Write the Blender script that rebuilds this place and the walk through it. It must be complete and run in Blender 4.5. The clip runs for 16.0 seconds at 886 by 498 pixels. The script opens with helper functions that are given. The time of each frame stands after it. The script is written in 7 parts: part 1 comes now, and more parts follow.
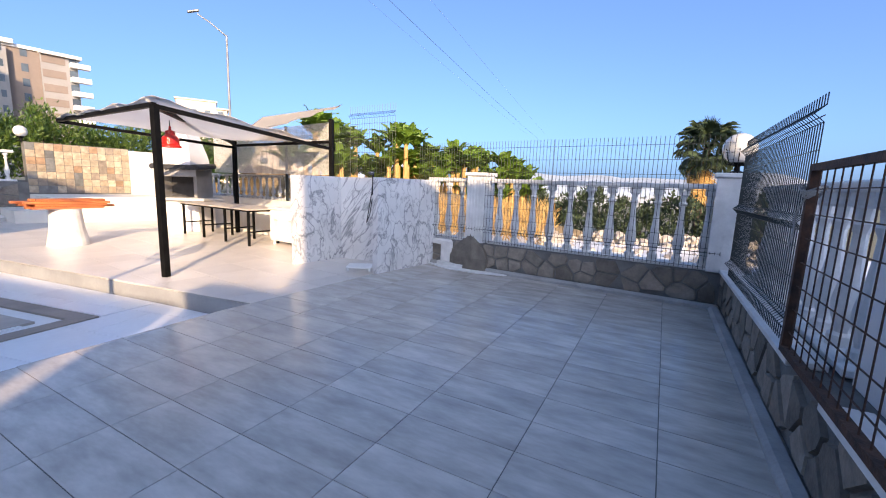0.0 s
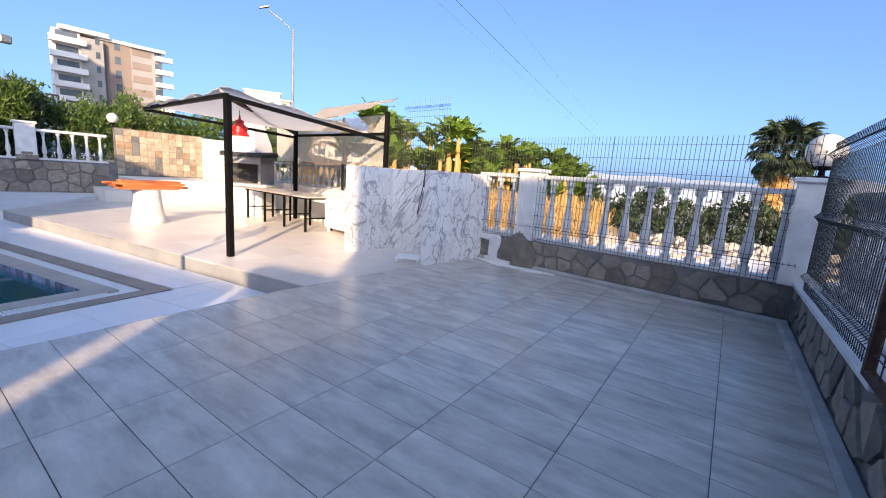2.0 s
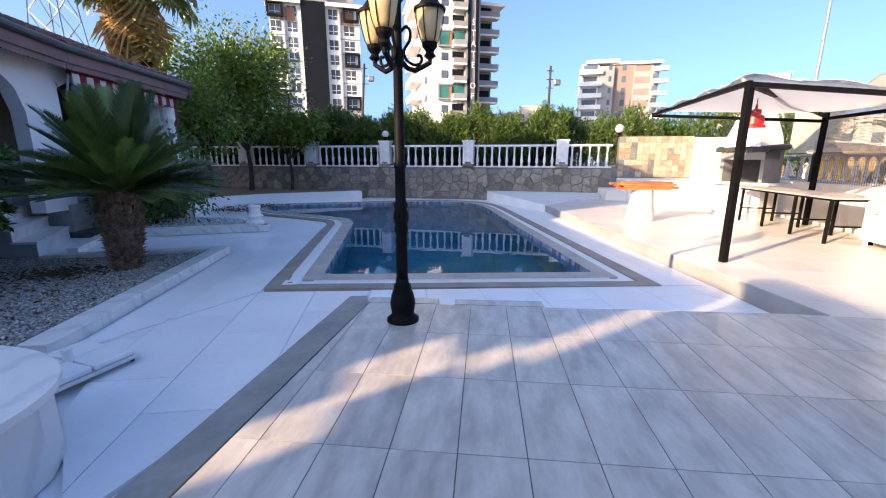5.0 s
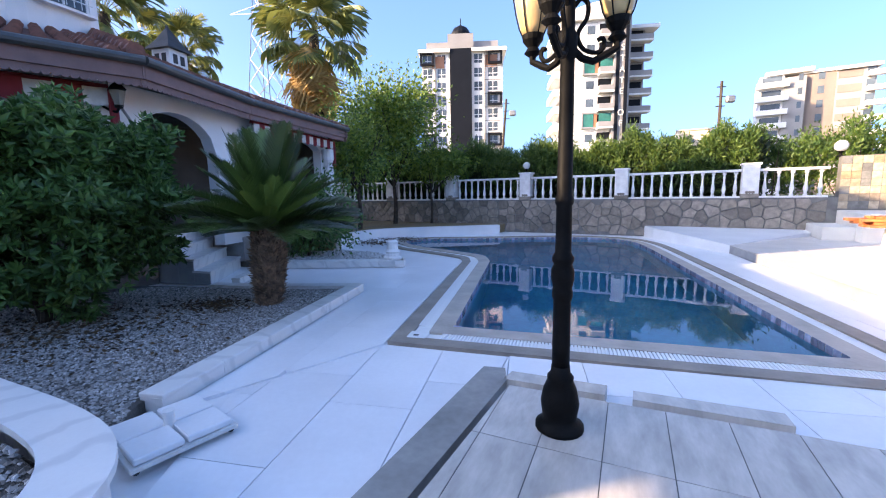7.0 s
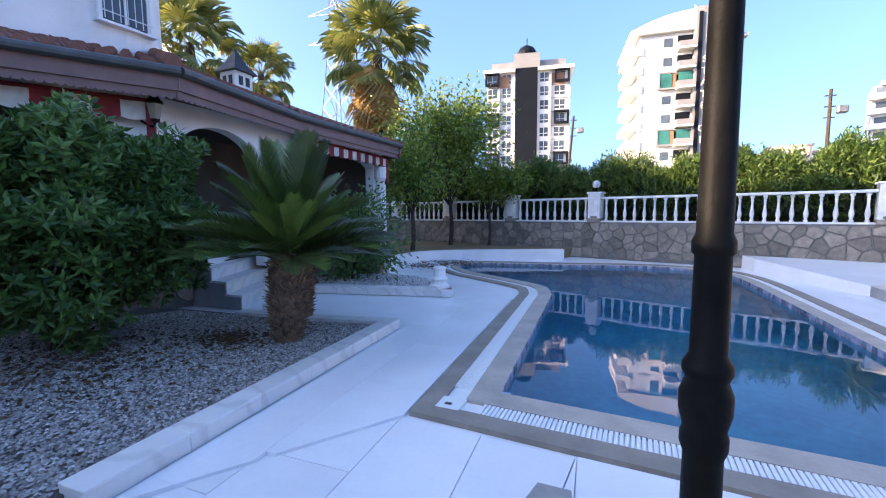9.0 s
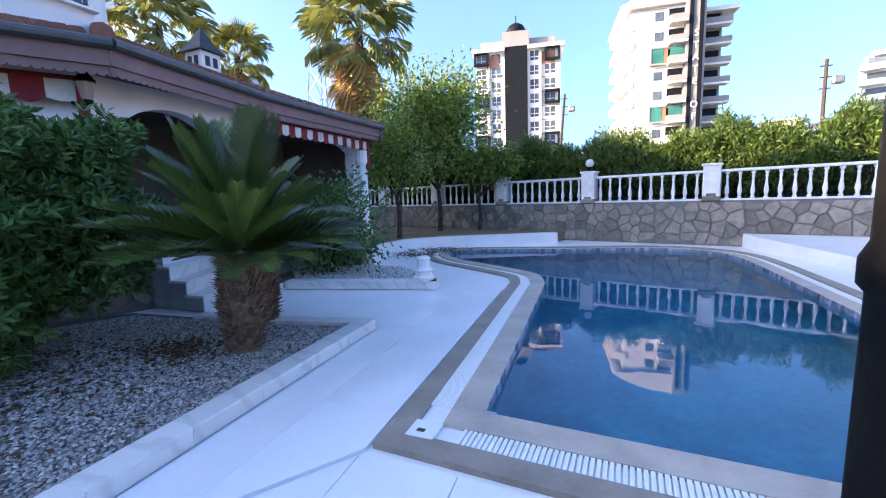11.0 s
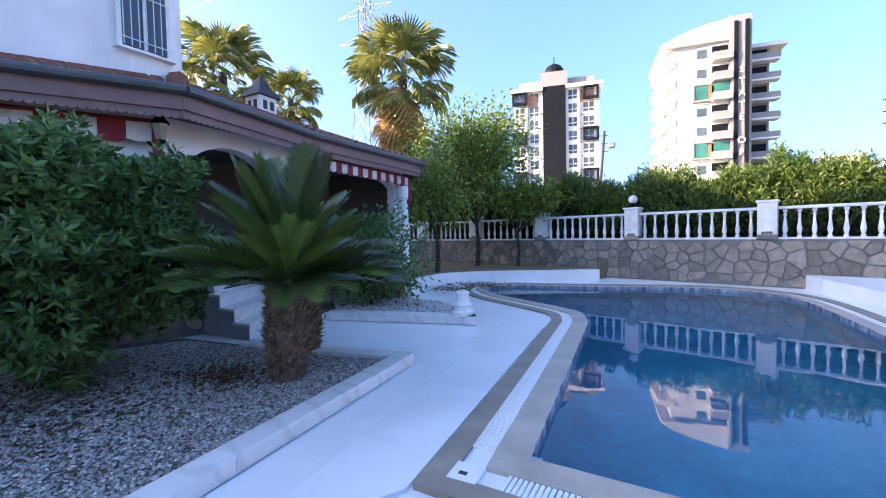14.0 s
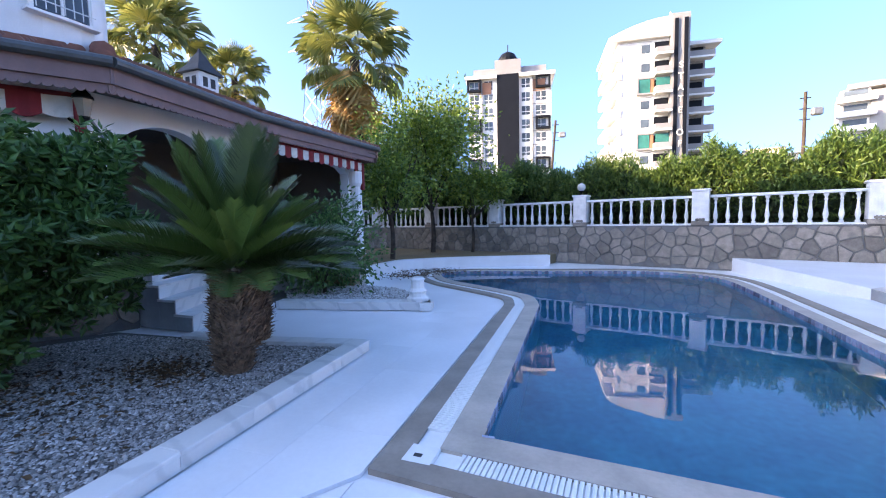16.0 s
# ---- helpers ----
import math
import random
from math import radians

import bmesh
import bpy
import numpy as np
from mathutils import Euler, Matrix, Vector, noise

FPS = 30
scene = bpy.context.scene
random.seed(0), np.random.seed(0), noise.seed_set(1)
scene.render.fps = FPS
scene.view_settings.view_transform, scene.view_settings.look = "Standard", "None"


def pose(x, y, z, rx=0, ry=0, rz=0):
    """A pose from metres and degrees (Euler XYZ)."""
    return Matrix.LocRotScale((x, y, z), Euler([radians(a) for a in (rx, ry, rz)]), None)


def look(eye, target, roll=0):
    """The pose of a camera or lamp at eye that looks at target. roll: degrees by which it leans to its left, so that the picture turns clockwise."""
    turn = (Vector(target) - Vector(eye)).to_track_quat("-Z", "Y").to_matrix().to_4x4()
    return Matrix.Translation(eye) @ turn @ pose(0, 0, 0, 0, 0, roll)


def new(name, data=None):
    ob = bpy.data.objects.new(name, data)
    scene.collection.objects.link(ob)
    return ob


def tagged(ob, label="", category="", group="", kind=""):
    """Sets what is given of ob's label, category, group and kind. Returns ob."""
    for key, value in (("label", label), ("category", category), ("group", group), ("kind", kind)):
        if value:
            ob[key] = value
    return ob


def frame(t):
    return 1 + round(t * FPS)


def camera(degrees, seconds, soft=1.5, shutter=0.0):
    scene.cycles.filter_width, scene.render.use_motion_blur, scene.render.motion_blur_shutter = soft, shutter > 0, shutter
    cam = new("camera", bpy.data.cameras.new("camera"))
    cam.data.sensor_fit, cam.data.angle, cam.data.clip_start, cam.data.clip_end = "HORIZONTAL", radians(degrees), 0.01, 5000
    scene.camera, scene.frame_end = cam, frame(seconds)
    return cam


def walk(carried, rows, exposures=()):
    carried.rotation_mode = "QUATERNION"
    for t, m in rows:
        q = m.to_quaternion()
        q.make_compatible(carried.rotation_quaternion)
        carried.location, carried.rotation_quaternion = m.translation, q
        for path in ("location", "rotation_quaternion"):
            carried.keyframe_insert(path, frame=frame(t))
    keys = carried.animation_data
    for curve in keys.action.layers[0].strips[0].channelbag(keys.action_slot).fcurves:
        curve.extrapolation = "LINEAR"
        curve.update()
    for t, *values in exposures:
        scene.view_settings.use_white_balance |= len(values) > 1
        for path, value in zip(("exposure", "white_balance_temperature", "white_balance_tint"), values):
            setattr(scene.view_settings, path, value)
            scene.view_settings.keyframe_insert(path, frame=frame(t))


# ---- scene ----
cam = camera(95.1, 16.0, soft=1.1)
PATH = [
    (0, (0.014, 0.0, 1.5), (1.9, 0.587, 1.188), 2.1),
    (0.5, (0.016, 0.001, 1.492), (1.892, 0.616, 1.174), 2.5),
    (1, (0.013, -0.001, 1.498), (1.871, 0.663, 1.167), 3.0),
    (1.5, (0.002, 0.011, 1.497), (1.834, 0.737, 1.155), 3.5),
    (2, (-0.002, 0.017, 1.489), (1.799, 0.814, 1.14), 4.1),
    (2.5, (-0.001, 0.021, 1.481), (1.76, 0.9, 1.125), 4.5),
    (3, (0.001, 0.029, 1.485), (1.701, 1.015, 1.118), 4.8),
    (3.5, (0.0, 0.04, 1.478), (1.6, 1.179, 1.099), 4.7),
    (4, (-0.021, 0.084, 1.472), (1.241, 1.58, 1.06), 3.8),
    (4.5, (-0.069, 0.168, 1.45), (0.545, 2.018, 1.005), 1.7),
    (5, (-0.175, 0.283, 1.461), (0.006, 2.227, 1.03), 0.1),
    (5.2, (-0.23, 0.333, 1.474), (-0.156, 2.285, 1.045), 0.1),
    (7.3, (-0.33, 1.429, 1.465), (-0.952, 3.316, 1.241), -0.1),
    (7.5, (-0.339, 1.551, 1.504), (-1.069, 3.401, 1.301), 0.6),
    (8, (-0.351, 1.796, 1.468), (-1.162, 3.607, 1.219), 0.0),
    (8.5, (-0.401, 2.01, 1.512), (-1.065, 3.888, 1.338), 0.3),
    (9, (-0.44, 2.265, 1.499), (-1.199, 4.107, 1.323), -0.3),
    (9.2, (-0.464, 2.344, 1.507), (-1.219, 4.188, 1.337), 0.4),
    (11.3, (-0.51, 2.908, 1.503), (-1.25, 4.749, 1.245), -2.4),
    (11.5, (-0.525, 2.911, 1.502), (-1.313, 4.732, 1.25), -2.3),
    (12, (-0.551, 2.912, 1.502), (-1.436, 4.692, 1.282), -1.8),
    (12.5, (-0.558, 2.9, 1.504), (-1.502, 4.653, 1.321), -1.3),
    (13, (-0.569, 2.89, 1.498), (-1.535, 4.635, 1.358), -1.1),
    (13.5, (-0.569, 2.863, 1.506), (-1.518, 4.62, 1.402), -1.1),
    (14, (-0.558, 2.865, 1.501), (-1.451, 4.652, 1.424), -1.2),
    (14.5, (-0.548, 2.857, 1.503), (-1.372, 4.678, 1.43), -1.3),
    (15, (-0.547, 2.862, 1.501), (-1.306, 4.71, 1.41), -1.3),
    (15.5, (-0.553, 2.864, 1.497), (-1.266, 4.729, 1.378), -1.2),
    (16, (-0.546, 2.87, 1.492), (-1.239, 4.74, 1.346), -1.2),
]
walk(cam, [(t, look(eye, target, roll)) for t, eye, target, roll in PATH], exposures=((0.0, 1.75, 7600, 13), (3.5, 1.85, 7700, 13), (5.0, 2.15, 8000, 14), (7.5, 2.6, 7800, 15), (9.0, 2.65, 7800, 15), (11.5, 2.85, 7700, 15), (16.0, 2.85, 7700, 15)))

# ---- light ----
SUN_AZ = radians(241.0)
SUN_EL = radians(19.0)
sun_way = Vector((math.sin(SUN_AZ) * math.cos(SUN_EL), math.cos(SUN_AZ) * math.cos(SUN_EL), math.sin(SUN_EL)))
world = bpy.data.worlds.new("sky")
scene.world = world
world.use_nodes = True
sky = world.node_tree.nodes.new("ShaderNodeTexSky")
sky.sky_type = "NISHITA"
sky.sun_disc = False
sky.sun_elevation, sky.sun_rotation = SUN_EL, SUN_AZ
sky.air_density, sky.dust_density, sky.ozone_density = 0.5, 3.0, 6.0
background = world.node_tree.nodes["Background"]
background.inputs["Strength"].default_value = 0.15
clear_air = world.node_tree.nodes.new("ShaderNodeMixRGB")  # clear even blue of a dry evening
clear_air.inputs["Fac"].default_value = 0.35
clear_air.inputs["Color2"].default_value = (0.32, 0.80, 1.9, 1)
world.node_tree.links.new(sky.outputs["Color"], clear_air.inputs["Color1"])
world.node_tree.links.new(clear_air.outputs["Color"], background.inputs["Color"])
sun_data = bpy.data.lights.new("sun", "SUN")
sun_data.energy, sun_data.angle, sun_data.color = 2.8, radians(0.53), (1.0, 0.80, 0.58)
sun = new("sun", sun_data)
sun.matrix_world = look(sun_way * 60, (0, 0, 0))


# ---- materials ----
def mat(name, colour, rough=0.6, metal=0.0, vary=0.12, scale=3.0, fine=40.0, bump=0.15, grain=0.01, piece=0.0, second=None, spread=0.5, stretch=(1, 1, 1)):
    """A procedural surface: a base colour broken up by broad stains and fine grain, with relief. piece: how far each object differs."""
    m = bpy.data.materials.new(name)
    m.use_nodes = True
    nt = m.node_tree
    nodes, link = nt.nodes, nt.links.new
    b = nodes["Principled BSDF"]
    b.inputs["Roughness"].default_value, b.inputs["Metallic"].default_value = rough, metal
    co = nodes.new("ShaderNodeTexCoord")
    mp = nodes.new("ShaderNodeMapping")
    mp.inputs["Scale"].default_value = stretch
    link(co.outputs["Object"], mp.inputs["Vector"])
    if piece:
        info = nodes.new("ShaderNodeObjectInfo")
        add = nodes.new("ShaderNodeVectorMath")
        add.operation = "MULTIPLY_ADD"
        link(info.outputs["Random"], add.inputs[0])
        add.inputs[1].default_value = (37, 53, 71)
        link(mp.outputs["Vector"], add.inputs[2])
        vec = add.outputs["Vector"]
    else:
        vec = mp.outputs["Vector"]
    n1 = nodes.new("ShaderNodeTexNoise")
    n1.inputs["Scale"].default_value, n1.inputs["Detail"].default_value = scale, 5
    n2 = nodes.new("ShaderNodeTexNoise")
    n2.inputs["Scale"].default_value, n2.inputs["Detail"].default_value = fine, 3
    link(vec, n1.inputs["Vector"])
    link(vec, n2.inputs["Vector"])
    ramp = nodes.new("ShaderNodeValToRGB")
    c = Vector(colour)
    other = Vector(second) if second else c * (1 - 2.2 * vary)
    ramp.color_ramp.elements[0].color = (*other, 1)
    ramp.color_ramp.elements[1].color = (*c, 1)
    ramp.color_ramp.elements[0].position, ramp.color_ramp.elements[1].position = 0.5 - spread * 0.4, 0.5 + spread * 0.4
    link(n1.outputs["Fac"], ramp.inputs["Fac"])
    mix = nodes.new("ShaderNodeMixRGB")
    mix.blend_type = "MULTIPLY"
    mix.inputs["Fac"].default_value = vary * 1.6
    link(ramp.outputs["Color"], mix.inputs["Color1"])
    link(n2.outputs["Fac"], mix.inputs["Color2"])
    out = mix.outputs["Color"]
    if piece:
        hsv = nodes.new("ShaderNodeHueSaturation")
        mr = nodes.new("ShaderNodeMapRange")
        mr.inputs["To Min"].default_value, mr.inputs["To Max"].default_value = 1 - piece, 1 + piece
        link(info.outputs["Random"], mr.inputs["Value"])
        link(mr.outputs["Result"], hsv.inputs["Value"])
        link(out, hsv.inputs["Color"])
        out = hsv.outputs["Color"]
    link(out, b.inputs["Base Color"])
    if bump:
        bp = nodes.new("ShaderNodeBump")
        bp.inputs["Strength"].default_value, bp.inputs["Distance"].default_value = bump, grain
        link(n2.outputs["Fac"], bp.inputs["Height"])
        link(bp.outputs["Normal"], b.inputs["Normal"])
    return m


def leaf_mat(name, colour, second, rough=0.5, through_light=0.35):
    """Foliage: two greens shared out leaf by leaf, with light passing through."""
    m = bpy.data.materials.new(name)
    m.use_nodes = True
    nt = m.node_tree
    b = nt.nodes["Principled BSDF"]
    geo = nt.nodes.new("ShaderNodeNewGeometry")
    ramp = nt.nodes.new("ShaderNodeValToRGB")
    ramp.color_ramp.elements[0].color = (*colour, 1)
    ramp.color_ramp.elements[1].color = (*second, 1)
    nt.links.new(geo.outputs["Random Per Island"], ramp.inputs["Fac"])
    nt.links.new(ramp.outputs["Color"], b.inputs["Base Color"])
    b.inputs["Roughness"].default_value = rough
    tr = nt.nodes.new("ShaderNodeBsdfTranslucent")
    nt.links.new(ramp.outputs["Color"], tr.inputs["Color"])
    mx = nt.nodes.new("ShaderNodeMixShader")
    mx.inputs["Fac"].default_value = through_light
    nt.links.new(b.outputs["BSDF"], mx.inputs[1])
    nt.links.new(tr.outputs["BSDF"], mx.inputs[2])
    nt.links.new(mx.outputs["Shader"], nt.nodes["Material Output"].inputs["Surface"])
    return m


def vein_mat(name, white, grey, scale=1.6, amount=0.5, rough=0.25, piece=0.05, turn=0.5):
    """Veined marble: distorted grey bands over a pale ground."""
    m = mat(name, white, rough, vary=0.05, scale=1.5, fine=60, bump=0.03, piece=piece)
    nt = m.node_tree
    b = nt.nodes["Principled BSDF"]
    w = nt.nodes.new("ShaderNodeTexWave")
    w.inputs["Scale"].default_value, w.inputs["Distortion"].default_value = scale, 7.0
    w.inputs["Detail"].default_value, w.inputs["Detail Scale"].default_value = 4.0, 1.3
    mp = nt.nodes.new("ShaderNodeMapping")
    mp.inputs["Rotation"].default_value = (turn, 0.4, turn)
    src = b.inputs["Base Color"].links[0].from_socket
    old = [l for l in nt.links if l.to_node.type == "TEX_NOISE"][0].from_socket
    nt.links.new(old, mp.inputs["Vector"])
    nt.links.new(mp.outputs["Vector"], w.inputs["Vector"])
    ramp = nt.nodes.new("ShaderNodeValToRGB")
    ramp.color_ramp.elements[0].position, ramp.color_ramp.elements[1].position = 0.02, 0.2
    ramp.color_ramp.elements[0].color, ramp.color_ramp.elements[1].color = (amount, amount, amount, 1), (0, 0, 0, 1)
    nt.links.new(w.outputs["Fac"], ramp.inputs["Fac"])
    mix = nt.nodes.new("ShaderNodeMixRGB")
    nt.links.new(ramp.outputs["Color"], mix.inputs["Fac"])
    nt.links.new(src, mix.inputs["Color1"])
    mix.inputs["Color2"].default_value = (*grey, 1)
    nt.links.new(mix.outputs["Color"], b.inputs["Base Color"])
    return m


def streak_mat(name, white, grey, rough):
    """Pale marble with fine broken streaks that lean across the slab."""
    m = mat(name, white, rough, vary=0.07, scale=2.5, fine=50, bump=0.03)
    nt = m.node_tree
    b = nt.nodes["Principled BSDF"]
    out = b.inputs["Base Color"].links[0].from_socket
    co = nt.nodes.new("ShaderNodeTexCoord")
    for scale, width, amount in ((1.5, 0.022, 0.9), (3.4, 0.028, 0.6)):
        mp = nt.nodes.new("ShaderNodeMapping")
        mp.vector_type = "TEXTURE"
        mp.inputs["Rotation"].default_value = (0.55, -0.35, 0.2)
        mp.inputs["Scale"].default_value = (0.55, 0.55, 2.6)
        nt.links.new(co.outputs["Object"], mp.inputs["Vector"])
        n = nt.nodes.new("ShaderNodeTexNoise")
        n.inputs["Scale"].default_value, n.inputs["Detail"].default_value, n.inputs["Distortion"].default_value = scale, 5, 0.5
        nt.links.new(mp.outputs["Vector"], n.inputs["Vector"])
        off = nt.nodes.new("ShaderNodeMath")
        off.operation = "SUBTRACT"
        off.inputs[1].default_value = 0.5
        nt.links.new(n.outputs["Fac"], off.inputs[0])
        ridge = nt.nodes.new("ShaderNodeMath")
        ridge.operation = "ABSOLUTE"
        nt.links.new(off.outputs["Value"], ridge.inputs[0])
        mr = nt.nodes.new("ShaderNodeMapRange")
        mr.inputs["From Max"].default_value, mr.inputs["To Min"].default_value, mr.inputs["To Max"].default_value = width, amount, 0.0
        nt.links.new(ridge.outputs["Value"], mr.inputs["Value"])
        mix = nt.nodes.new("ShaderNodeMixRGB")
        nt.links.new(mr.outputs["Result"], mix.inputs["Fac"])
        nt.links.new(out, mix.inputs["Color1"])
        mix.inputs["Color2"].default_value = (*grey, 1)
        out = mix.outputs["Color"]
    nt.links.new(out, b.inputs["Base Color"])
    return m


def glow_mat(name, colour, rough=0.3, weight=0.5):
    """Frosted glass of a lamp that is switched off."""
    m = mat(name, colour, rough, vary=0.06, scale=9, fine=80, bump=0.02)
    m.node_tree.nodes["Principled BSDF"].inputs["Transmission Weight"].default_value = weight
    return m


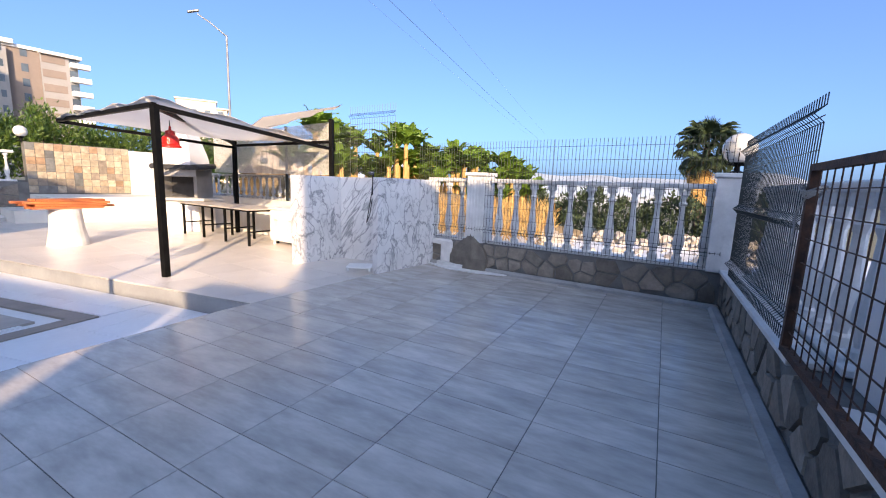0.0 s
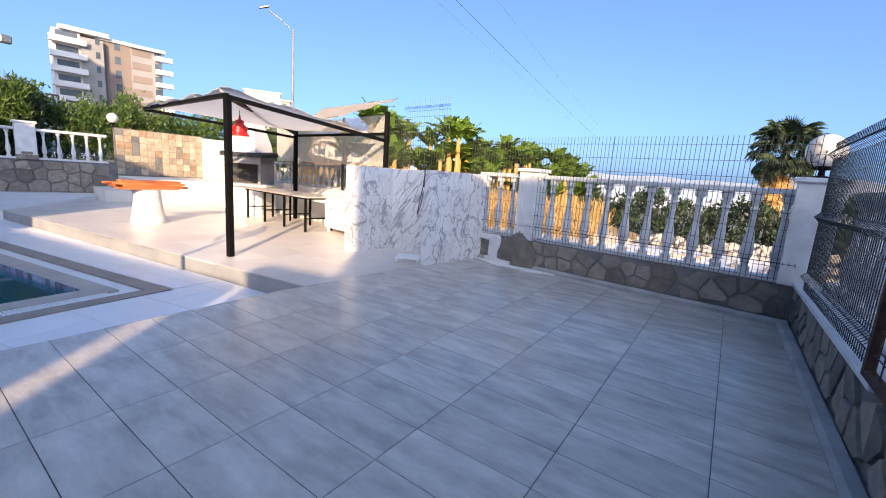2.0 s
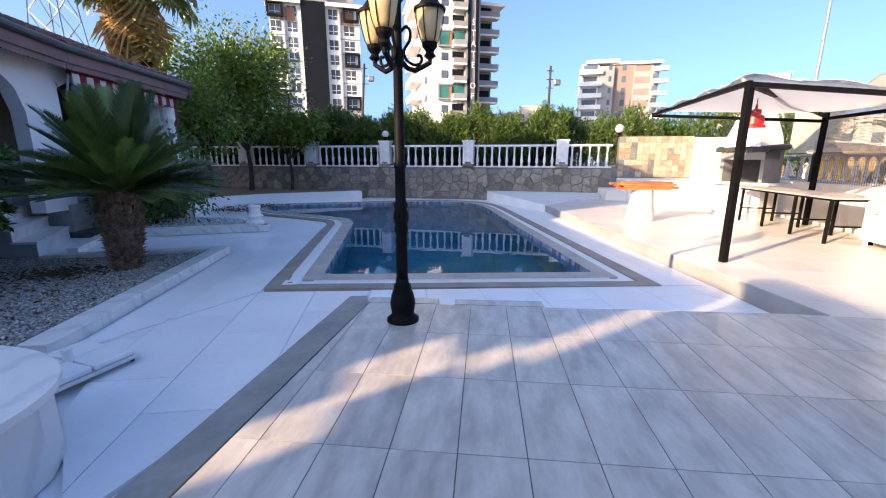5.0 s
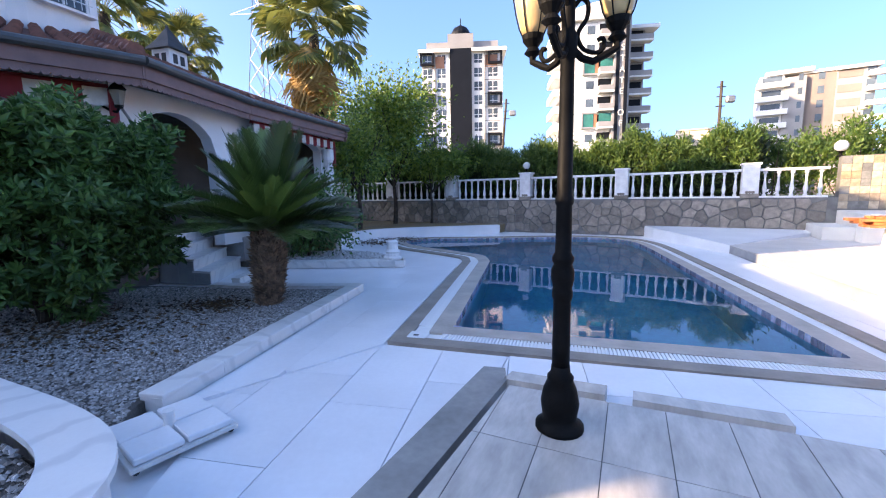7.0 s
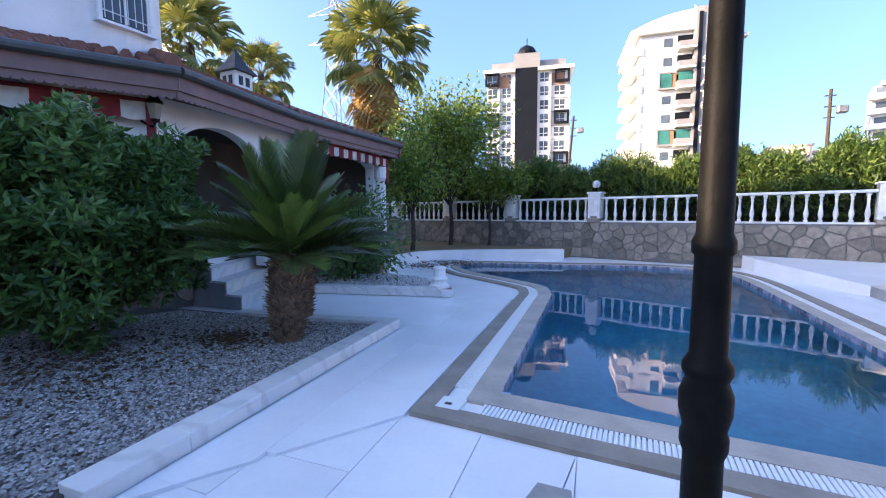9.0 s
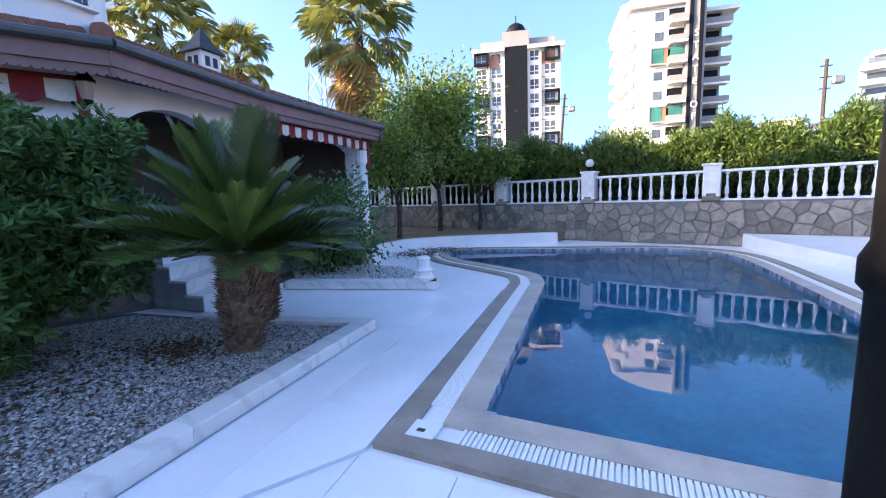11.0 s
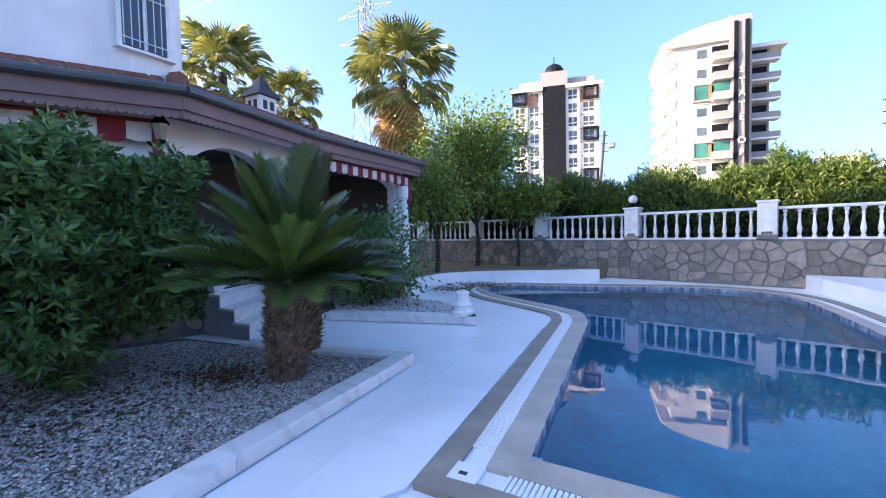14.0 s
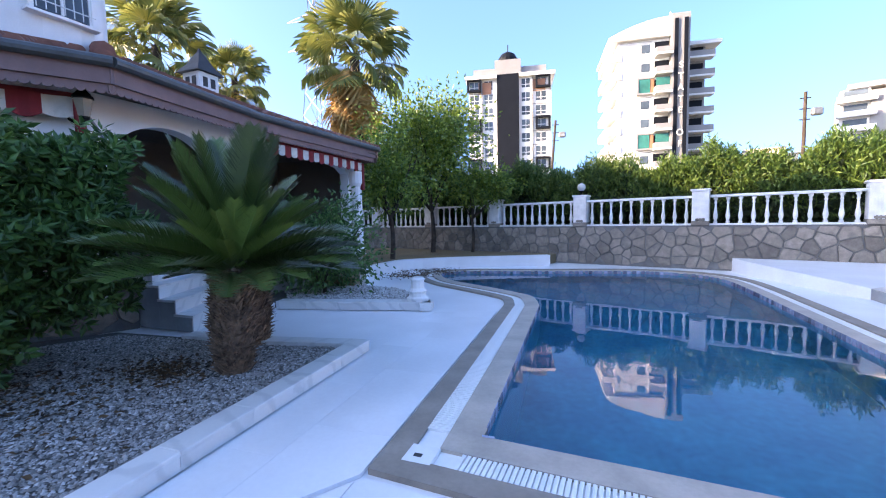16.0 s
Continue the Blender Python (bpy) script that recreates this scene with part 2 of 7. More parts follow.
M = {
    "deck": mat("white_deck_stone", (0.85, 0.85, 0.86), 0.30, vary=0.06, scale=1.1, fine=25, bump=0.03, piece=0.03),
    "joint": mat("dark_joint", (0.16, 0.15, 0.14), 0.9, vary=0.2, scale=8),
    "terrace": mat("grey_wood_tile", (0.66, 0.60, 0.53), 0.22, vary=0.14, scale=2.4, fine=13, bump=0.03, grain=0.003, piece=0.06, second=(0.42, 0.375, 0.325), spread=0.55, stretch=(3.2, 1.0, 1)),
    "border": mat("dark_grey_tile", (0.38, 0.36, 0.33), 0.4, vary=0.18, scale=2.5, fine=20, bump=0.06, piece=0.08),
    "platform": mat("cream_floor_tile", (0.72, 0.66, 0.60), 0.34, vary=0.08, scale=1.4, fine=30, bump=0.04, piece=0.04),
    "riser": mat("grey_riser_tile", (0.38, 0.38, 0.38), 0.5, vary=0.12, scale=3, fine=30),
    "coping": mat("beige_coping_stone", (0.52, 0.46, 0.39), 0.45, vary=0.14, scale=3, fine=35, bump=0.08),
    "coping_dark": mat("tan_coping_stone", (0.36, 0.30, 0.245), 0.5, vary=0.16, scale=3, fine=35, bump=0.08),
    "plastic": mat("white_plastic", (0.82, 0.83, 0.82), 0.35, vary=0.05, scale=6, fine=30, bump=0.02),
    "plaster": mat("white_plaster", (0.86, 0.84, 0.83), 0.75, vary=0.07, scale=1.5, fine=60, bump=0.12, grain=0.004),
    "cream": mat("cream_plaster", (0.78, 0.74, 0.68), 0.75, vary=0.08, scale=1.5, fine=60, bump=0.12, grain=0.004),
    "white_paint": mat("chipped_white_paint", (0.79, 0.78, 0.76), 0.55, vary=0.10, scale=6, fine=45, bump=0.12, grain=0.004, piece=0.04),
    "mortar": mat("grey_mortar", (0.22, 0.215, 0.205), 0.9, vary=0.2, scale=4, fine=50, bump=0.35),
    "stone": mat("grey_brown_field_stone", (0.34, 0.29, 0.235), 0.75, vary=0.25, scale=7, fine=35, bump=0.6, piece=0.38, second=(0.17, 0.145, 0.12), spread=0.6),
    "marble": streak_mat("grey_veined_marble", (0.80, 0.79, 0.78), (0.24, 0.245, 0.26), 0.22),
    "kerb": vein_mat("white_marble_kerb", (0.76, 0.75, 0.73), (0.42, 0.42, 0.42), 1.2, 0.35, 0.35, piece=0.06),
    "black": mat("black_painted_iron", (0.010, 0.010, 0.010), 0.55, 0.0, vary=0.25, scale=9, fine=60, bump=0.15),
    "gutter": mat("dark_grey_gutter", (0.10, 0.11, 0.115), 0.4, 0.3, vary=0.15, scale=5),
    "wire": mat("dark_green_wire", (0.035, 0.045, 0.045), 0.45, 0.4, vary=0.15, scale=10),
    "rust": mat("rusty_iron", (0.16, 0.075, 0.045), 0.8, 0.3, vary=0.3, scale=14, fine=70, bump=0.3, second=(0.06, 0.035, 0.028)),
    "shade": leaf_mat("grey_shade_cloth", (0.86, 0.84, 0.81), (0.82, 0.80, 0.77), 0.85, 0.6),
    "red": mat("red_enamel", (0.62, 0.02, 0.015), 0.3, vary=0.08, scale=6),
    "orange": mat("orange_wood_board", (0.58, 0.19, 0.06), 0.55, vary=0.2, scale=3, fine=30, piece=0.45, second=(0.26, 0.065, 0.03), stretch=(1, 8, 8)),
    "tabletop": mat("pale_table_board", (0.56, 0.50, 0.44), 0.5, vary=0.12, scale=3, fine=40),
    "dark": mat("charcoal_soot", (0.05, 0.05, 0.055), 0.7, vary=0.2, scale=5),
    "grey_panel": mat("grey_barbecue_panel", (0.33, 0.32, 0.31), 0.6, vary=0.12, scale=3, fine=50),
    "mauve": mat("mauve_painted_board", (0.235, 0.135, 0.125), 0.6, vary=0.12, scale=4, fine=40, bump=0.1),
    "roof": mat("clay_roof_tile", (0.32, 0.135, 0.10), 0.8, vary=0.2, scale=6, fine=40, bump=0.3, piece=0.2),
    "awn_red": mat("dark_red_canvas", (0.26, 0.02, 0.025), 0.85, vary=0.12, scale=6, fine=90),
    "sheet": leaf_mat("pale_cloth_sheet", (0.80, 0.74, 0.66), (0.76, 0.70, 0.62), 0.85, 0.5),
    "awn_white": mat("cream_canvas", (0.72, 0.68, 0.62), 0.85, vary=0.12, scale=6, fine=90),
    # dark brown holds the shade inside the veranda and under the eaves
    "interior": mat("brown_veranda_shade", (0.16, 0.12, 0.095), 0.8, vary=0.15, scale=2),
    "soil": mat("grey_soil", (0.16, 0.145, 0.13), 0.95, vary=0.3, scale=5, fine=90, bump=0.8, grain=0.02, second=(0.085, 0.075, 0.065), spread=0.8),
    "gravel": mat("grey_pebble", (0.36, 0.345, 0.33), 0.75, vary=0.2, scale=9, fine=50, piece=0.3),
    "bark": mat("brown_bark", (0.10, 0.07, 0.05), 0.9, vary=0.3, scale=9, fine=40, bump=0.7, grain=0.02),
    "cycad": mat("cycad_bark", (0.50, 0.31, 0.20), 0.9, vary=0.35, scale=12, fine=50, bump=0.6, grain=0.02, second=(0.11, 0.065, 0.045)),
    "straw": mat("dry_straw_ground", (0.36, 0.25, 0.13), 0.95, vary=0.3, scale=0.8, fine=20, bump=0.6, grain=0.05, second=(0.22, 0.16, 0.09), spread=0.8),
    "ground": mat("dry_field", (0.23, 0.20, 0.14), 0.95, vary=0.3, scale=0.06, fine=2, bump=0.3, second=(0.10, 0.13, 0.06), spread=0.7),
    # distance haze is mixed into the base colours of hills and town
    "hill": mat("haze_tinted_hill", (0.30, 0.36, 0.45), 1.0, vary=0.1, scale=0.01, fine=0.1, bump=0),
    "haze": mat("haze_tinted_houses", (0.34, 0.37, 0.42), 0.9, vary=0.1, scale=0.05, fine=0.5, bump=0),
    "tower_white": mat("white_tower_render", (0.80, 0.78, 0.76), 0.7, vary=0.05, scale=0.2, fine=3, bump=0),
    "tower_grey": mat("grey_and_shaded_tower_render", (0.30, 0.29, 0.29), 0.7, vary=0.08, scale=0.3, fine=3, bump=0),
    "tower_brown": mat("brown_tower_render", (0.24, 0.19, 0.165), 0.7, vary=0.08, scale=0.3, fine=3, bump=0),
    "tower_dark": mat("dark_glass_cladding", (0.012, 0.014, 0.019), 0.45, vary=0.1, scale=0.5, fine=4, bump=0),
    "tower_orange": mat("orange_tower_panel", (0.45, 0.20, 0.11), 0.6, vary=0.1, scale=0.5, fine=4, bump=0),
    "tower_cream": mat("cream_tower_render", (0.72, 0.60, 0.48), 0.7, vary=0.06, scale=0.3, fine=3, bump=0),
    "window": mat("window_glass", (0.10, 0.13, 0.16), 0.08, vary=0.2, scale=0.4, fine=2, bump=0, piece=0.4),
    "green_glass": mat("green_balcony_glass", (0.05, 0.24, 0.19), 0.08, vary=0.2, scale=0.4, fine=2, bump=0),
    "globe": glow_mat("white_globe_glass", (0.8, 0.8, 0.78), 0.25, 0.3),
    "amber": glow_mat("amber_lantern_glass", (0.83, 0.60, 0.29), 0.3, 0.35),
    "clear": glow_mat("clear_lantern_glass", (0.55, 0.50, 0.42), 0.15, 0.6),
    "basin": mat("blue_pool_mosaic", (0.003, 0.40, 0.52), 0.35, vary=0.3, scale=1.5, fine=14, bump=0.02, second=(0.002, 0.26, 0.40)),
    "band": mat("blue_white_waterline_tile", (0.34, 0.42, 0.58), 0.25, vary=0.2, scale=9, fine=60, bump=0.02, piece=0.5),
    "concrete": mat("pale_concrete", (0.46, 0.45, 0.43), 0.85, vary=0.16, scale=3, fine=40, bump=0.25),
    "metal": mat("galvanised_metal", (0.30, 0.31, 0.32), 0.5, 0.6, vary=0.12, scale=6),
    "oleander": leaf_mat("oleander_leaves", (0.03, 0.08, 0.018), (0.13, 0.20, 0.035)),
    "shrub": leaf_mat("glossy_shrub_leaves", (0.025, 0.075, 0.02), (0.11, 0.23, 0.055), 0.42, 0.25),
    "citrus": leaf_mat("citrus_leaves", (0.045, 0.11, 0.02), (0.25, 0.34, 0.05), 0.4),
    "frond": mat("cycad_fronds", (0.07, 0.12, 0.028), 0.3, vary=0.12, scale=6, fine=40, bump=0.05, piece=0.55),
    "young_frond": mat("young_cycad_fronds", (0.15, 0.23, 0.05), 0.35, vary=0.12, scale=6, fine=40, bump=0.05, piece=0.25),
    "palm": leaf_mat("palm_fans", (0.07, 0.11, 0.03), (0.28, 0.28, 0.08), 0.32, 0.3),
    "palm_dead": leaf_mat("dry_palm_fans", (0.45, 0.25, 0.08), (0.66, 0.45, 0.18), 0.8, 0.3),
    "banana": leaf_mat("banana_leaves", (0.06, 0.14, 0.02), (0.24, 0.34, 0.05), 0.4, 0.3),
    "dry_leaf": leaf_mat("dry_leaves", (0.035, 0.022, 0.014), (0.16, 0.09, 0.04), 0.9, 0.1),
    # dark far foliage; also the painted shade in the oleander hedge
    "cypress": leaf_mat("dark_far_trees_and_hedge_shade", (0.018, 0.035, 0.016), (0.04, 0.065, 0.025), 0.7, 0.1),
}


def water_mat():
    m = bpy.data.materials.new("pool_water")
    m.use_nodes = True
    nt = m.node_tree
    b = nt.nodes["Principled BSDF"]
    b.inputs["Base Color"].default_value = (0.12, 0.80, 1.0, 1)
    b.inputs["Roughness"].default_value = 0.01
    b.inputs["IOR"].default_value = 1.33
    b.inputs["Transmission Weight"].default_value = 1.0
    n = nt.nodes.new("ShaderNodeTexNoise")
    n.inputs["Scale"].default_value, n.inputs["Detail"].default_value = 2.6, 2
    bp = nt.nodes.new("ShaderNodeBump")
    bp.inputs["Strength"].default_value, bp.inputs["Distance"].default_value = 0.05, 0.02
    co = nt.nodes.new("ShaderNodeTexCoord")
    nt.links.new(co.outputs["Object"], n.inputs["Vector"])
    nt.links.new(n.outputs["Fac"], bp.inputs["Height"])
    nt.links.new(bp.outputs["Normal"], b.inputs["Normal"])
    return m


M["water"] = water_mat()
for key, level in (("black", 0.08), ("tower_dark", 0.1)):
    M[key].node_tree.nodes["Principled BSDF"].inputs["Specular IOR Level"].default_value = level


# ---- building blocks ----
def part(name, bm, material, parent=None, label="", smooth=False):
    """Links a bmesh as one mesh object, under a thing or a part if one is given."""
    me = bpy.data.meshes.new(name)
    bm.to_mesh(me)
    bm.free()
    me.materials.append(M[material])
    if smooth:
        for p in me.polygons:
            p.use_smooth = True
    ob = new(name, me)
    ob.parent = parent
    if label:
        ob["label"] = label
    return ob


def share(name, me, parent, m):
    """Another object on the same mesh."""
    ob = new(name, me)
    ob.parent = parent
    ob.matrix_basis = m
    return ob


def thing(name, label, category, group="", kind="", at=None):
    ob = new(name)
    ob.empty_display_size = 0.1
    if at is not None:
        ob.matrix_basis = at
    return tagged(ob, label, category, group, kind)


def box(bm, lo, hi, m=None, bevel=0.0):
    vs = [bm.verts.new((x, y, z)) for x in (lo[0], hi[0]) for y in (lo[1], hi[1]) for z in (lo[2], hi[2])]
    fs = [bm.faces.new([vs[i] for i in q]) for q in ((0, 1, 3, 2), (4, 6, 7, 5), (0, 4, 5, 1), (2, 3, 7, 6), (0, 2, 6, 4), (1, 5, 7, 3))]
    if bevel:
        es = list({e for f in fs for e in f.edges})
        made = bmesh.ops.bevel(bm, geom=es, offset=bevel, segments=1, affect="EDGES", profile=0.5)
        vs = list({v for f in made["faces"] for v in f.verts} | {v for v in vs if v.is_valid})
    if m is not None:
        bmesh.ops.transform(bm, matrix=m, verts=vs)
    return bm


def boxes(*args, bevel=0.0):
    bm = bmesh.new()
    for lo, hi in args:
        box(bm, lo, hi, bevel=bevel)
    return bm


def prism(bm, poly, z0, z1):
    """An upright block on a plan outline; z1 may be a function of x and y."""
    top = z1 if callable(z1) else (lambda x, y: z1)
    lo = [bm.verts.new((x, y, z0)) for x, y in poly]
    hi = [bm.verts.new((x, y, top(x, y))) for x, y in poly]
    bm.faces.new(hi)
    bm.faces.new(lo[::-1])
    for i in range(len(poly)):
        j = (i + 1) % len(poly)
        bm.faces.new((lo[i], lo[j], hi[j], hi[i]))
    return bm


def tube(bm, pts, r, seg=6, r1=None):
    """A round bar along points, tapering from r to r1."""
    pts = [Vector(p) for p in pts]
    r1 = r if r1 is None else r1
    rings = []
    for i, p in enumerate(pts):
        d = (pts[min(i + 1, len(pts) - 1)] - pts[max(i - 1, 0)]).normalized()
        a = d.orthogonal().normalized() if abs(d.z) < 0.95 else (Vector((1, 0, 0)) - d * d.x).normalized()
        if rings:
            a = (prev - d * prev.dot(d)).normalized()
        prev = a
        b = d.cross(a)
        k = r + (r1 - r) * i / max(1, len(pts) - 1)
        rings.append([bm.verts.new(p + (a * math.cos(t) + b * math.sin(t)) * k) for t in [2 * math.pi * s / seg for s in range(seg)]])
    for q, w in zip(rings, rings[1:]):
        for s in range(seg):
            bm.faces.new((q[s], q[(s + 1) % seg], w[(s + 1) % seg], w[s]))
    bm.faces.new(rings[0][::-1])
    bm.faces.new(rings[-1])
    return bm


def lathe(bm, prof, seg=12, at=(0, 0, 0), square=False):
    """A turned shape from rows of radius and height."""
    rings = []
    for r, z in prof:
        ring = []
        for s in range(seg):
            t = 2 * math.pi * (s + 0.5) / seg
            k = r / max(abs(math.cos(t)), abs(math.sin(t))) if square else r
            ring.append(bm.verts.new((at[0] + k * math.cos(t), at[1] + k * math.sin(t), at[2] + z)))
        rings.append(ring)
    for q, w in zip(rings, rings[1:]):
        for s in range(seg):
            bm.faces.new((q[s], q[(s + 1) % seg], w[(s + 1) % seg], w[s]))
    bm.faces.new(rings[0][::-1])
    bm.faces.new(rings[-1])
    return bm


def clip(poly, a, b):
    """What of a convex outline lies left of the line from a to b."""
    side = lambda p: (b[0] - a[0]) * (p[1] - a[1]) - (b[1] - a[1]) * (p[0] - a[0])
    out = []
    for p, q in zip(poly, poly[1:] + poly[:1]):
        sp, sq = side(p), side(q)
        if sp >= 0:
            out.append(p)
        if sp * sq < 0:
            k = sp / (sp - sq)
            out.append((p[0] + k * (q[0] - p[0]), p[1] + k * (q[1] - p[1])))
    return out


def inside_convex(poly, region):
    for a, b in zip(region, region[1:] + region[:1]):
        poly = clip(poly, a, b)
        if len(poly) < 3:
            return []
    return poly


def area(poly):
    return 0.5 * abs(sum(p[0] * q[1] - q[0] * p[1] for p, q in zip(poly, poly[1:] + poly[:1])))


def lay_tiles(parent, material, region, w, l, turn, z0, z1, gap=0.004, at=(0, 0), name="tile", stagger=0.0):
    """Tiles w by l in a grid turned by that many degrees, cut to a convex outline (counter-clockwise); whole ones share a mesh."""
    c, s = math.cos(radians(turn)), math.sin(radians(turn))
    to = lambda u, v: (at[0] + u * c - v * s, at[1] + u * s + v * c)
    us = [((x - at[0]) * c + (y - at[1]) * s, -(x - at[0]) * s + (y - at[1]) * c) for x, y in region]
    i0, i1 = math.floor(min(u for u, _ in us) / w), math.ceil(max(u for u, _ in us) / w)
    j0, j1 = math.floor(min(v for _, v in us) / l) - 1, math.ceil(max(v for _, v in us) / l)
    whole = None
    for i in range(i0, i1):
        off = stagger * l * (i % 2)
        for j in range(j0, j1):
            q = [(i * w + gap, j * l + gap + off), ((i + 1) * w - gap, j * l + gap + off), ((i + 1) * w - gap, (j + 1) * l - gap + off), (i * w + gap, (j + 1) * l - gap + off)]
            cut = inside_convex([to(*p) for p in q], region)
            if len(cut) < 3 or area(cut) < 0.004:
                continue
            full = area(cut) > 0.999 * (w - 2 * gap) * (l - 2 * gap)
            mid = to((i + 0.5) * w, (j + 0.5) * l + off)
            m = pose(mid[0], mid[1], 0, 0, 0, turn)
            if full and whole:
                share(name, whole, parent, m)
                continue
            inv = m.inverted()
            bm = prism(bmesh.new(), [(inv @ Vector((x, y, 0)))[:2] for x, y in cut], z0, z1)
            ob = part(name, bm, material, parent)
            ob.matrix_basis = m
            if full:
                whole = ob.data


def stones(parent, material, length, height, size, m, seed, z=0.0, proud=0.03, name="stone", top=None):
    """Irregular flat stones with joints, on an upright face in the x-z plane of the pose m, facing -y."""
    rng = random.Random(seed)
    nx, nz = max(1, round(length / size)), max(1, round(height / (size * 0.8)))
    pts = {(i, j): ((i + 0.5 + rng.uniform(-0.42, 0.42)) * length / nx, (j + 0.5 + rng.uniform(-0.42, 0.42)) * height / nz) for i in range(-2, nx + 2) for j in range(-2, nz + 2)}
    for i in range(nx):
        for j in range(nz):
            p = pts[i, j]
            poly = [(0.008, 0.008), (length - 0.008, 0.008), (length - 0.008, height - 0.008), (0.008, height - 0.008)]
            for di in range(-2, 3):
                for dj in range(-2, 3):
                    if (di or dj) and (i + di, j + dj) in pts:
                        q = pts[i + di, j + dj]
                        mx, mz = (p[0] + q[0]) / 2, (p[1] + q[1]) / 2
                        dx, dz = q[0] - p[0], q[1] - p[1]
                        k = math.hypot(dx, dz)
                        mx, mz = mx - dx / k * 0.011, mz - dz / k * 0.011
                        poly = clip(poly, (mx, mz), (mx - dz, mz + dx))
                        if len(poly) < 3:
                            break
                if len(poly) < 3:
                    break
            if len(poly) < 3 or area(poly) < 0.002:
                continue
            out = proud * rng.uniform(0.6, 1.2)
            bm = bmesh.new()
            back = [bm.verts.new((x - p[0], 0.0, y - p[1])) for x, y in poly]
            front = [bm.verts.new(((x - p[0]) * 0.93, -out, (y - p[1]) * 0.93)) for x, y in poly]
            bm.faces.new(front)
            for a in range(len(poly)):
                b = (a + 1) % len(poly)
                bm.faces.new((back[a], back[b], front[b], front[a]))
            ob = part(name, bm, material, parent)
            ob.matrix_basis = m @ pose(p[0], 0, z + p[1])


def smooth_line(pts, n=6, closed=True):
    """A Catmull-Rom curve through plan points."""
    out, k = [], len(pts)
    for i in range(k if closed else k - 1):
        p = [Vector(pts[(i + d) % k] if closed else pts[min(max(i + d, 0), k - 1)]) for d in (-1, 0, 1, 2)]
        for s in range(n):
            t = s / n
            out.append(tuple(0.5 * (2 * p[1] + (p[2] - p[0]) * t + (2 * p[0] - 5 * p[1] + 4 * p[2] - p[3]) * t * t + (3 * p[1] - p[0] - 3 * p[2] + p[3]) * t ** 3)))
    if not closed:
        out.append(tuple(pts[-1]))
    return out


def offset_line(pts, d):
    """A closed plan outline (counter-clockwise) moved outward by d, with mitred corners."""
    out, k = [], len(pts)
    for i in range(k):
        a, b, c = Vector(pts[i - 1]), Vector(pts[i]), Vector(pts[(i + 1) % k])
        u, v = (b - a).normalized(), (c - b).normalized()
        n1, n2 = Vector((u.y, -u.x)), Vector((v.y, -v.x))
        n = (n1 + n2).normalized()
        out.append(tuple(b + n * d / max(0.5, n.dot(n1))))
    return out


def ring(bm, inner, outer, z0, z1):
    """A band between two outlines with the same number of points."""
    k = len(inner)
    rows = [[bm.verts.new((x, y, z)) for x, y in line] for line, z in ((inner, z0), (inner, z1), (outer, z1), (outer, z0))]
    for i in range(k):
        j = (i + 1) % k
        for a, b in zip(rows, rows[1:]):
            bm.faces.new((a[i], a[j], b[j], b[i]))
    return bm


def leaf_cloud(name, pos, way, length, width, material, parent=None, label="", fold=0.25):
    """Many small leaves as one mesh: each a folded lozenge from pos along way."""
    pos, way = np.asarray(pos, float), np.asarray(way, float)
    n = len(pos)
    way /= np.linalg.norm(way, axis=1, keepdims=True) + 1e-9
    rnd = np.random.normal(size=(n, 3))
    side = np.cross(way, rnd)
    side /= np.linalg.norm(side, axis=1, keepdims=True) + 1e-9
    up = np.cross(side, way)
    size = (length * np.random.uniform(0.7, 1.25, n))[:, None]
    wid = (width * np.random.uniform(0.7, 1.2, n))[:, None]
    mid = pos + way * size * 0.45
    v = np.stack([pos, mid + side * wid + up * wid * fold, pos + way * size, mid - side * wid + up * wid * fold], 1).reshape(-1, 3)
    i = np.arange(n)[:, None] * 4
    faces = np.concatenate([i + [0, 1, 2], i + [0, 2, 3]], 1).reshape(-1, 3)
    me = bpy.data.meshes.new(name)
    me.from_pydata(v.tolist(), [], faces.tolist())
    me.materials.append(M[material])
    ob = new(name, me)
    ob.parent = parent
    if label:
        ob["label"] = label
    return ob


def ball_points(n, centre, radii, shell=0.55, clumps=0, clump=0.25):
    """Random points towards the outside of an ellipsoid, gathered in clumps, and their outward ways."""
    d = np.random.normal(size=(n, 3))
    d /= np.linalg.norm(d, axis=1, keepdims=True)
    r = np.random.uniform(shell, 1, n)[:, None]
    p = d * r
    if clumps:
        c = np.random.normal(size=(clumps, 3))
        c /= np.linalg.norm(c, axis=1, keepdims=True)
        c *= np.random.uniform(shell * 0.8, 1.0, (clumps, 1))
        p = c[np.random.randint(0, clumps, n)] + np.random.normal(size=(n, 3)) * clump
        d = p / (np.linalg.norm(p, axis=1, keepdims=True) + 1e-6)
    return np.array(centre) + p * np.array(radii), d


# ---- pool ----
WATER = [(-1.235, 5.45), (2.25, 5.25)] + smooth_line([(2.30, 12.2), (2.22, 13.45), (1.83, 14.25), (0.86, 14.62), (-0.3, 14.5), (-1.57, 14.2), (-2.95, 13.98), (-3.95, 13.75), (-4.39, 13.25), (-4.16, 12.6), (-3.64, 12.02), (-2.9, 11.52), (-2.1, 10.98), (-1.60, 10.5), (-1.38, 9.75)], 5, False)
C1, C2, C3 = (offset_line(WATER, d) for d in (0.24, 0.41, 0.59))

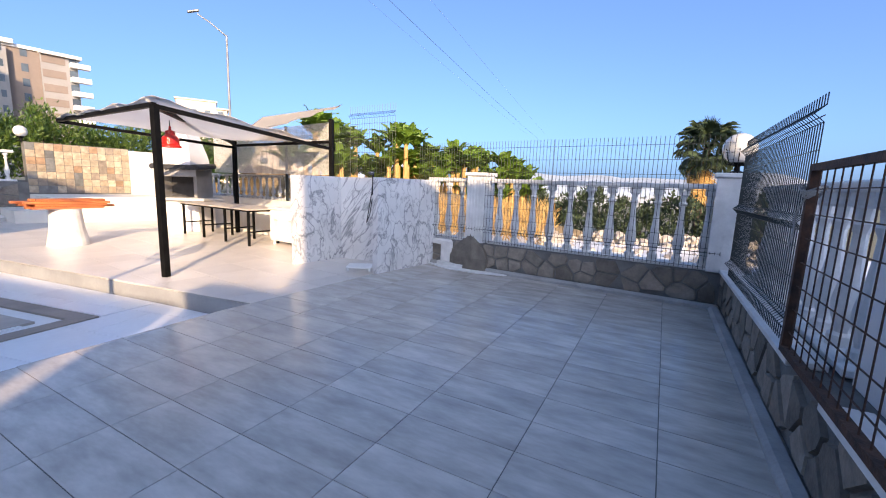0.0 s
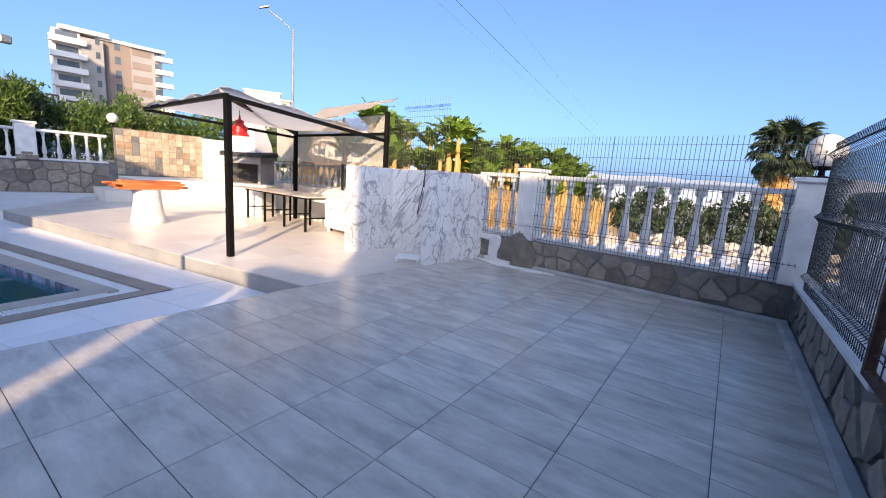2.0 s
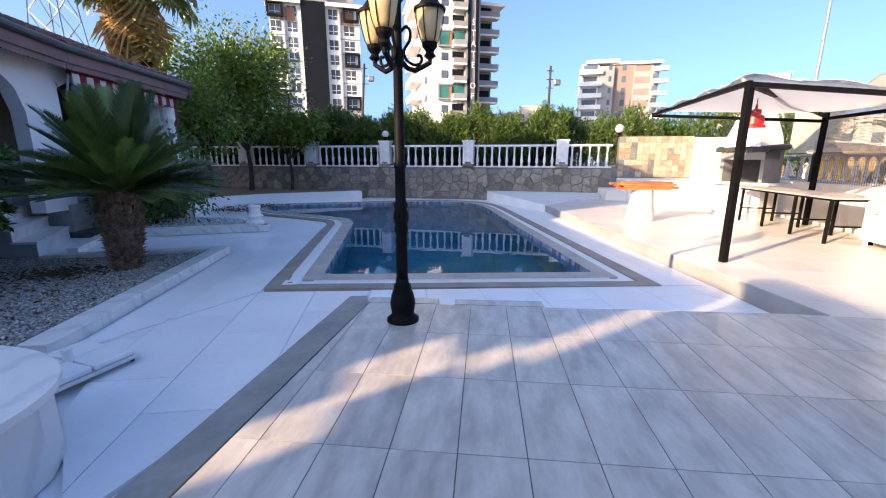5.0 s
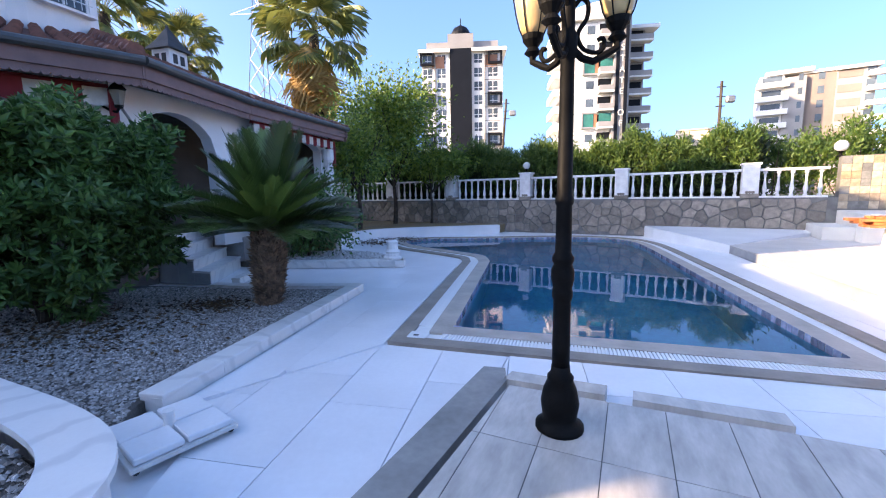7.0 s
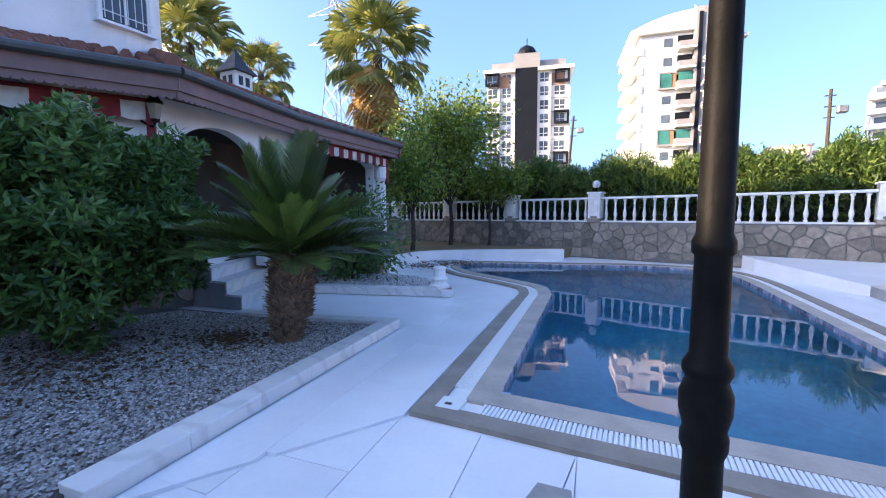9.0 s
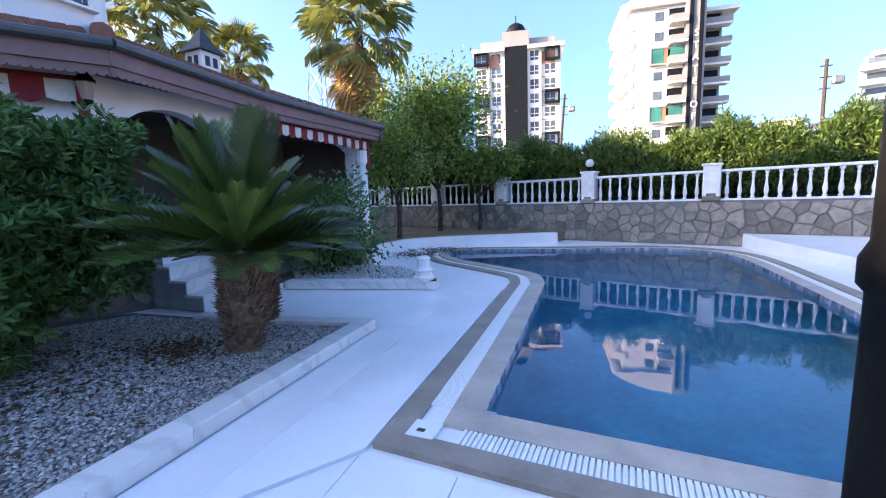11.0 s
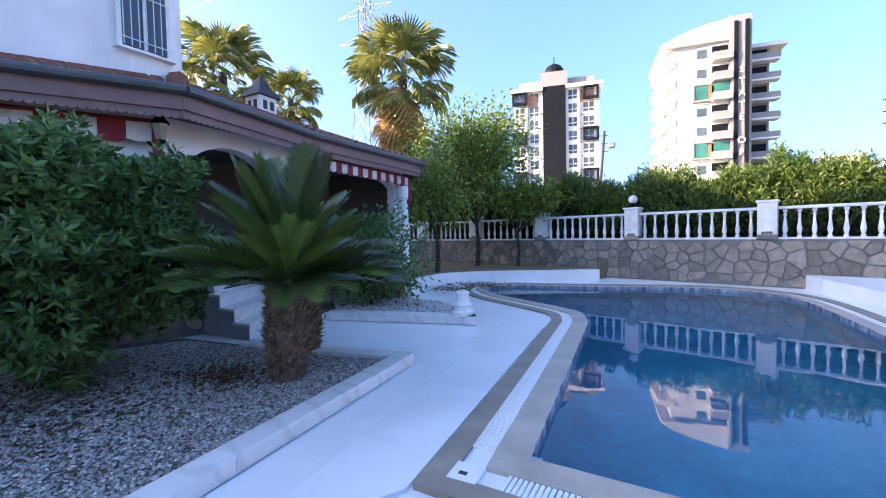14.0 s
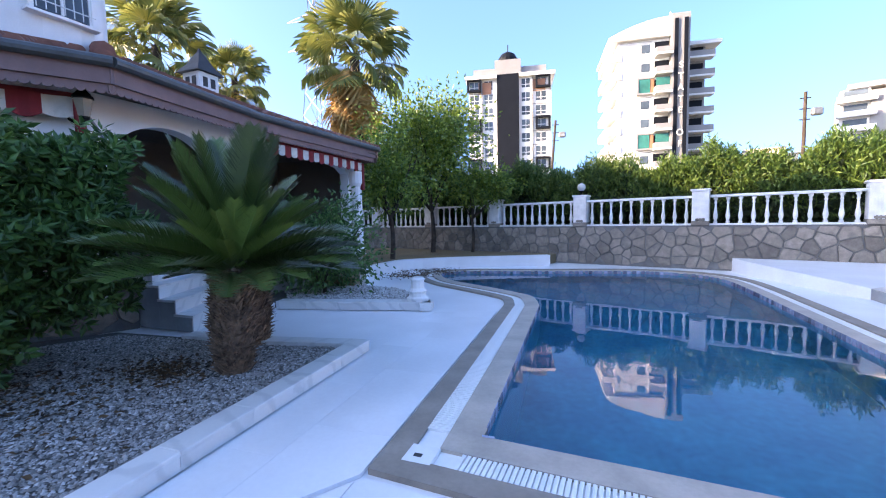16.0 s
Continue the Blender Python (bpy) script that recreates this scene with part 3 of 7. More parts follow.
deck = thing("pool_deck", "white stone paving round the swimming pool, dull with hairline joints", "paving", kind="structure")
bm = bmesh.new()
loops = []
for line in (C2, [(-14, -9), (13, -9), (13, 22), (-14, 22)]):
    vs = [bm.verts.new((x, y, -0.03)) for x, y in line]
    loops += [bm.edges.new((a, b)) for a, b in zip(vs, vs[1:] + vs[:1])]
bmesh.ops.triangle_fill(bm, use_beauty=True, edges=loops)
for f in bm.faces:
    if f.normal.z < 0:
        f.normal_flip()
part("paving_bed", bm, "deck", deck)

pool = thing("swimming_pool", "full free-form swimming pool with blue mosaic lining and beige stone edge", "pool", kind="structure")
bm = bmesh.new()
prof = [[bm.verts.new((x, y, z)) for x, y in WATER] for z in (0.0, -1.45)]
for i in range(len(WATER)):
    j = (i + 1) % len(WATER)
    bm.faces.new((prof[0][i], prof[1][i], prof[1][j], prof[0][j]))
bm.faces.new(prof[1])
part("basin", bm, "basin", pool)
part("inner_coping", ring(bmesh.new(), WATER, C1, -0.06, 0.012), "coping", pool)
part("gutter_channel", ring(bmesh.new(), C1, C2, -0.08, -0.012), "plastic", pool, "white overflow gutter band")
part("outer_coping", ring(bmesh.new(), C2, C3, -0.06, 0.010), "coping_dark", pool, "tan stone border")
bm = bmesh.new()
bm.faces.new([bm.verts.new((x, y, -0.055)) for x, y in offset_line(WATER, 0.002)])
water = part("water", bm, "water", pool, "clear still blue water", True)
water.visible_shadow = False
# gutter grating on the two straight sides
bm = box(bmesh.new(), (-0.0115, -0.085, -0.02), (0.0115, 0.085, 0.006))
slat = part("grating_slat", bm, "plastic", pool)
slat.matrix_basis = pose(-1.30, 5.125, 0.002, 0, 0, -3.3)
for i in range(1, 110):
    x = -1.30 + i * 0.0335
    share("grating_slat", slat.data, pool, pose(x, 5.125 - (x + 1.30) * 0.0575, 0.002, 0, 0, -3.3))
for i in range(125):
    y = 5.46 + i * 0.0335
    share("grating_slat", slat.data, pool, pose(-1.565 - (y - 5.46) * 0.034, y, 0.002, 0, 0, 91.9))
bm = boxes(((-1.66, 5.03, -0.02), (-1.46, 5.23, 0.012)), bevel=0.006)
skim = part("gutter_corner_plate", bm, "plastic", pool)
part("drain_slot", boxes(((-1.60, 5.09, 0.0125), (-1.545, 5.125, 0.015))), "dark", pool)
# two rows of waterline tiles along the far side
sides = list(zip(WATER, WATER[1:] + WATER[:1]))
tile_me = box(bmesh.new(), (-0.045, -0.004, -0.045), (0.045, 0.004, 0.045))
first = part("waterline_tile", tile_me, "band", pool)
first.matrix_basis = pose(-1.2, 5.445, -0.022)
count = 0
for a, b in sides[1:]:
    d = math.dist(a, b)
    for s in range(int(d / 0.105)):
        if count < 280:
            k = (s + 0.5) * 0.105 / d
            share("waterline_tile", first.data, pool, pose(a[0] + (b[0] - a[0]) * k, a[1] + (b[1] - a[1]) * k, -0.025, 0, 0, math.degrees(math.atan2(b[1] - a[1], b[0] - a[0]))))
            count += 1

# The terrace and the barbecue platform lie one step above the deck; both were drawn up from the first standpoint, and are laid into the world about it.
STAND = Vector((0.0, 0.02, 1.49))
LEVEL = 0.18
TERR = Matrix.Translation(STAND) @ Matrix.Scale(0.879, 4) @ Matrix.Translation(-STAND)
STEP = Matrix.Translation(STAND) @ Matrix.Scale(0.94, 4) @ Matrix.Translation(-STAND)
PLATF = Matrix.Translation(STAND) @ Matrix.Scale(0.921, 4) @ Matrix.Translation(-STAND)
on_terrace, on_platform = [], []

# ---- grey terrace ----
terrace = thing("terrace_floor", "grey wood-look tiled terrace with dark joints", "floor", kind="structure")
TERRACE = [(-1.9, -0.5), (6.05, -1.96), (7.38, 2.45), (6.15, 2.98), (3.5, 3.68), (-0.59, 4.36)]
part("tile_bed", prism(bmesh.new(), TERRACE, -0.24, 0.001), "joint", terrace)
border = thing("terrace_border", "dark grey tile strip edging the terrace", "paving", kind="structure")
for poly in ([(-2.12, -0.5), (-1.9, -0.5), (-0.59, 4.36), (-0.62, 4.58), (-0.8, 4.58)], [(-0.62, 4.38), (0.12, 4.26), (0.16, 4.42), (-0.56, 4.53)], [(0.3, 4.235), (1.2, 4.08), (1.22, 4.24), (0.33, 4.37)]):
    part("border_tile", prism(bmesh.new(), poly, -0.12, 0.0035), "border" if poly[0][0] < -1 else "terrace", border)

# ---- barbecue platform ----
platform = thing("barbecue_platform", "raised cream tiled platform with a grey riser", "floor", kind="structure")
PLAT = [(3.38, 3.04), (5.4, 2.42), (6.6, 2.0), (9.95, 13.3), (7.2, 14.3), (3.86, 11.7)]
part("platform_block", prism(bmesh.new(), PLAT, -0.2, LEVEL - 0.006), "riser", platform)
wedge = [(3.86, 11.7), (7.2, 14.3), (2.9, 15.5), (2.95, 14.62)]
part("side_slab", prism(bmesh.new(), wedge, -0.2, lambda x, y: LEVEL + 0.14 * min(1, max(0, (y - 11.7) / 3.0))), "deck", platform)


# ---- boundary walls ----
def baluster(bm, h, r=0.055):
    prof = [(0.9, 0), (0.9, 0.07), (0.55, 0.09), (0.62, 0.13), (0.98, 0.24), (1.0, 0.30), (0.62, 0.50), (0.5, 0.62), (0.46, 0.74), (0.72, 0.80), (0.5, 0.83), (0.6, 0.90), (0.95, 0.92), (0.95, 1.0)]
    return lathe(bm, [(r * a, h * b) for a, b in prof], 10)


def globe_lamp(at, r=0.15, cage=False, group="globe lamps on the boundary pillars"):
    g = thing("globe_lamp", "white glass globe lamp on a black foot on a pillar", "lamp", group, at=at)
    part("foot", lathe(bmesh.new(), [(0.09, 0), (0.09, 0.02), (0.035, 0.035), (0.03, 0.09), (0.07, 0.12), (0.075, 0.14)], 14), "black", g, smooth=False)
    bm = bmesh.new()
    bmesh.ops.create_uvsphere(bm, u_segments=20, v_segments=12, radius=r, matrix=pose(0, 0, 0.13 + r * 0.97))
    part("globe", bm, "globe", g, smooth=True)
    if cage:
        bm = bmesh.new()
        for k in range(8):
            t = k * math.pi / 4
            tube(bm, [(math.cos(t) * q, math.sin(t) * q, z) for q, z in ((0.05, 0.1), (0.12, 0.12), (0.17, 0.2), (0.175, 0.27), (0.2, 0.3))], 0.006, 5)
        tube(bm, [(0.175 * math.cos(k * math.pi / 8), 0.175 * math.sin(k * math.pi / 8), 0.26) for k in range(17)], 0.008, 5)
        part("cage", bm, "black", g, "curled black iron basket")
    return g


def balustrade(name, m, s0, s1, z0, z1, pitch, r=0.055, ledge=True):
    """A run of balusters between a ledge and a rail, along x of the pose m."""
    b = thing(name, "white painted concrete balustrade with turned balusters", "balustrade", "balustrade runs", at=m)
    part("rail", boxes(((s0, -0.09, z1 - 0.07), (s1, 0.09, z1)), bevel=0.012), "white_paint", b)
    part("ledge", boxes(((s0, -0.13, z0), (s1, 0.13, z0 + 0.05)), bevel=0.008), "white_paint", b)
    n = max(2, round((s1 - s0) / pitch))
    one = None
    for i in range(n):
        p = pose(s0 + (i + 0.5) * (s1 - s0) / n, 0, z0 + 0.05)
        if one is None:
            one = part("baluster", baluster(bmesh.new(), z1 - z0 - 0.12, r), "white_paint", b, smooth=False)
            one.matrix_basis = p
        else:
            share("baluster", one.data, b, p)
    return b


def pillar(m, w, z0, z1, stone=0.0):
    p = thing("pillar", "white ribbed pillar of the boundary wall", "pillar", "boundary pillars", at=m)
    bm = boxes(((-w / 2, -w / 2, z0), (w / 2, w / 2, z1 - 0.06)), bevel=0.008)
    for k in range(6):
        x = -w / 2 + w * (k + 0.5) / 6
        box(bm, (x - w * 0.05, -w / 2 - 0.008, z0 + 0.03), (x + w * 0.05, -w / 2 + 0.01, z1 - 0.08))
    part("shaft", bm, "white_paint", p)
    part("cap", boxes(((-w / 2 - 0.035, -w / 2 - 0.035, z1 - 0.06), (w / 2 + 0.035, w / 2 + 0.035, z1)), bevel=0.012), "white_paint", p)
    if stone:
        bm = boxes(((-w / 2 - 0.012, -w / 2 - 0.02, z0), (w / 2 + 0.012, w / 2, z0 + stone * 0.6)), bevel=0.01)
        box(bm, (-w * 0.3, -w / 2 - 0.02, z0 + stone * 0.6), (w * 0.3, -w / 2 + 0.02, z0 + stone), bevel=0.02)
        part("stone_foot", bm, "stone", p)
    return p


# far wall: from the mosaic westward; x of its frame runs east, it faces the pool
FAR = pose(2.2, 15.7, 0, 0, 0, -16.5)
wall_n = thing("wall_north", "rubble stone retaining wall with mortar joints", "wall", kind="structure", at=FAR)
part("wall_core", boxes(((-14.5, 0.0, -0.2), (5.3, 0.35, 1.18))), "mortar", wall_n)
stops = [-12.6, -9.45, -6.40, -3.27, 0.0, 3.4]
for i, (a, b) in enumerate(zip([-14.5] + stops, stops + [5.1])):
    balustrade("balustrade", FAR @ pose(0, 0.14, 0), a + 0.2, b - 0.2 if b < 5 else b, 1.18, 2.0, 0.285)
for s in stops:
    pillar(FAR @ pose(s, 0.14, 0), 0.40, 1.18, 2.17, 0.2)
globe_lamp(FAR @ pose(-3.27, 0.14, 2.17), 0.13)
globe_lamp(FAR @ pose(5.3, 0.2, 2.25), 0.15)

# east wall along the terrace and the platform
EDIR = Vector((0.287, 0.958, 0))
EC = Vector((6.05, -1.96, 0))


def east(s, out=0.0):
    """A pose on the east wall, s metres from its corner; x runs south and -y faces the terrace."""
    p = EC + EDIR * s
    return pose(p.x, p.y, 0, 0, 0, 253.3) @ pose(0, out, 0)


wall_e = thing("wall_east", "low rubble stone wall under the balustrade, patched with white cement", "wall", kind="structure", at=east(18.0))
part("wall_core", boxes(((0.0, 0.0, -0.2), (18.1, 0.3, 0.5))), "mortar", wall_e)
part("cement_foot", boxes(((13.2, -0.10, -0.1), (18.0, 0.0, 0.075)), bevel=0.03), "concrete", wall_e, "rough grey cement fillet")
bm = prism(bmesh.new(), [(13.55, -0.14), (14.05, -0.16), (14.4, -0.08), (13.5, -0.02)], 0.0, 0.08)
prism(bm, [(13.35, -0.15), (13.9, -0.34), (14.5, -0.30), (14.95, -0.16), (15.0, -0.09), (13.4, -0.06)], 0.0, 0.022)
box(bm, (13.55, -0.06, 0.05), (13.82, 0.02, 0.5), bevel=0.04)
box(bm, (13.3, -0.045, 0.38), (13.7, 0.02, 0.5), bevel=0.03)
part("white_patch", bm, "white_paint", wall_e, "white cement smear")
bm = lathe(bmesh.new(), [(0.40, 0.0), (0.42, 0.22), (0.30, 0.42), (0.13, 0.56), (0.03, 0.66)], 7)
for v in bm.verts:
    v.co.y = v.co.y * 0.22 - 0.07 + 0.08 * v.co.z
    v.co.x += 14.2
part("stone", bm, "stone", wall_e)
for a, b in ((0.1, 3.5), (3.98, 4.85)):
    balustrade("balustrade", east(b, 0.15), 0.0, b - a, 0.5, 1.64, 0.30, 0.075)
pillar(east(3.74, 0.15), 0.37, 0.5, 1.74)
pillar(east(0.0, 0.15), 0.42, 0.5, 1.78)
globe_lamp(east(0.02, 0.15) @ pose(0, 0, 1.78), 0.19, True)
for k in range(3):
    balustrade("balustrade", east(9.2 + 3.4 * k, 0.2), 0.0, 3.2, 0.95, 1.6, 0.3)
part("plaster_face", boxes(((0.0, -0.02, -0.1), (13.0, 0.28, 0.95))), "cream", wall_e, "cream plastered upper wall")

# south wall
SDIR = Vector((-0.983, 0.183, 0))


def south(s, out=0.0):
    """A pose on the south wall, s metres from the corner; x runs west and +y... the terrace side is -y."""
    p = EC + SDIR * s
    return pose(p.x, p.y, 0, 0, 0, 169.45) @ pose(0, out, 0)


wall_s = thing("wall_south", "low rubble stone wall with broken white ledge slabs", "wall", kind="structure", at=south(0))
part("wall_core", boxes(((-0.3, 0.0, -0.2), (9.0, 0.3, 0.5))), "mortar", wall_s)
part("cement_foot", boxes(((0.0, -0.13, -0.1), (9.0, 0.0, 0.06)), bevel=0.03), "concrete", wall_s, "rough grey cement fillet")
for a, b in ((0.05, 1.6), (1.62, 3.28), (3.85, 4.9), (4.92, 6.3)):
    part("ledge_slab", boxes(((a, -0.06, 0.505), (b, 0.14, 0.55)), bevel=0.006), "white_paint", wall_s)
balustrade("balustrade", south(0.35, 0.3), 0.0, 3.0, 0.52, 1.62, 0.34, 0.085)
part("white_block", boxes(((3.4, 0.2, 0.5), (3.85, 0.62, 1.6)), bevel=0.01), "plaster", wall_s)
balustrade("balustrade", south(3.95, 0.3), 0.0, 4.0, 0.52, 1.55, 0.34, 0.085)

for o in scene.objects:
    if o.parent is None and o.name.split(".")[0] in ("balustrade", "pillar", "globe_lamp") and o.matrix_basis.translation.y < 13.2 and o.matrix_basis.translation.x > 1:
        on_terrace.append(o)

# ---- ground beyond ----
ground = thing("ground", "dry ground with patches of scrub reaching to the horizon", "ground", kind="structure")
bm = bmesh.new()
bmesh.ops.create_grid(bm, x_segments=60, y_segments=60, size=1)
for v in bm.verts:
    r = max(abs(v.co.x), abs(v.co.y))
    k = (18 + 1800 * r ** 3) / max(r, 1e-3) * r
    v.co.x, v.co.y = v.co.x * k, v.co.y * k
    d = math.hypot(v.co.x, v.co.y)
    if -12.5 < v.co.x < 11.5 and -7.5 < v.co.y < 20:
        v.co.z = -2.2
        continue
    v.co.z = -0.25 - 0.03 * max(0, v.co.x - 14) * (v.co.x > 14) * (d < 600) - (18 if v.co.x > 14 and d >= 600 else 0)
part("field", bm, "ground", ground)
bank = thing("planted_bank", "earth bank behind the retaining wall", "ground", kind="structure", at=FAR)
part("bank_soil", boxes(((-15, 0.35, -0.2), (9, 6.0, 1.12))), "soil", bank)

# ---- gravel beds with marble kerbs ----
bed = thing("gravel_bed", "grey gravel planting bed", "gravel", kind="structure")
part("gravel_surface", prism(bmesh.new(), [(-2.4, 2.2), (-3.02, 3.3), (-3.12, 6.82), (-4.35, 6.58), (-6.6, 6.4), (-9.5, 3.0), (-6, -2.5), (-2.9, -2.0)], -0.2, 0.055), "soil", bed)


# ---- kerbs, planter, steps ----
def kerb_run(name, pts, w, h, z0=-0.02, material="kerb", label="white marble kerb stone edging a planting bed", pitch=0.6):
    """Kerb stones along plan points; each one a block w wide and h high, lying on the left of the line."""
    k = thing(name, label, "kerb", "kerbs of the beds", kind="structure")
    for a, b in zip(pts, pts[1:]):
        a, b = Vector(a), Vector(b)
        n = max(1, round((b - a).length / pitch))
        for i in range(n):
            p, q = a.lerp(b, i / n), a.lerp(b, (i + 1) / n)
            m = pose(p.x, p.y, 0, 0, 0, math.degrees(math.atan2((q - p).y, (q - p).x)))
            l = (q - p).length
            bm = boxes(((0.002, 0.012, z0), (l - 0.002, w - 0.01, h - 0.03)))
            box(bm, (0.001, 0, h - 0.03), (l - 0.001, w, h), bevel=0.005)
            part("kerb_stone", bm, material, k).matrix_basis = m
    return k


kerb_run("bed_kerb", [(-2.86, 3.35), (-2.98, 6.92)], 0.21, 0.11)
kerb_run("bed_kerb", [(-3.195, 6.905), (-4.35, 6.68), (-5.4, 6.6)], 0.2, 0.11)
kerb_run("bed_kerb", [(-5.75, 8.42), (-3.05, 9.02)], 0.26, 0.12)
kerb_run("bed_kerb", [(-3.05, 9.02), (-3.2, 9.32)], 0.2, 0.12)
kerb_run("bed_kerb", [(-5.3, 7.0), (-5.75, 8.42)], 0.15, 0.10)
RIM = smooth_line([(-1.80, 15.95), (-3.26, 15.32), (-4.85, 14.62), (-5.8, 13.75), (-6.02, 12.8), (-5.9, 11.9), (-5.6, 11.2)], 4, False)
rim = thing("curved_planter_wall", "low curved white plastered planter wall round the far bed", "planter wall", kind="structure")
rim_out = [(x - 0.12 - 0.05 * (y < 14), y + 0.2 * (y > 13.5)) for x, y in RIM]
part("planter_wall", prism(bmesh.new(), RIM + rim_out[::-1], -0.05, 0.30), "plaster", rim)
far_bed = thing("far_planting_bed", "dry brown earth in the raised bed under the trees", "soil", kind="structure")
part("bed_soil", prism(bmesh.new(), rim_out + [(-5.4, 10.4), (-9.5, 10.4), (-9.5, 19.05), (-1.7, 16.8)], -0.1, 0.27), "straw", far_bed)
mid_bed = thing("pebble_bed", "white and grey pebbles under a shrub", "gravel", kind="structure")
part("bed_soil", prism(bmesh.new(), [(-5.62, 8.55), (-3.25, 9.1), (-3.45, 9.7), (-4.4, 10.4), (-5.4, 10.6), (-7.5, 10.4), (-7.2, 8.6)], -0.1, 0.075), "soil", mid_bed)

planter = thing("round_planter", "white marble-clad curved planter with a broad cap, filled with pebbles", "planter", at=pose(0, 0, 0))
PL_OUT = smooth_line([(-4.9, 3.12), (-3.6, 2.87), (-2.55, 2.67), (-2.05, 2.45), (-1.82, 2.1), (-1.86, 1.6), (-2.15, 1.1), (-2.8, 0.8)], 4, False)
PL_IN = smooth_line([(-4.9, 2.88), (-3.6, 2.64), (-2.66, 2.45), (-2.25, 2.28), (-2.07, 2.02), (-2.10, 1.65), (-2.33, 1.28), (-2.8, 1.05)], 4, False)
bm = bmesh.new()
rows = [[bm.verts.new((x, y, z)) for x, y in line] for line, z in ((PL_IN, 0.38), (PL_IN, 0.42), (PL_OUT, 0.42), (PL_OUT, 0.38))]
for a, b in zip(rows, rows[1:] + rows[:1]):
    for k in range(len(a) - 1):
        bm.faces.new((a[k], a[k + 1], b[k + 1], b[k]))
bm.faces.new([r[0] for r in rows])
bm.faces.new([r[-1] for r in rows][::-1])
part("marble_cap", bm, "kerb", planter)
for k, (a, b) in enumerate(zip(PL_OUT, PL_OUT[1:])):
    if k % 2:
        continue
    b = PL_OUT[min(k + 2, len(PL_OUT) - 1)]
    d = Vector(b) - Vector(a)
    o = part("side_slab", boxes(((0.002, 0.02, -0.02), (d.length - 0.002, 0.06, 0.379)), bevel=0.003), "kerb", planter)
    o.matrix_basis = pose(a[0], a[1], 0, 0, 0, math.degrees(math.atan2(d.y, d.x))) @ pose(0, -0.1, 0)
part("pebble_fill", prism(bmesh.new(), [(x, y) for x, y in PL_IN] + [(-5.2, 0.9)], -0.02, 0.30), "soil", planter)

steps = thing("garden_steps", "three white marble garden steps with grey rendered sides climbing to the veranda", "steps", kind="structure")
RUN = Vector((-0.42, 0.91))
for k in range(3):
    x0, top = -5.80 - 0.325 * k, 0.22 + 0.20 * k
    lip = Vector((x0 + 0.025, 6.88))
    far_lip = lip + RUN * 1.75
    back, far_back = lip - Vector((0.38, 0)), far_lip - Vector((0.38, 0))
    part("tread", prism(bmesh.new(), [tuple(lip), tuple(far_lip), tuple(far_back), tuple(back)], top - 0.035, top), "kerb", steps)
    core = [Vector((x0, 6.9)), Vector((x0, 6.9)) + RUN * 1.72, Vector((x0 - 0.36, 6.9)) + RUN * 1.72, Vector((x0 - 0.36, 6.9))]
    part("riser", prism(bmesh.new(), [tuple(p) for p in core], top - 0.25, top - 0.036), "kerb", steps)
    part("side_face", boxes(((x0 - 0.325 if k < 2 else x0 - 0.42, 6.885, -0.02), (x0 - 0.004, 6.898, top - 0.037))), "riser", steps)
land = [(-6.80, 6.9), (-7.5, 8.4), (-9.1, 8.4), (-9.1, 6.9)]
part("landing", prism(bmesh.new(), land, 0.0, 0.60), "riser", steps)
CURB = smooth_line([(-6.62, 6.93), (-6.80, 7.02), (-6.92, 7.35), (-7.2, 8.0), (-7.5, 8.6)], 4, False)
part("curved_cap", prism(bmesh.new(), CURB + [(x - 0.16, y - 0.02) for x, y in CURB[::-1]], 0.615, 0.80), "kerb", steps, "curved white marble upstand above the steps")
retain = thing("garden_retaining_wall", "rough grey rendered retaining wall behind the gravel bed", "wall", kind="structure")
part("wall_core", prism(bmesh.new(), [(-6.86, 6.86), (-7.2, 7.0), (-9.3, 3.6), (-9.0, 3.2)], -0.1, 0.62), "mortar", retain)

# ---- house ----
house = thing("house", "white villa with veranda arches, mauve fascia and red clay roof", "house")


def arch_wall(length, z0, z1, openings, thick=0.25):
    """A wall along x with openings (from, to, springing height, crown height)."""
    bm = bmesh.new()
    cuts = {0.0, length}
    for a, b, spring, crown in openings:
        cuts |= {a + (b - a) * k / 14 for k in range(15)}
    cuts = sorted(cuts)

    def top(x, o):
        a, b, spring, crown = o
        u = (x - (a + b) / 2) / ((b - a) / 2)
        return spring + (crown - spring) * math.sqrt(max(0, 1 - u * u))

    for p, q in zip(cuts, cuts[1:]):
        if q - p < 1e-4:
            continue
        o = [w for w in openings if w[0] - 1e-6 <= p and q <= w[1] + 1e-6]
        za, zb = (top(p, o[0]), top(q, o[0])) if o else (z0, z0)
        vs = [bm.verts.new(c) for c in ((p, 0, za), (q, 0, zb), (q, 0, z1), (p, 0, z1), (p, thick, za), (q, thick, zb), (q, thick, z1), (p, thick, z1))]
        for f in ((0, 1, 2, 3), (7, 6, 5, 4), (0, 4, 5, 1), (3, 2, 6, 7), (0, 3, 7, 4), (1, 5, 6, 2)):
            bm.faces.new([vs[i] for i in f])
    return bm


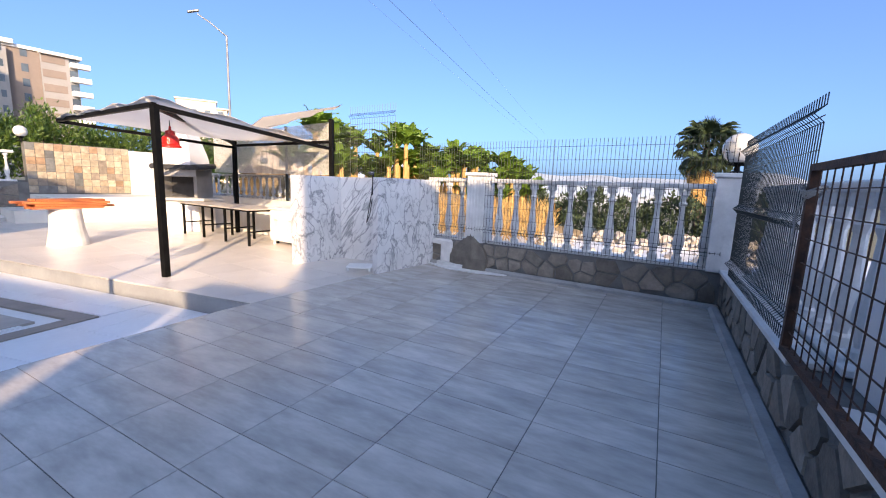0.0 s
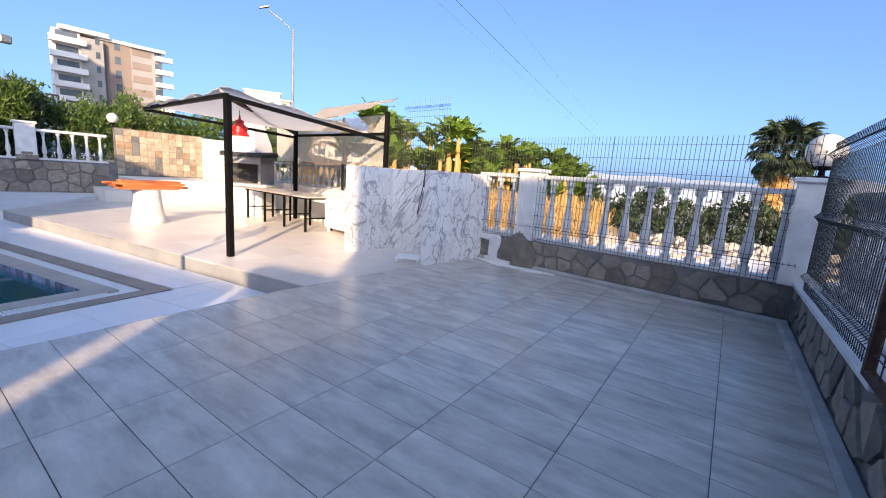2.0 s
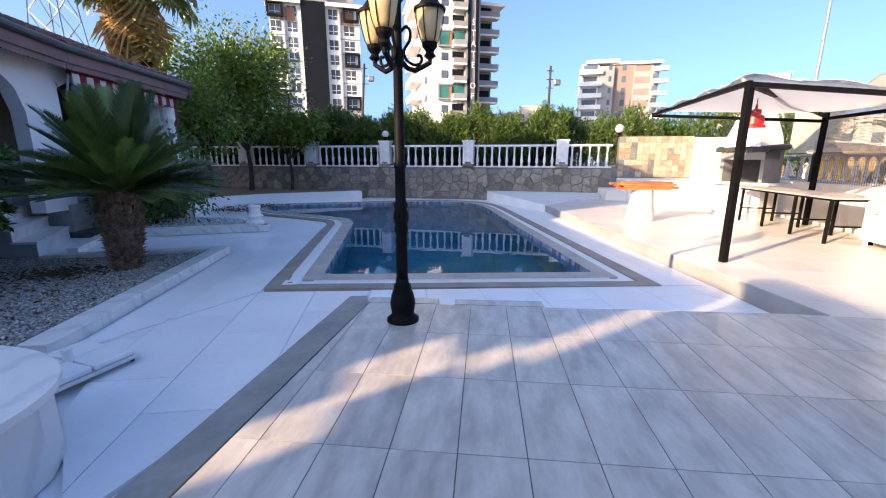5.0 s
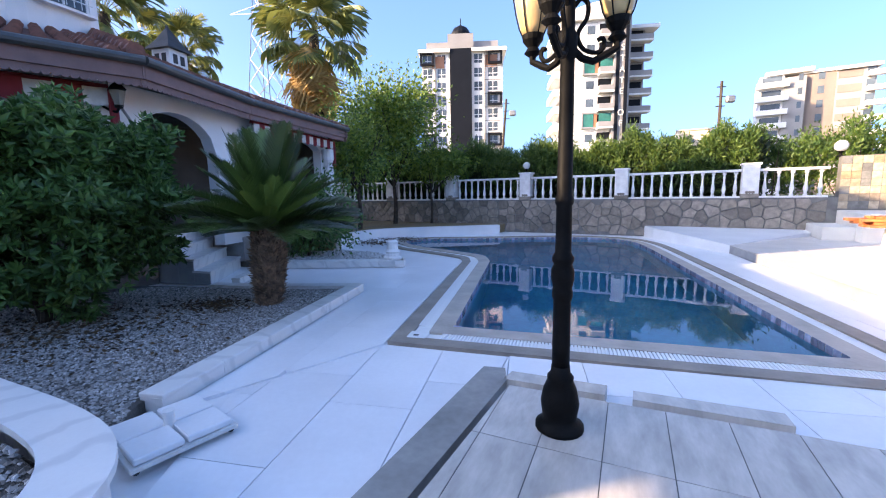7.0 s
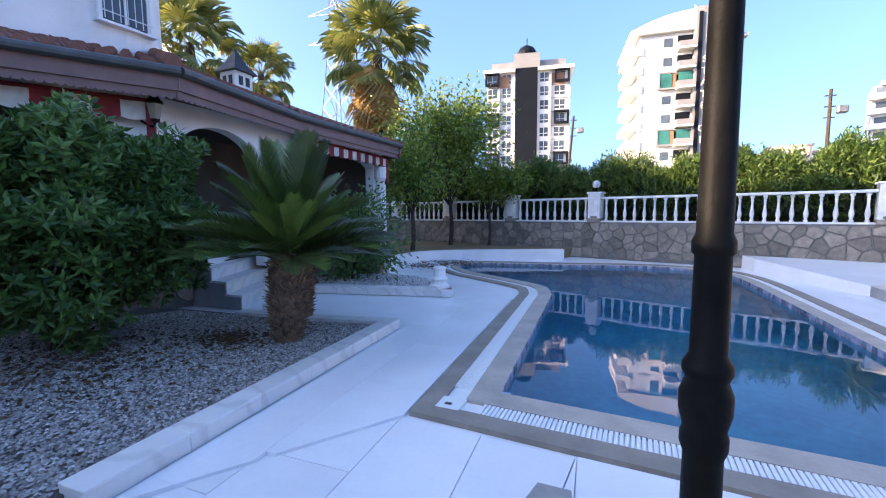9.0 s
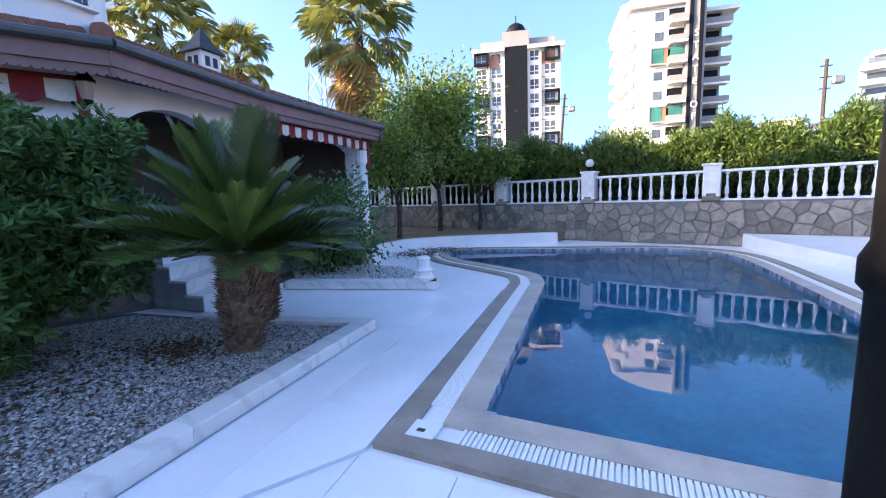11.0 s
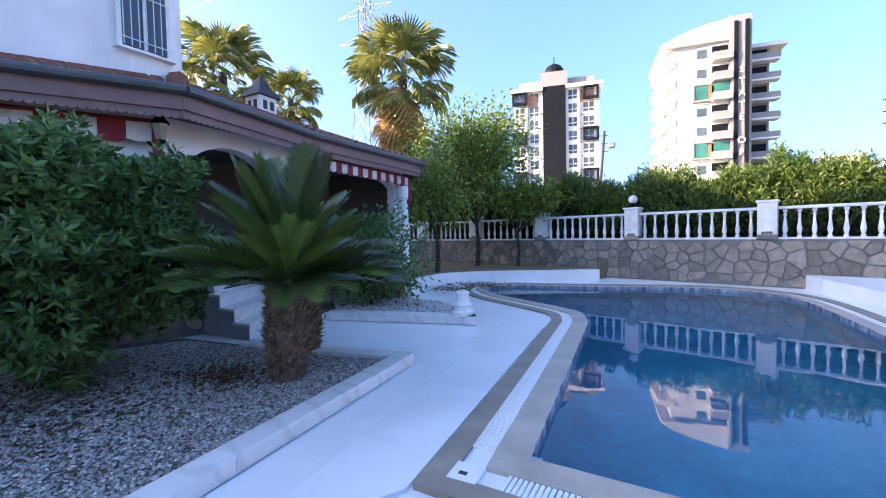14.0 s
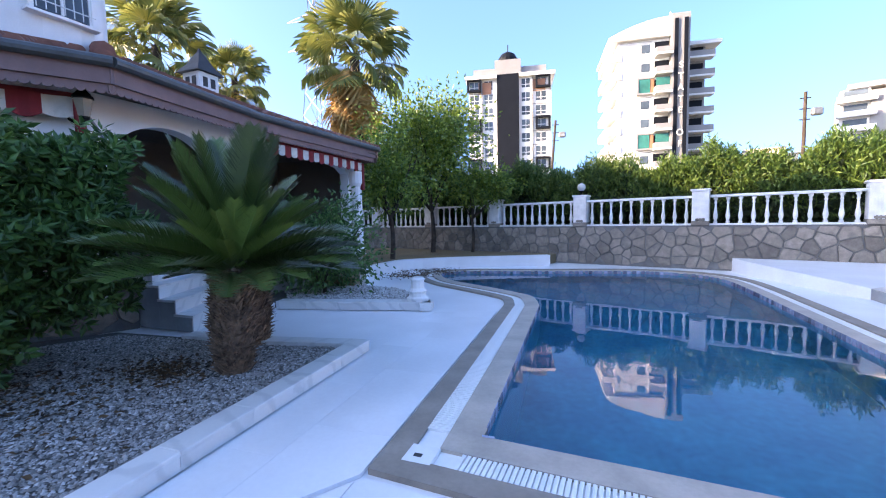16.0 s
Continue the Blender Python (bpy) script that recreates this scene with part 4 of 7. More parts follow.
w = part("veranda_wall", arch_wall(6.4, 0.5, 3.3, [(0.25, 2.0, 2.25, 2.95), (2.75, 5.95, 2.75, 3.0)]), "plaster", house)
w.matrix_basis = pose(-6.62, 6.2, 0, 0, 0, 90)
w = part("veranda_wall", arch_wall(4.6, 0.5, 3.3, [(0.9, 3.9, 2.5, 2.95)]), "plaster", house)
w.matrix_basis = pose(-9.1, 2.3, 0, 0, 0, 57)
part("plinth", prism(bmesh.new(), [(-7.6, 8.5), (-6.6, 8.7), (-6.6, 12.7), (-11, 12.7), (-13, 2.0), (-9.3, 2.0), (-9.1, 6.9), (-9.1, 8.5)], -0.1, 0.6), "concrete", house)
# back wall and ceiling coloured dark for the shade behind the arches
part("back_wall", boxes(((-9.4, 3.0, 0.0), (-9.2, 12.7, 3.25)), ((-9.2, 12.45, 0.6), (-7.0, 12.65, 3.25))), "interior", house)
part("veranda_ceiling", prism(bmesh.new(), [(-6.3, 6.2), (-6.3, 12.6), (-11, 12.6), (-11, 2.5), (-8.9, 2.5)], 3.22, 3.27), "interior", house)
part("veranda_column", lathe(bmesh.new(), [(0.2, 0.6), (0.2, 0.75), (0.15, 0.8), (0.14, 2.4), (0.2, 2.5), (0.2, 2.8)], 14, (-6.5, 12.35, 0)), "plaster", house)
EAVE = [(-8.9, 1.4), (-5.80, 6.12), (-6.14, 8.75), (-5.98, 12.7), (-10.5, 13.4)]


def along(pts, lo, hi, material, name, scallop=0.0):
    for a, b in zip(pts, pts[1:]):
        a, b = Vector(a), Vector(b)
        l = (b - a).length
        bm = boxes(((0, lo[0], lo[1]), (l, hi[0], hi[1])))
        if scallop:
            n = int(l / scallop)
            for k in range(n):
                x = (k + 0.5) * l / n
                r = scallop * 0.48
                vs = [(x + r * math.cos(t), lo[1] - 0.8 * r * math.sin(t)) for t in [math.pi * s / 6 for s in range(7)]]
                f = [bm.verts.new((x1, lo[0], z1 + 0.002)) for x1, z1 in vs]
                g = [bm.verts.new((x1, hi[0], z1 + 0.002)) for x1, z1 in vs]
                bm.faces.new(f)
                bm.faces.new(g[::-1])
                for i in range(6):
                    bm.faces.new((f[i], g[i], g[i + 1], f[i + 1]))
        o = part(name, bm, material, house)
        o.matrix_basis = pose(a.x, a.y, 0, 0, 0, math.degrees(math.atan2((b - a).y, (b - a).x)))


along(EAVE, (0.05, 3.16), (0.09, 3.36), "mauve", "fascia_board")
along(EAVE, (0.09, 3.08), (0.11, 3.17), "mauve", "scalloped_trim", 0.09)
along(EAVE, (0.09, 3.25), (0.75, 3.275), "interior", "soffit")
for a, b in zip(EAVE, EAVE[1:]):
    bm = tube(bmesh.new(), [(a[0], a[1], 3.40), (b[0], b[1], 3.40)], 0.065, 10)
    part("roof_gutter", bm, "gutter", house, "dark grey half-round gutter")


def roof_facet(a, b, c, d, rows=0.24):
    """A sloping roof: eave a-b, top d-c, with rounded tile rows running down."""
    a, b, c, d = (Vector(p) for p in (a, b, c, d))
    bm = bmesh.new()
    lo = [bm.verts.new(p - Vector((0, 0, 0.05))) for p in (a, b, c, d)]
    hi = [bm.verts.new(p) for p in (a, b, c, d)]
    bm.faces.new(hi)
    bm.faces.new(lo[::-1])
    for i in range(4):
        bm.faces.new((lo[i], lo[(i + 1) % 4], hi[(i + 1) % 4], hi[i]))
    part("roof_slab", bm, "roof", house)
    bm = bmesh.new()
    n = int((b - a).length / rows)
    for k in range(n + 1):
        p, q = a.lerp(b, k / n), d.lerp(c, k / n)
        m = max(2, int((q - p).length / 0.4))
        for s in range(m):
            tube(bm, [p.lerp(q, s / m) + Vector((0, 0, 0.03)), p.lerp(q, (s + 1) / m) + Vector((0, 0, 0.01))], 0.085, 7, 0.07)
    o = part("roof_tiles", bm, "roof", house, "rows of rounded clay tiles")
    o["kind"] = "stuff"


roof_facet((-5.90, 6.12, 3.44), (-6.24, 8.75, 3.44), (-9.4, 10.3, 4.68), (-9.0, 7.9, 4.60))
roof_facet((-6.24, 8.75, 3.44), (-6.08, 12.7, 3.44), (-9.8, 12.9, 4.75), (-9.4, 10.3, 4.68))
roof_facet((-9.0, 1.5, 3.44), (-5.90, 6.07, 3.44), (-9.0, 7.8, 4.60), (-11.2, 4.0, 4.60))
roof_facet((-6.05, 12.8, 3.44), (-10.5, 13.45, 3.44), (-10.6, 12.9, 4.6), (-9.8, 12.9, 4.75))
# unseen block added behind the upper storey to shade the far hedge
part("main_block", boxes(((-27, 3.0, -0.2), (-16.01, 10.0, 9.3))), "plaster", house)
part("upper_wall", boxes(((-16, 3.2, 3.6), (-9.02, 7.9, 7.6))), "plaster", house)
part("upper_roof", boxes(((-16.5, 2.9, 7.6), (-8.75, 8.3, 7.72))), "mauve", house, "brown overhanging eave")
bm = lathe(bmesh.new(), [(0.95, 3.9), (0.95, 7.6)], 24, (-9.6, 7.3, 0))
part("round_bay", bm, "plaster", house, smooth=False)
for k in range(11):
    p, q = Vector((-5.92, 6.1, 3.50)).lerp(Vector((-9.0, 7.85, 4.68)), k / 11), Vector((-5.92, 6.1, 3.50)).lerp(Vector((-9.0, 7.85, 4.68)), (k + 1) / 11)
    part("hip_tile", tube(bmesh.new(), [p + Vector((0, 0, 0.03)), q], 0.12, 8, 0.10), "roof", house)
# unseen wall added to shade the terrace; its stepped gap shapes the sun patch
mask_boxes = [((-9.5, -22, -0.2), (-9.1, -4.25, 7.6)), ((-9.5, -4.25, -0.2), (-9.1, -3.0, 5.3)), ((-9.5, -3.0, -0.2), (-9.0, 3.2, 3.0)), ((-9.5, -1.5, 3.0), (-9.0, 3.2, 4.9))]
for z0, z1, y0, y1 in ((3.0, 3.52, -2.66, -2.36), (3.52, 3.80, -2.43, -2.04), (3.80, 3.97, -2.60, -2.42), (3.97, 4.55, -2.82, -2.56), (4.55, 4.9, -2.96, -2.68)):
    mask_boxes += [((-9.06, -3.0, z0), (-9.0, y0 - 0.03, z1)), ((-9.06, y1 + 0.03, z0), (-9.0, -1.5, z1))]
part("south_wing", boxes(*mask_boxes), "plaster", house)
# added wall west of the house, keeps low sun off the far wall
wall_w = thing("shade_wall_west", "plain white wall added behind the house to block the low sun", "wall", kind="structure")
part("wall_core", boxes(((-13.2, 11.5, -0.2), (-13.0, 22.0, 4.2))), "plaster", wall_w)
win = part("window", boxes(((-0.02, -0.36, 0.0), (0.03, 0.36, 1.5)), bevel=0.005), "window", house)
win.matrix_basis = pose(-8.68, 7.18, 4.92, 0, 0, -4)
part("window_frame", boxes(((-0.03, -0.42, -0.06), (0.05, -0.36, 1.56)), ((-0.03, 0.36, -0.06), (0.05, 0.42, 1.56)), ((-0.03, -0.02, 0), (0.05, 0.02, 1.5)), ((-0.03, -0.48, -0.1), (0.14, 0.48, -0.06))), "plaster", win)
bm = bmesh.new()
for k in range(7):
    tube(bm, [(0.12, -0.36 + 0.12 * k, -0.02), (0.12, -0.36 + 0.12 * k, 1.5)], 0.008, 5)
for z in (0.1, 0.9):
    tube(bm, [(0.12, -0.42, z), (0.12, 0.42, z)], 0.01, 5)
part("window_grille", bm, "white_paint", win, "white iron window bars")

chimney = part("chimney", boxes(((-0.32, -0.32, -0.4), (0.32, 0.32, 0.75)), bevel=0.01), "plaster", house, "white chimney with a dark pagoda cap")
chimney.matrix_basis = pose(-11.35, 11.9, 5.1)
bm = lathe(bmesh.new(), [(0.62, 0.75), (0.56, 0.82), (0.36, 1.0), (0.16, 1.28), (0.05, 1.42), (0.03, 1.5)], 4, square=False)
part("chimney_cap", bm, "dark", chimney)
for lo, hi in (((0.315, -0.2, 0.35), (0.33, -0.05, 0.62)), ((0.315, 0.05, 0.35), (0.33, 0.2, 0.62)), ((-0.2, -0.335, 0.35), (-0.05, -0.315, 0.62)), ((0.05, -0.335, 0.35), (0.2, -0.315, 0.62))):
    part("smoke_opening", boxes((lo, hi)), "dark", chimney)


def awning(m, length, n=13, drop=0.22):
    a = thing("striped_awning", "rolled awning with a red and cream striped scalloped valance", "awning", "awnings of the veranda", at=m)
    for k in range(n):
        x0, x1 = k * length / n, (k + 1) * length / n
        bm = bmesh.new()
        prev = None
        for s in range(7):
            u = s / 6
            x = x0 + (x1 - x0) * u
            z = -drop - 0.06 * math.sin(math.pi * u) * (1 if k % 2 else 0.6)
            y = 0.01 * math.sin(2 * math.pi * u)
            cur = [bm.verts.new(c) for c in ((x, -0.01 + y, 0), (x, -0.01 + y, z), (x, 0.005 + y, z), (x, 0.005 + y, 0))]
            if prev:
                for i in range(4):
                    bm.faces.new((prev[i], cur[i], cur[(i + 1) % 4], prev[(i + 1) % 4]))
            prev = cur
        part("valance_stripe", bm, "awn_red" if k % 2 else "awn_white", a)
    part("roller", tube(bmesh.new(), [(0, 0.05, 0.02), (length, 0.05, 0.02)], 0.05, 10), "awn_red", a)
    bm = bmesh.new()
    for s in (0.0, length):
        tube(bm, [(s, 0.05, 0), (s + (0.3 if s else -0.1), 0.1, -0.55)], 0.02, 6)
    part("side_fold", box(bmesh.new(), (length - 0.02, -0.04, -0.7), (length + 0.09, 0.06, 0.0), bevel=0.02), "awn_red", a)
    part("folding_arm", bm, "metal", a)
    return a


awning(pose(-6.32, 8.95, 3.02, 0, 0, 90), 3.4, 19, 0.17)
awning(pose(-8.50, 2.86, 3.05, 0, 0, 57), 3.8, 13, 0.22)

wl = thing("wall_lantern", "black iron wall lantern with clear glass under the eaves", "lamp", at=pose(-6.38, 6.05, 2.72))
part("bracket", tube(bmesh.new(), [(-0.2, 0, 0.1), (-0.05, 0, 0.02), (0.05, 0, 0.0), (0.1, 0, 0.05)], 0.018, 8), "black", wl)
part("lantern_body", lathe(bmesh.new(), [(0.05, 0.05), (0.06, 0.08), (0.10, 0.30), (0.12, 0.31), (0.03, 0.42), (0.015, 0.47)], 6, (0.1, 0, 0)), "black", wl)
part("lantern_glass", lathe(bmesh.new(), [(0.062, 0.09), (0.104, 0.29)], 6, (0.1, 0, 0)), "clear", wl)

# ---- lamp post ----
lamp = thing("street_lamp", "black cast-iron lamp post with three amber glass lanterns on the terrace", "lamp post", at=pose(-0.21, 3.40, LEVEL + 0.004) @ Matrix.Scale(0.89, 4))
part("base", lathe(bmesh.new(), [(0.145, 0), (0.145, 0.025), (0.12, 0.04), (0.1, 0.07), (0.105, 0.1), (0.115, 0.17), (0.10, 0.25), (0.075, 0.31), (0.08, 0.33), (0.058, 0.36), (0.055, 0.40)], 20), "black", lamp, smooth=True)
part("shaft", lathe(bmesh.new(), [(0.052, 0.40), (0.052, 0.55), (0.05, 0.8), (0.06, 0.83), (0.06, 0.86), (0.054, 0.88), (0.066, 0.93), (0.066, 0.98), (0.052, 1.02), (0.062, 1.04), (0.062, 1.06), (0.046, 1.09), (0.044, 1.36), (0.052, 1.37), (0.052, 1.40), (0.043, 1.42), (0.038, 2.15), (0.05, 2.17), (0.05, 2.27), (0.036, 2.30), (0.034, 2.62), (0.05, 2.64), (0.05, 2.68), (0.03, 2.72), (0.03, 2.9)], 20), "black", lamp, smooth=True)


def lantern_arm(t, dist=0.27):
    c, s = math.cos(radians(t)), math.sin(radians(t))
    pts = [(0.03, 2.20), (0.08, 2.155), (0.14, 2.14), (0.20, 2.17), (dist, 2.21), (dist, 2.27)]
    arm = part("arm", tube(bmesh.new(), [(c * r, s * r, z) for r, z in pts], 0.02, 8), "black", lamp)
    curl = [(0.03, 2.42), (0.07, 2.46), (0.105, 2.43), (0.10, 2.36), (0.06, 2.30), (0.055, 2.25), (0.09, 2.2), (0.16, 2.185), (0.20, 2.22), (0.19, 2.26), (0.165, 2.25)]
    part("scroll", tube(bmesh.new(), [(c * r, s * r, z) for r, z in smooth_line(curl, 3, False)], 0.013, 6), "black", arm)
    at = (c * dist, s * dist, 0)
    part("cup", lathe(bmesh.new(), [(0.025, 2.24), (0.05, 2.26), (0.03, 2.29), (0.06, 2.33), (0.066, 2.36)], 14, at), "black", arm)
    part("lantern_glass", lathe(bmesh.new(), [(0.058, 2.36), (0.075, 2.40), (0.095, 2.48), (0.115, 2.60)], 18, at), "amber", arm, "ribbed amber glass bowl", True)
    cap = lathe(bmesh.new(), [(0.13, 2.595), (0.13, 2.615), (0.09, 2.64), (0.05, 2.70), (0.02, 2.73), (0.025, 2.76), (0.006, 2.80)], 14, at)
    for k in range(6):
        a = k * math.pi / 3
        tube(cap, [(at[0] + r * math.cos(a), at[1] + r * math.sin(a), z) for r, z in ((0.062, 2.36), (0.08, 2.40), (0.1, 2.48), (0.12, 2.6))], 0.005, 4)
    part("lantern_cap", cap, "black", arm)


for t in (250, 135, 15):
    lantern_arm(t)

# ---- parasol base on wheels ----
trolley = thing("parasol_base", "parasol stand weighted with four white stone slabs on castors", "parasol stand", at=pose(-2.53, 3.1, 0, 0, 0, 66) @ Matrix.Scale(0.62, 4))
part("frame", boxes(((-0.45, -0.45, 0.05), (0.45, -0.41, 0.085)), ((-0.45, 0.41, 0.05), (0.45, 0.45, 0.085)), ((-0.45, -0.41, 0.05), (-0.41, 0.41, 0.085)), ((0.41, -0.41, 0.05), (0.45, 0.41, 0.085)), ((-0.04, -0.41, 0.05), (0.04, 0.41, 0.08))), "white_paint", trolley)
slabm = None
for x, y in ((-0.215, -0.215), (0.215, -0.215), (-0.215, 0.215), (0.215, 0.215)):
    if slabm is None:
        o = part("weight_slab", boxes(((-0.2, -0.2, 0), (0.2, 0.2, 0.07)), bevel=0.012), "deck", trolley)
        slabm, o.matrix_basis = o.data, pose(x, y, 0.086)
    else:
        share("weight_slab", slabm, trolley, pose(x, y, 0.086))
part("socket_tube", lathe(bmesh.new(), [(0.05, 0.08), (0.05, 0.27), (0.055, 0.27), (0.055, 0.29)], 16), "plastic", trolley, smooth=False)
for x in (-0.4, 0.4):
    for y in (-0.4, 0.4):
        bm = lathe(bmesh.new(), [(0.025, -0.012), (0.03, 0.0), (0.025, 0.012)], 12)
        bmesh.ops.transform(bm, matrix=pose(x, y, 0.03, 90, 0, 0), verts=bm.verts)
        box(bm, (x - 0.012, y - 0.02, 0.03), (x + 0.012, y + 0.02, 0.052))
        part("castor", bm, "dark", trolley)

# ---- column stump by the pool ----
stump = thing("column_stump", "small broken white column capital standing on the kerb", "ornament", at=pose(-3.35, 9.15, 0.12))
part("stump", lathe(bmesh.new(), [(0.19, 0), (0.19, 0.05), (0.15, 0.08), (0.14, 0.13), (0.17, 0.17), (0.12, 0.22), (0.11, 0.33), (0.13, 0.37), (0.09, 0.40)], 12), "kerb", stump)

# ---- marble outdoor shower ----
shower = thing("shower_screen", "grey-veined marble shower enclosure of three upright slabs", "shower")
for name, pts in (("slab", [(6.02, 4.62), (6.98, 4.28), (7.02, 4.37), (6.05, 4.71)]), ("slab", [(6.98, 4.28), (6.92, 2.93), (7.02, 2.9), (7.08, 4.35)]), ("slab", [(6.00, 3.08), (6.97, 2.72), (6.93, 2.63), (5.97, 2.98)]), ("slab", [(6.975, 2.715), (7.42, 2.55), (7.4, 2.47), (6.935, 2.625)])):
    part(name, prism(bmesh.new(), pts[::-1], -0.02, 1.585), "marble", shower)
hose = thing("garden_shower", "black shower hose and tap on the marble slab", "shower", at=pose(6.03, 3.02, 0))
part("pipe", tube(bmesh.new(), [(0.0, 0.08, 1.65), (0.0, 0.08, 1.5), (-0.01, 0.09, 1.3)], 0.016, 8), "dark", hose)
part("hose", tube(bmesh.new(), smooth_line([(0.0, 0.09, 1.4), (-0.03, 0.12, 1.15), (-0.04, 0.15, 0.95), (0.02, 0.2, 0.84), (0.02, 0.14, 1.0), (0.0, 0.1, 1.2)], 5, False), 0.008, 6), "dark", hose)
part("rose", lathe(bmesh.new(), [(0.02, 0), (0.05, 0.03), (0.05, 0.05)], 12, (-0.03, 0.1, 1.62)), "metal", hose)
tray = thing("shower_tray", "small white plastic tray on the tiles", "tray", at=pose(5.88, 3.25, 0.07, 0, 0, 20))
part("tray", boxes(((-0.16, -0.2, 0.05), (0.16, 0.2, 0.075)), ((-0.15, -0.19, 0), (-0.12, -0.16, 0.05)), ((0.12, -0.19, 0), (0.15, -0.16, 0.05)), ((-0.15, 0.16, 0), (-0.12, 0.19, 0.05)), ((0.12, 0.16, 0), (0.15, 0.19, 0.05)), bevel=0.006), "plastic", tray)

# ---- pergola with shade cloth ----
pergola = thing("shade_canopy", "black steel pergola with sagging grey shade cloth", "pergola")
PA, PB, PC, PD = (4.21, 5.41), (7.55, 4.85), (8.55, 8.35), (5.1, 8.9)
for p, z in ((PA, 2.42), (PC, 2.5), (PB, 2.75)):
    part("post", boxes(((p[0] - 0.04, p[1] - 0.04, 0.07), (p[0] + 0.04, p[1] + 0.04, z))), "black", pergola)
for a, za, b, zb in ((PA, 2.40, PB, 2.15), (PA, 2.42, PD, 2.40), (PD, 2.38, PC, 2.25), (PB, 2.3, PC, 2.3), (PA, 2.4, PC, 2.35)):
    d = Vector((b[0] - a[0], b[1] - a[1], zb - za))
    bm = boxes(((0, -0.03, -0.03), (d.length, 0.03, 0.03)))
    o = part("beam", bm, "black", pergola)
    o.matrix_basis = Matrix.Translation((a[0], a[1], za)) @ d.to_track_quat("X", "Z").to_matrix().to_4x4()


def cloth(corners, sag, n=14, wave=0.03):
    a, b, c, d = (Vector(p) for p in corners)
    bm = bmesh.new()
    g = []
    for i in range(n + 1):
        row = []
        for j in range(n + 1):
            u, v = i / n, j / n
            p = (a * (1 - u) + b * u) * (1 - v) + (d * (1 - u) + c * u) * v
            p = p + Vector((0, 0, -sag * 16 * u * (1 - u) * v * (1 - v) + wave * math.sin(u * 19 + 1) * (v < 0.03) + wave * math.sin(v * 23) * (u < 0.03)))
            row.append(bm.verts.new(p))
        g.append(row)
    for i in range(n):
        for j in range(n):
            bm.faces.new((g[i][j], g[i + 1][j], g[i + 1][j + 1], g[i][j + 1]))
    bmesh.ops.solidify(bm, geom=list(bm.faces), thickness=0.006)
    return bm


part("shade_cloth", cloth([(4.15, 5.35, 2.50), (7.3, 5.0, 2.28), (8.5, 8.3, 2.42), (4.88, 8.55, 2.42)], 0.12), "shade", pergola, "grey woven shade cloth with scalloped hem", True)
part("shade_cloth", cloth([(6.2, 5.25, 2.40), (7.62, 4.62, 3.03), (10.0, 8.7, 3.25), (8.3, 8.2, 2.42)], 0.06), "sheet", pergola, "pale cloth sheet stretched to the fence", True)
bm = bmesh.new()
for k in range(190):
    u = k / 189
    x, y = 7.7 + 1.4 * u, 5.0 + 4.6 * u
    box(bm, (x - 0.002, y - 0.0035, 1.62), (x + 0.002, y + 0.0035, 2.72 - 0.1 * u))
for k in range(40):
    z = 1.63 + 0.027 * k
    tube(bm, [(7.7, 5.0, z), (9.1, 9.6, z)], 0.0032, 4)
o = part("side_screen", bm, "shade", pergola, "grey open mesh side screen")
o["kind"] = "stuff"

pendant = thing("pendant_lamp", "red enamel bell-shaped pendant lamp hanging from the pergola", "lamp", at=pose(5.13, 6.29, 1.94))
part("shade", lathe(bmesh.new(), [(0.15, 0.0), (0.15, 0.03), (0.125, 0.05), (0.12, 0.16), (0.075, 0.2), (0.07, 0.26), (0.02, 0.28), (0.015, 0.34)], 20), "red", pendant, smooth=False)
part("cord", tube(bmesh.new(), [(0, 0, 0.33), (0, 0, 0.46)], 0.006, 6), "black", pendant)

# ---- barbecue ----
bbq = thing("barbecue", "built-in barbecue with white base, grey hood and tapered white chimney", "barbecue", at=pose(8.25, 9.78, 0.068, 0, 0, -72) @ Matrix.Diagonal((0.85, 0.9, 1, 1)))
part("base", boxes(((-0.65, -0.35, 0), (0.65, 0.5, 0.80)), bevel=0.008), "plaster", bbq)
part("worktop", boxes(((-0.85, -0.5, 0.80), (0.9, 0.52, 0.86)), bevel=0.008), "kerb", bbq)
part("firebox", boxes(((-0.60, 0.35, 0.86), (0.60, 0.5, 1.62)), ((-0.60, -0.3, 0.86), (-0.5, 0.35, 1.62)), ((0.5, -0.3, 0.86), (0.60, 0.35, 1.62)), ((-0.6, -0.32, 1.4), (0.6, 0.35, 1.62)), bevel=0.006), "grey_panel", bbq)
part("fire_mouth", boxes(((-0.49, 0.2, 0.865), (0.49, 0.34, 1.395))), "dark", bbq)
bm = bmesh.new()
for k in range(11):
    tube(bm, [(-0.66 + 0.132 * k, -0.4, 1.64), (-0.66 + 0.132 * k, 0.55, 1.70)], 0.07, 7)
part("tile_skirt", bm, "dark", bbq, "dark rounded tile course")
bm = lathe(bmesh.new(), [(0.50, 1.70), (0.46, 1.95), (0.30, 2.5), (0.28, 2.75)], 4, (0, 0.1, 0), True)
part("hood", bm, "plaster", bbq)

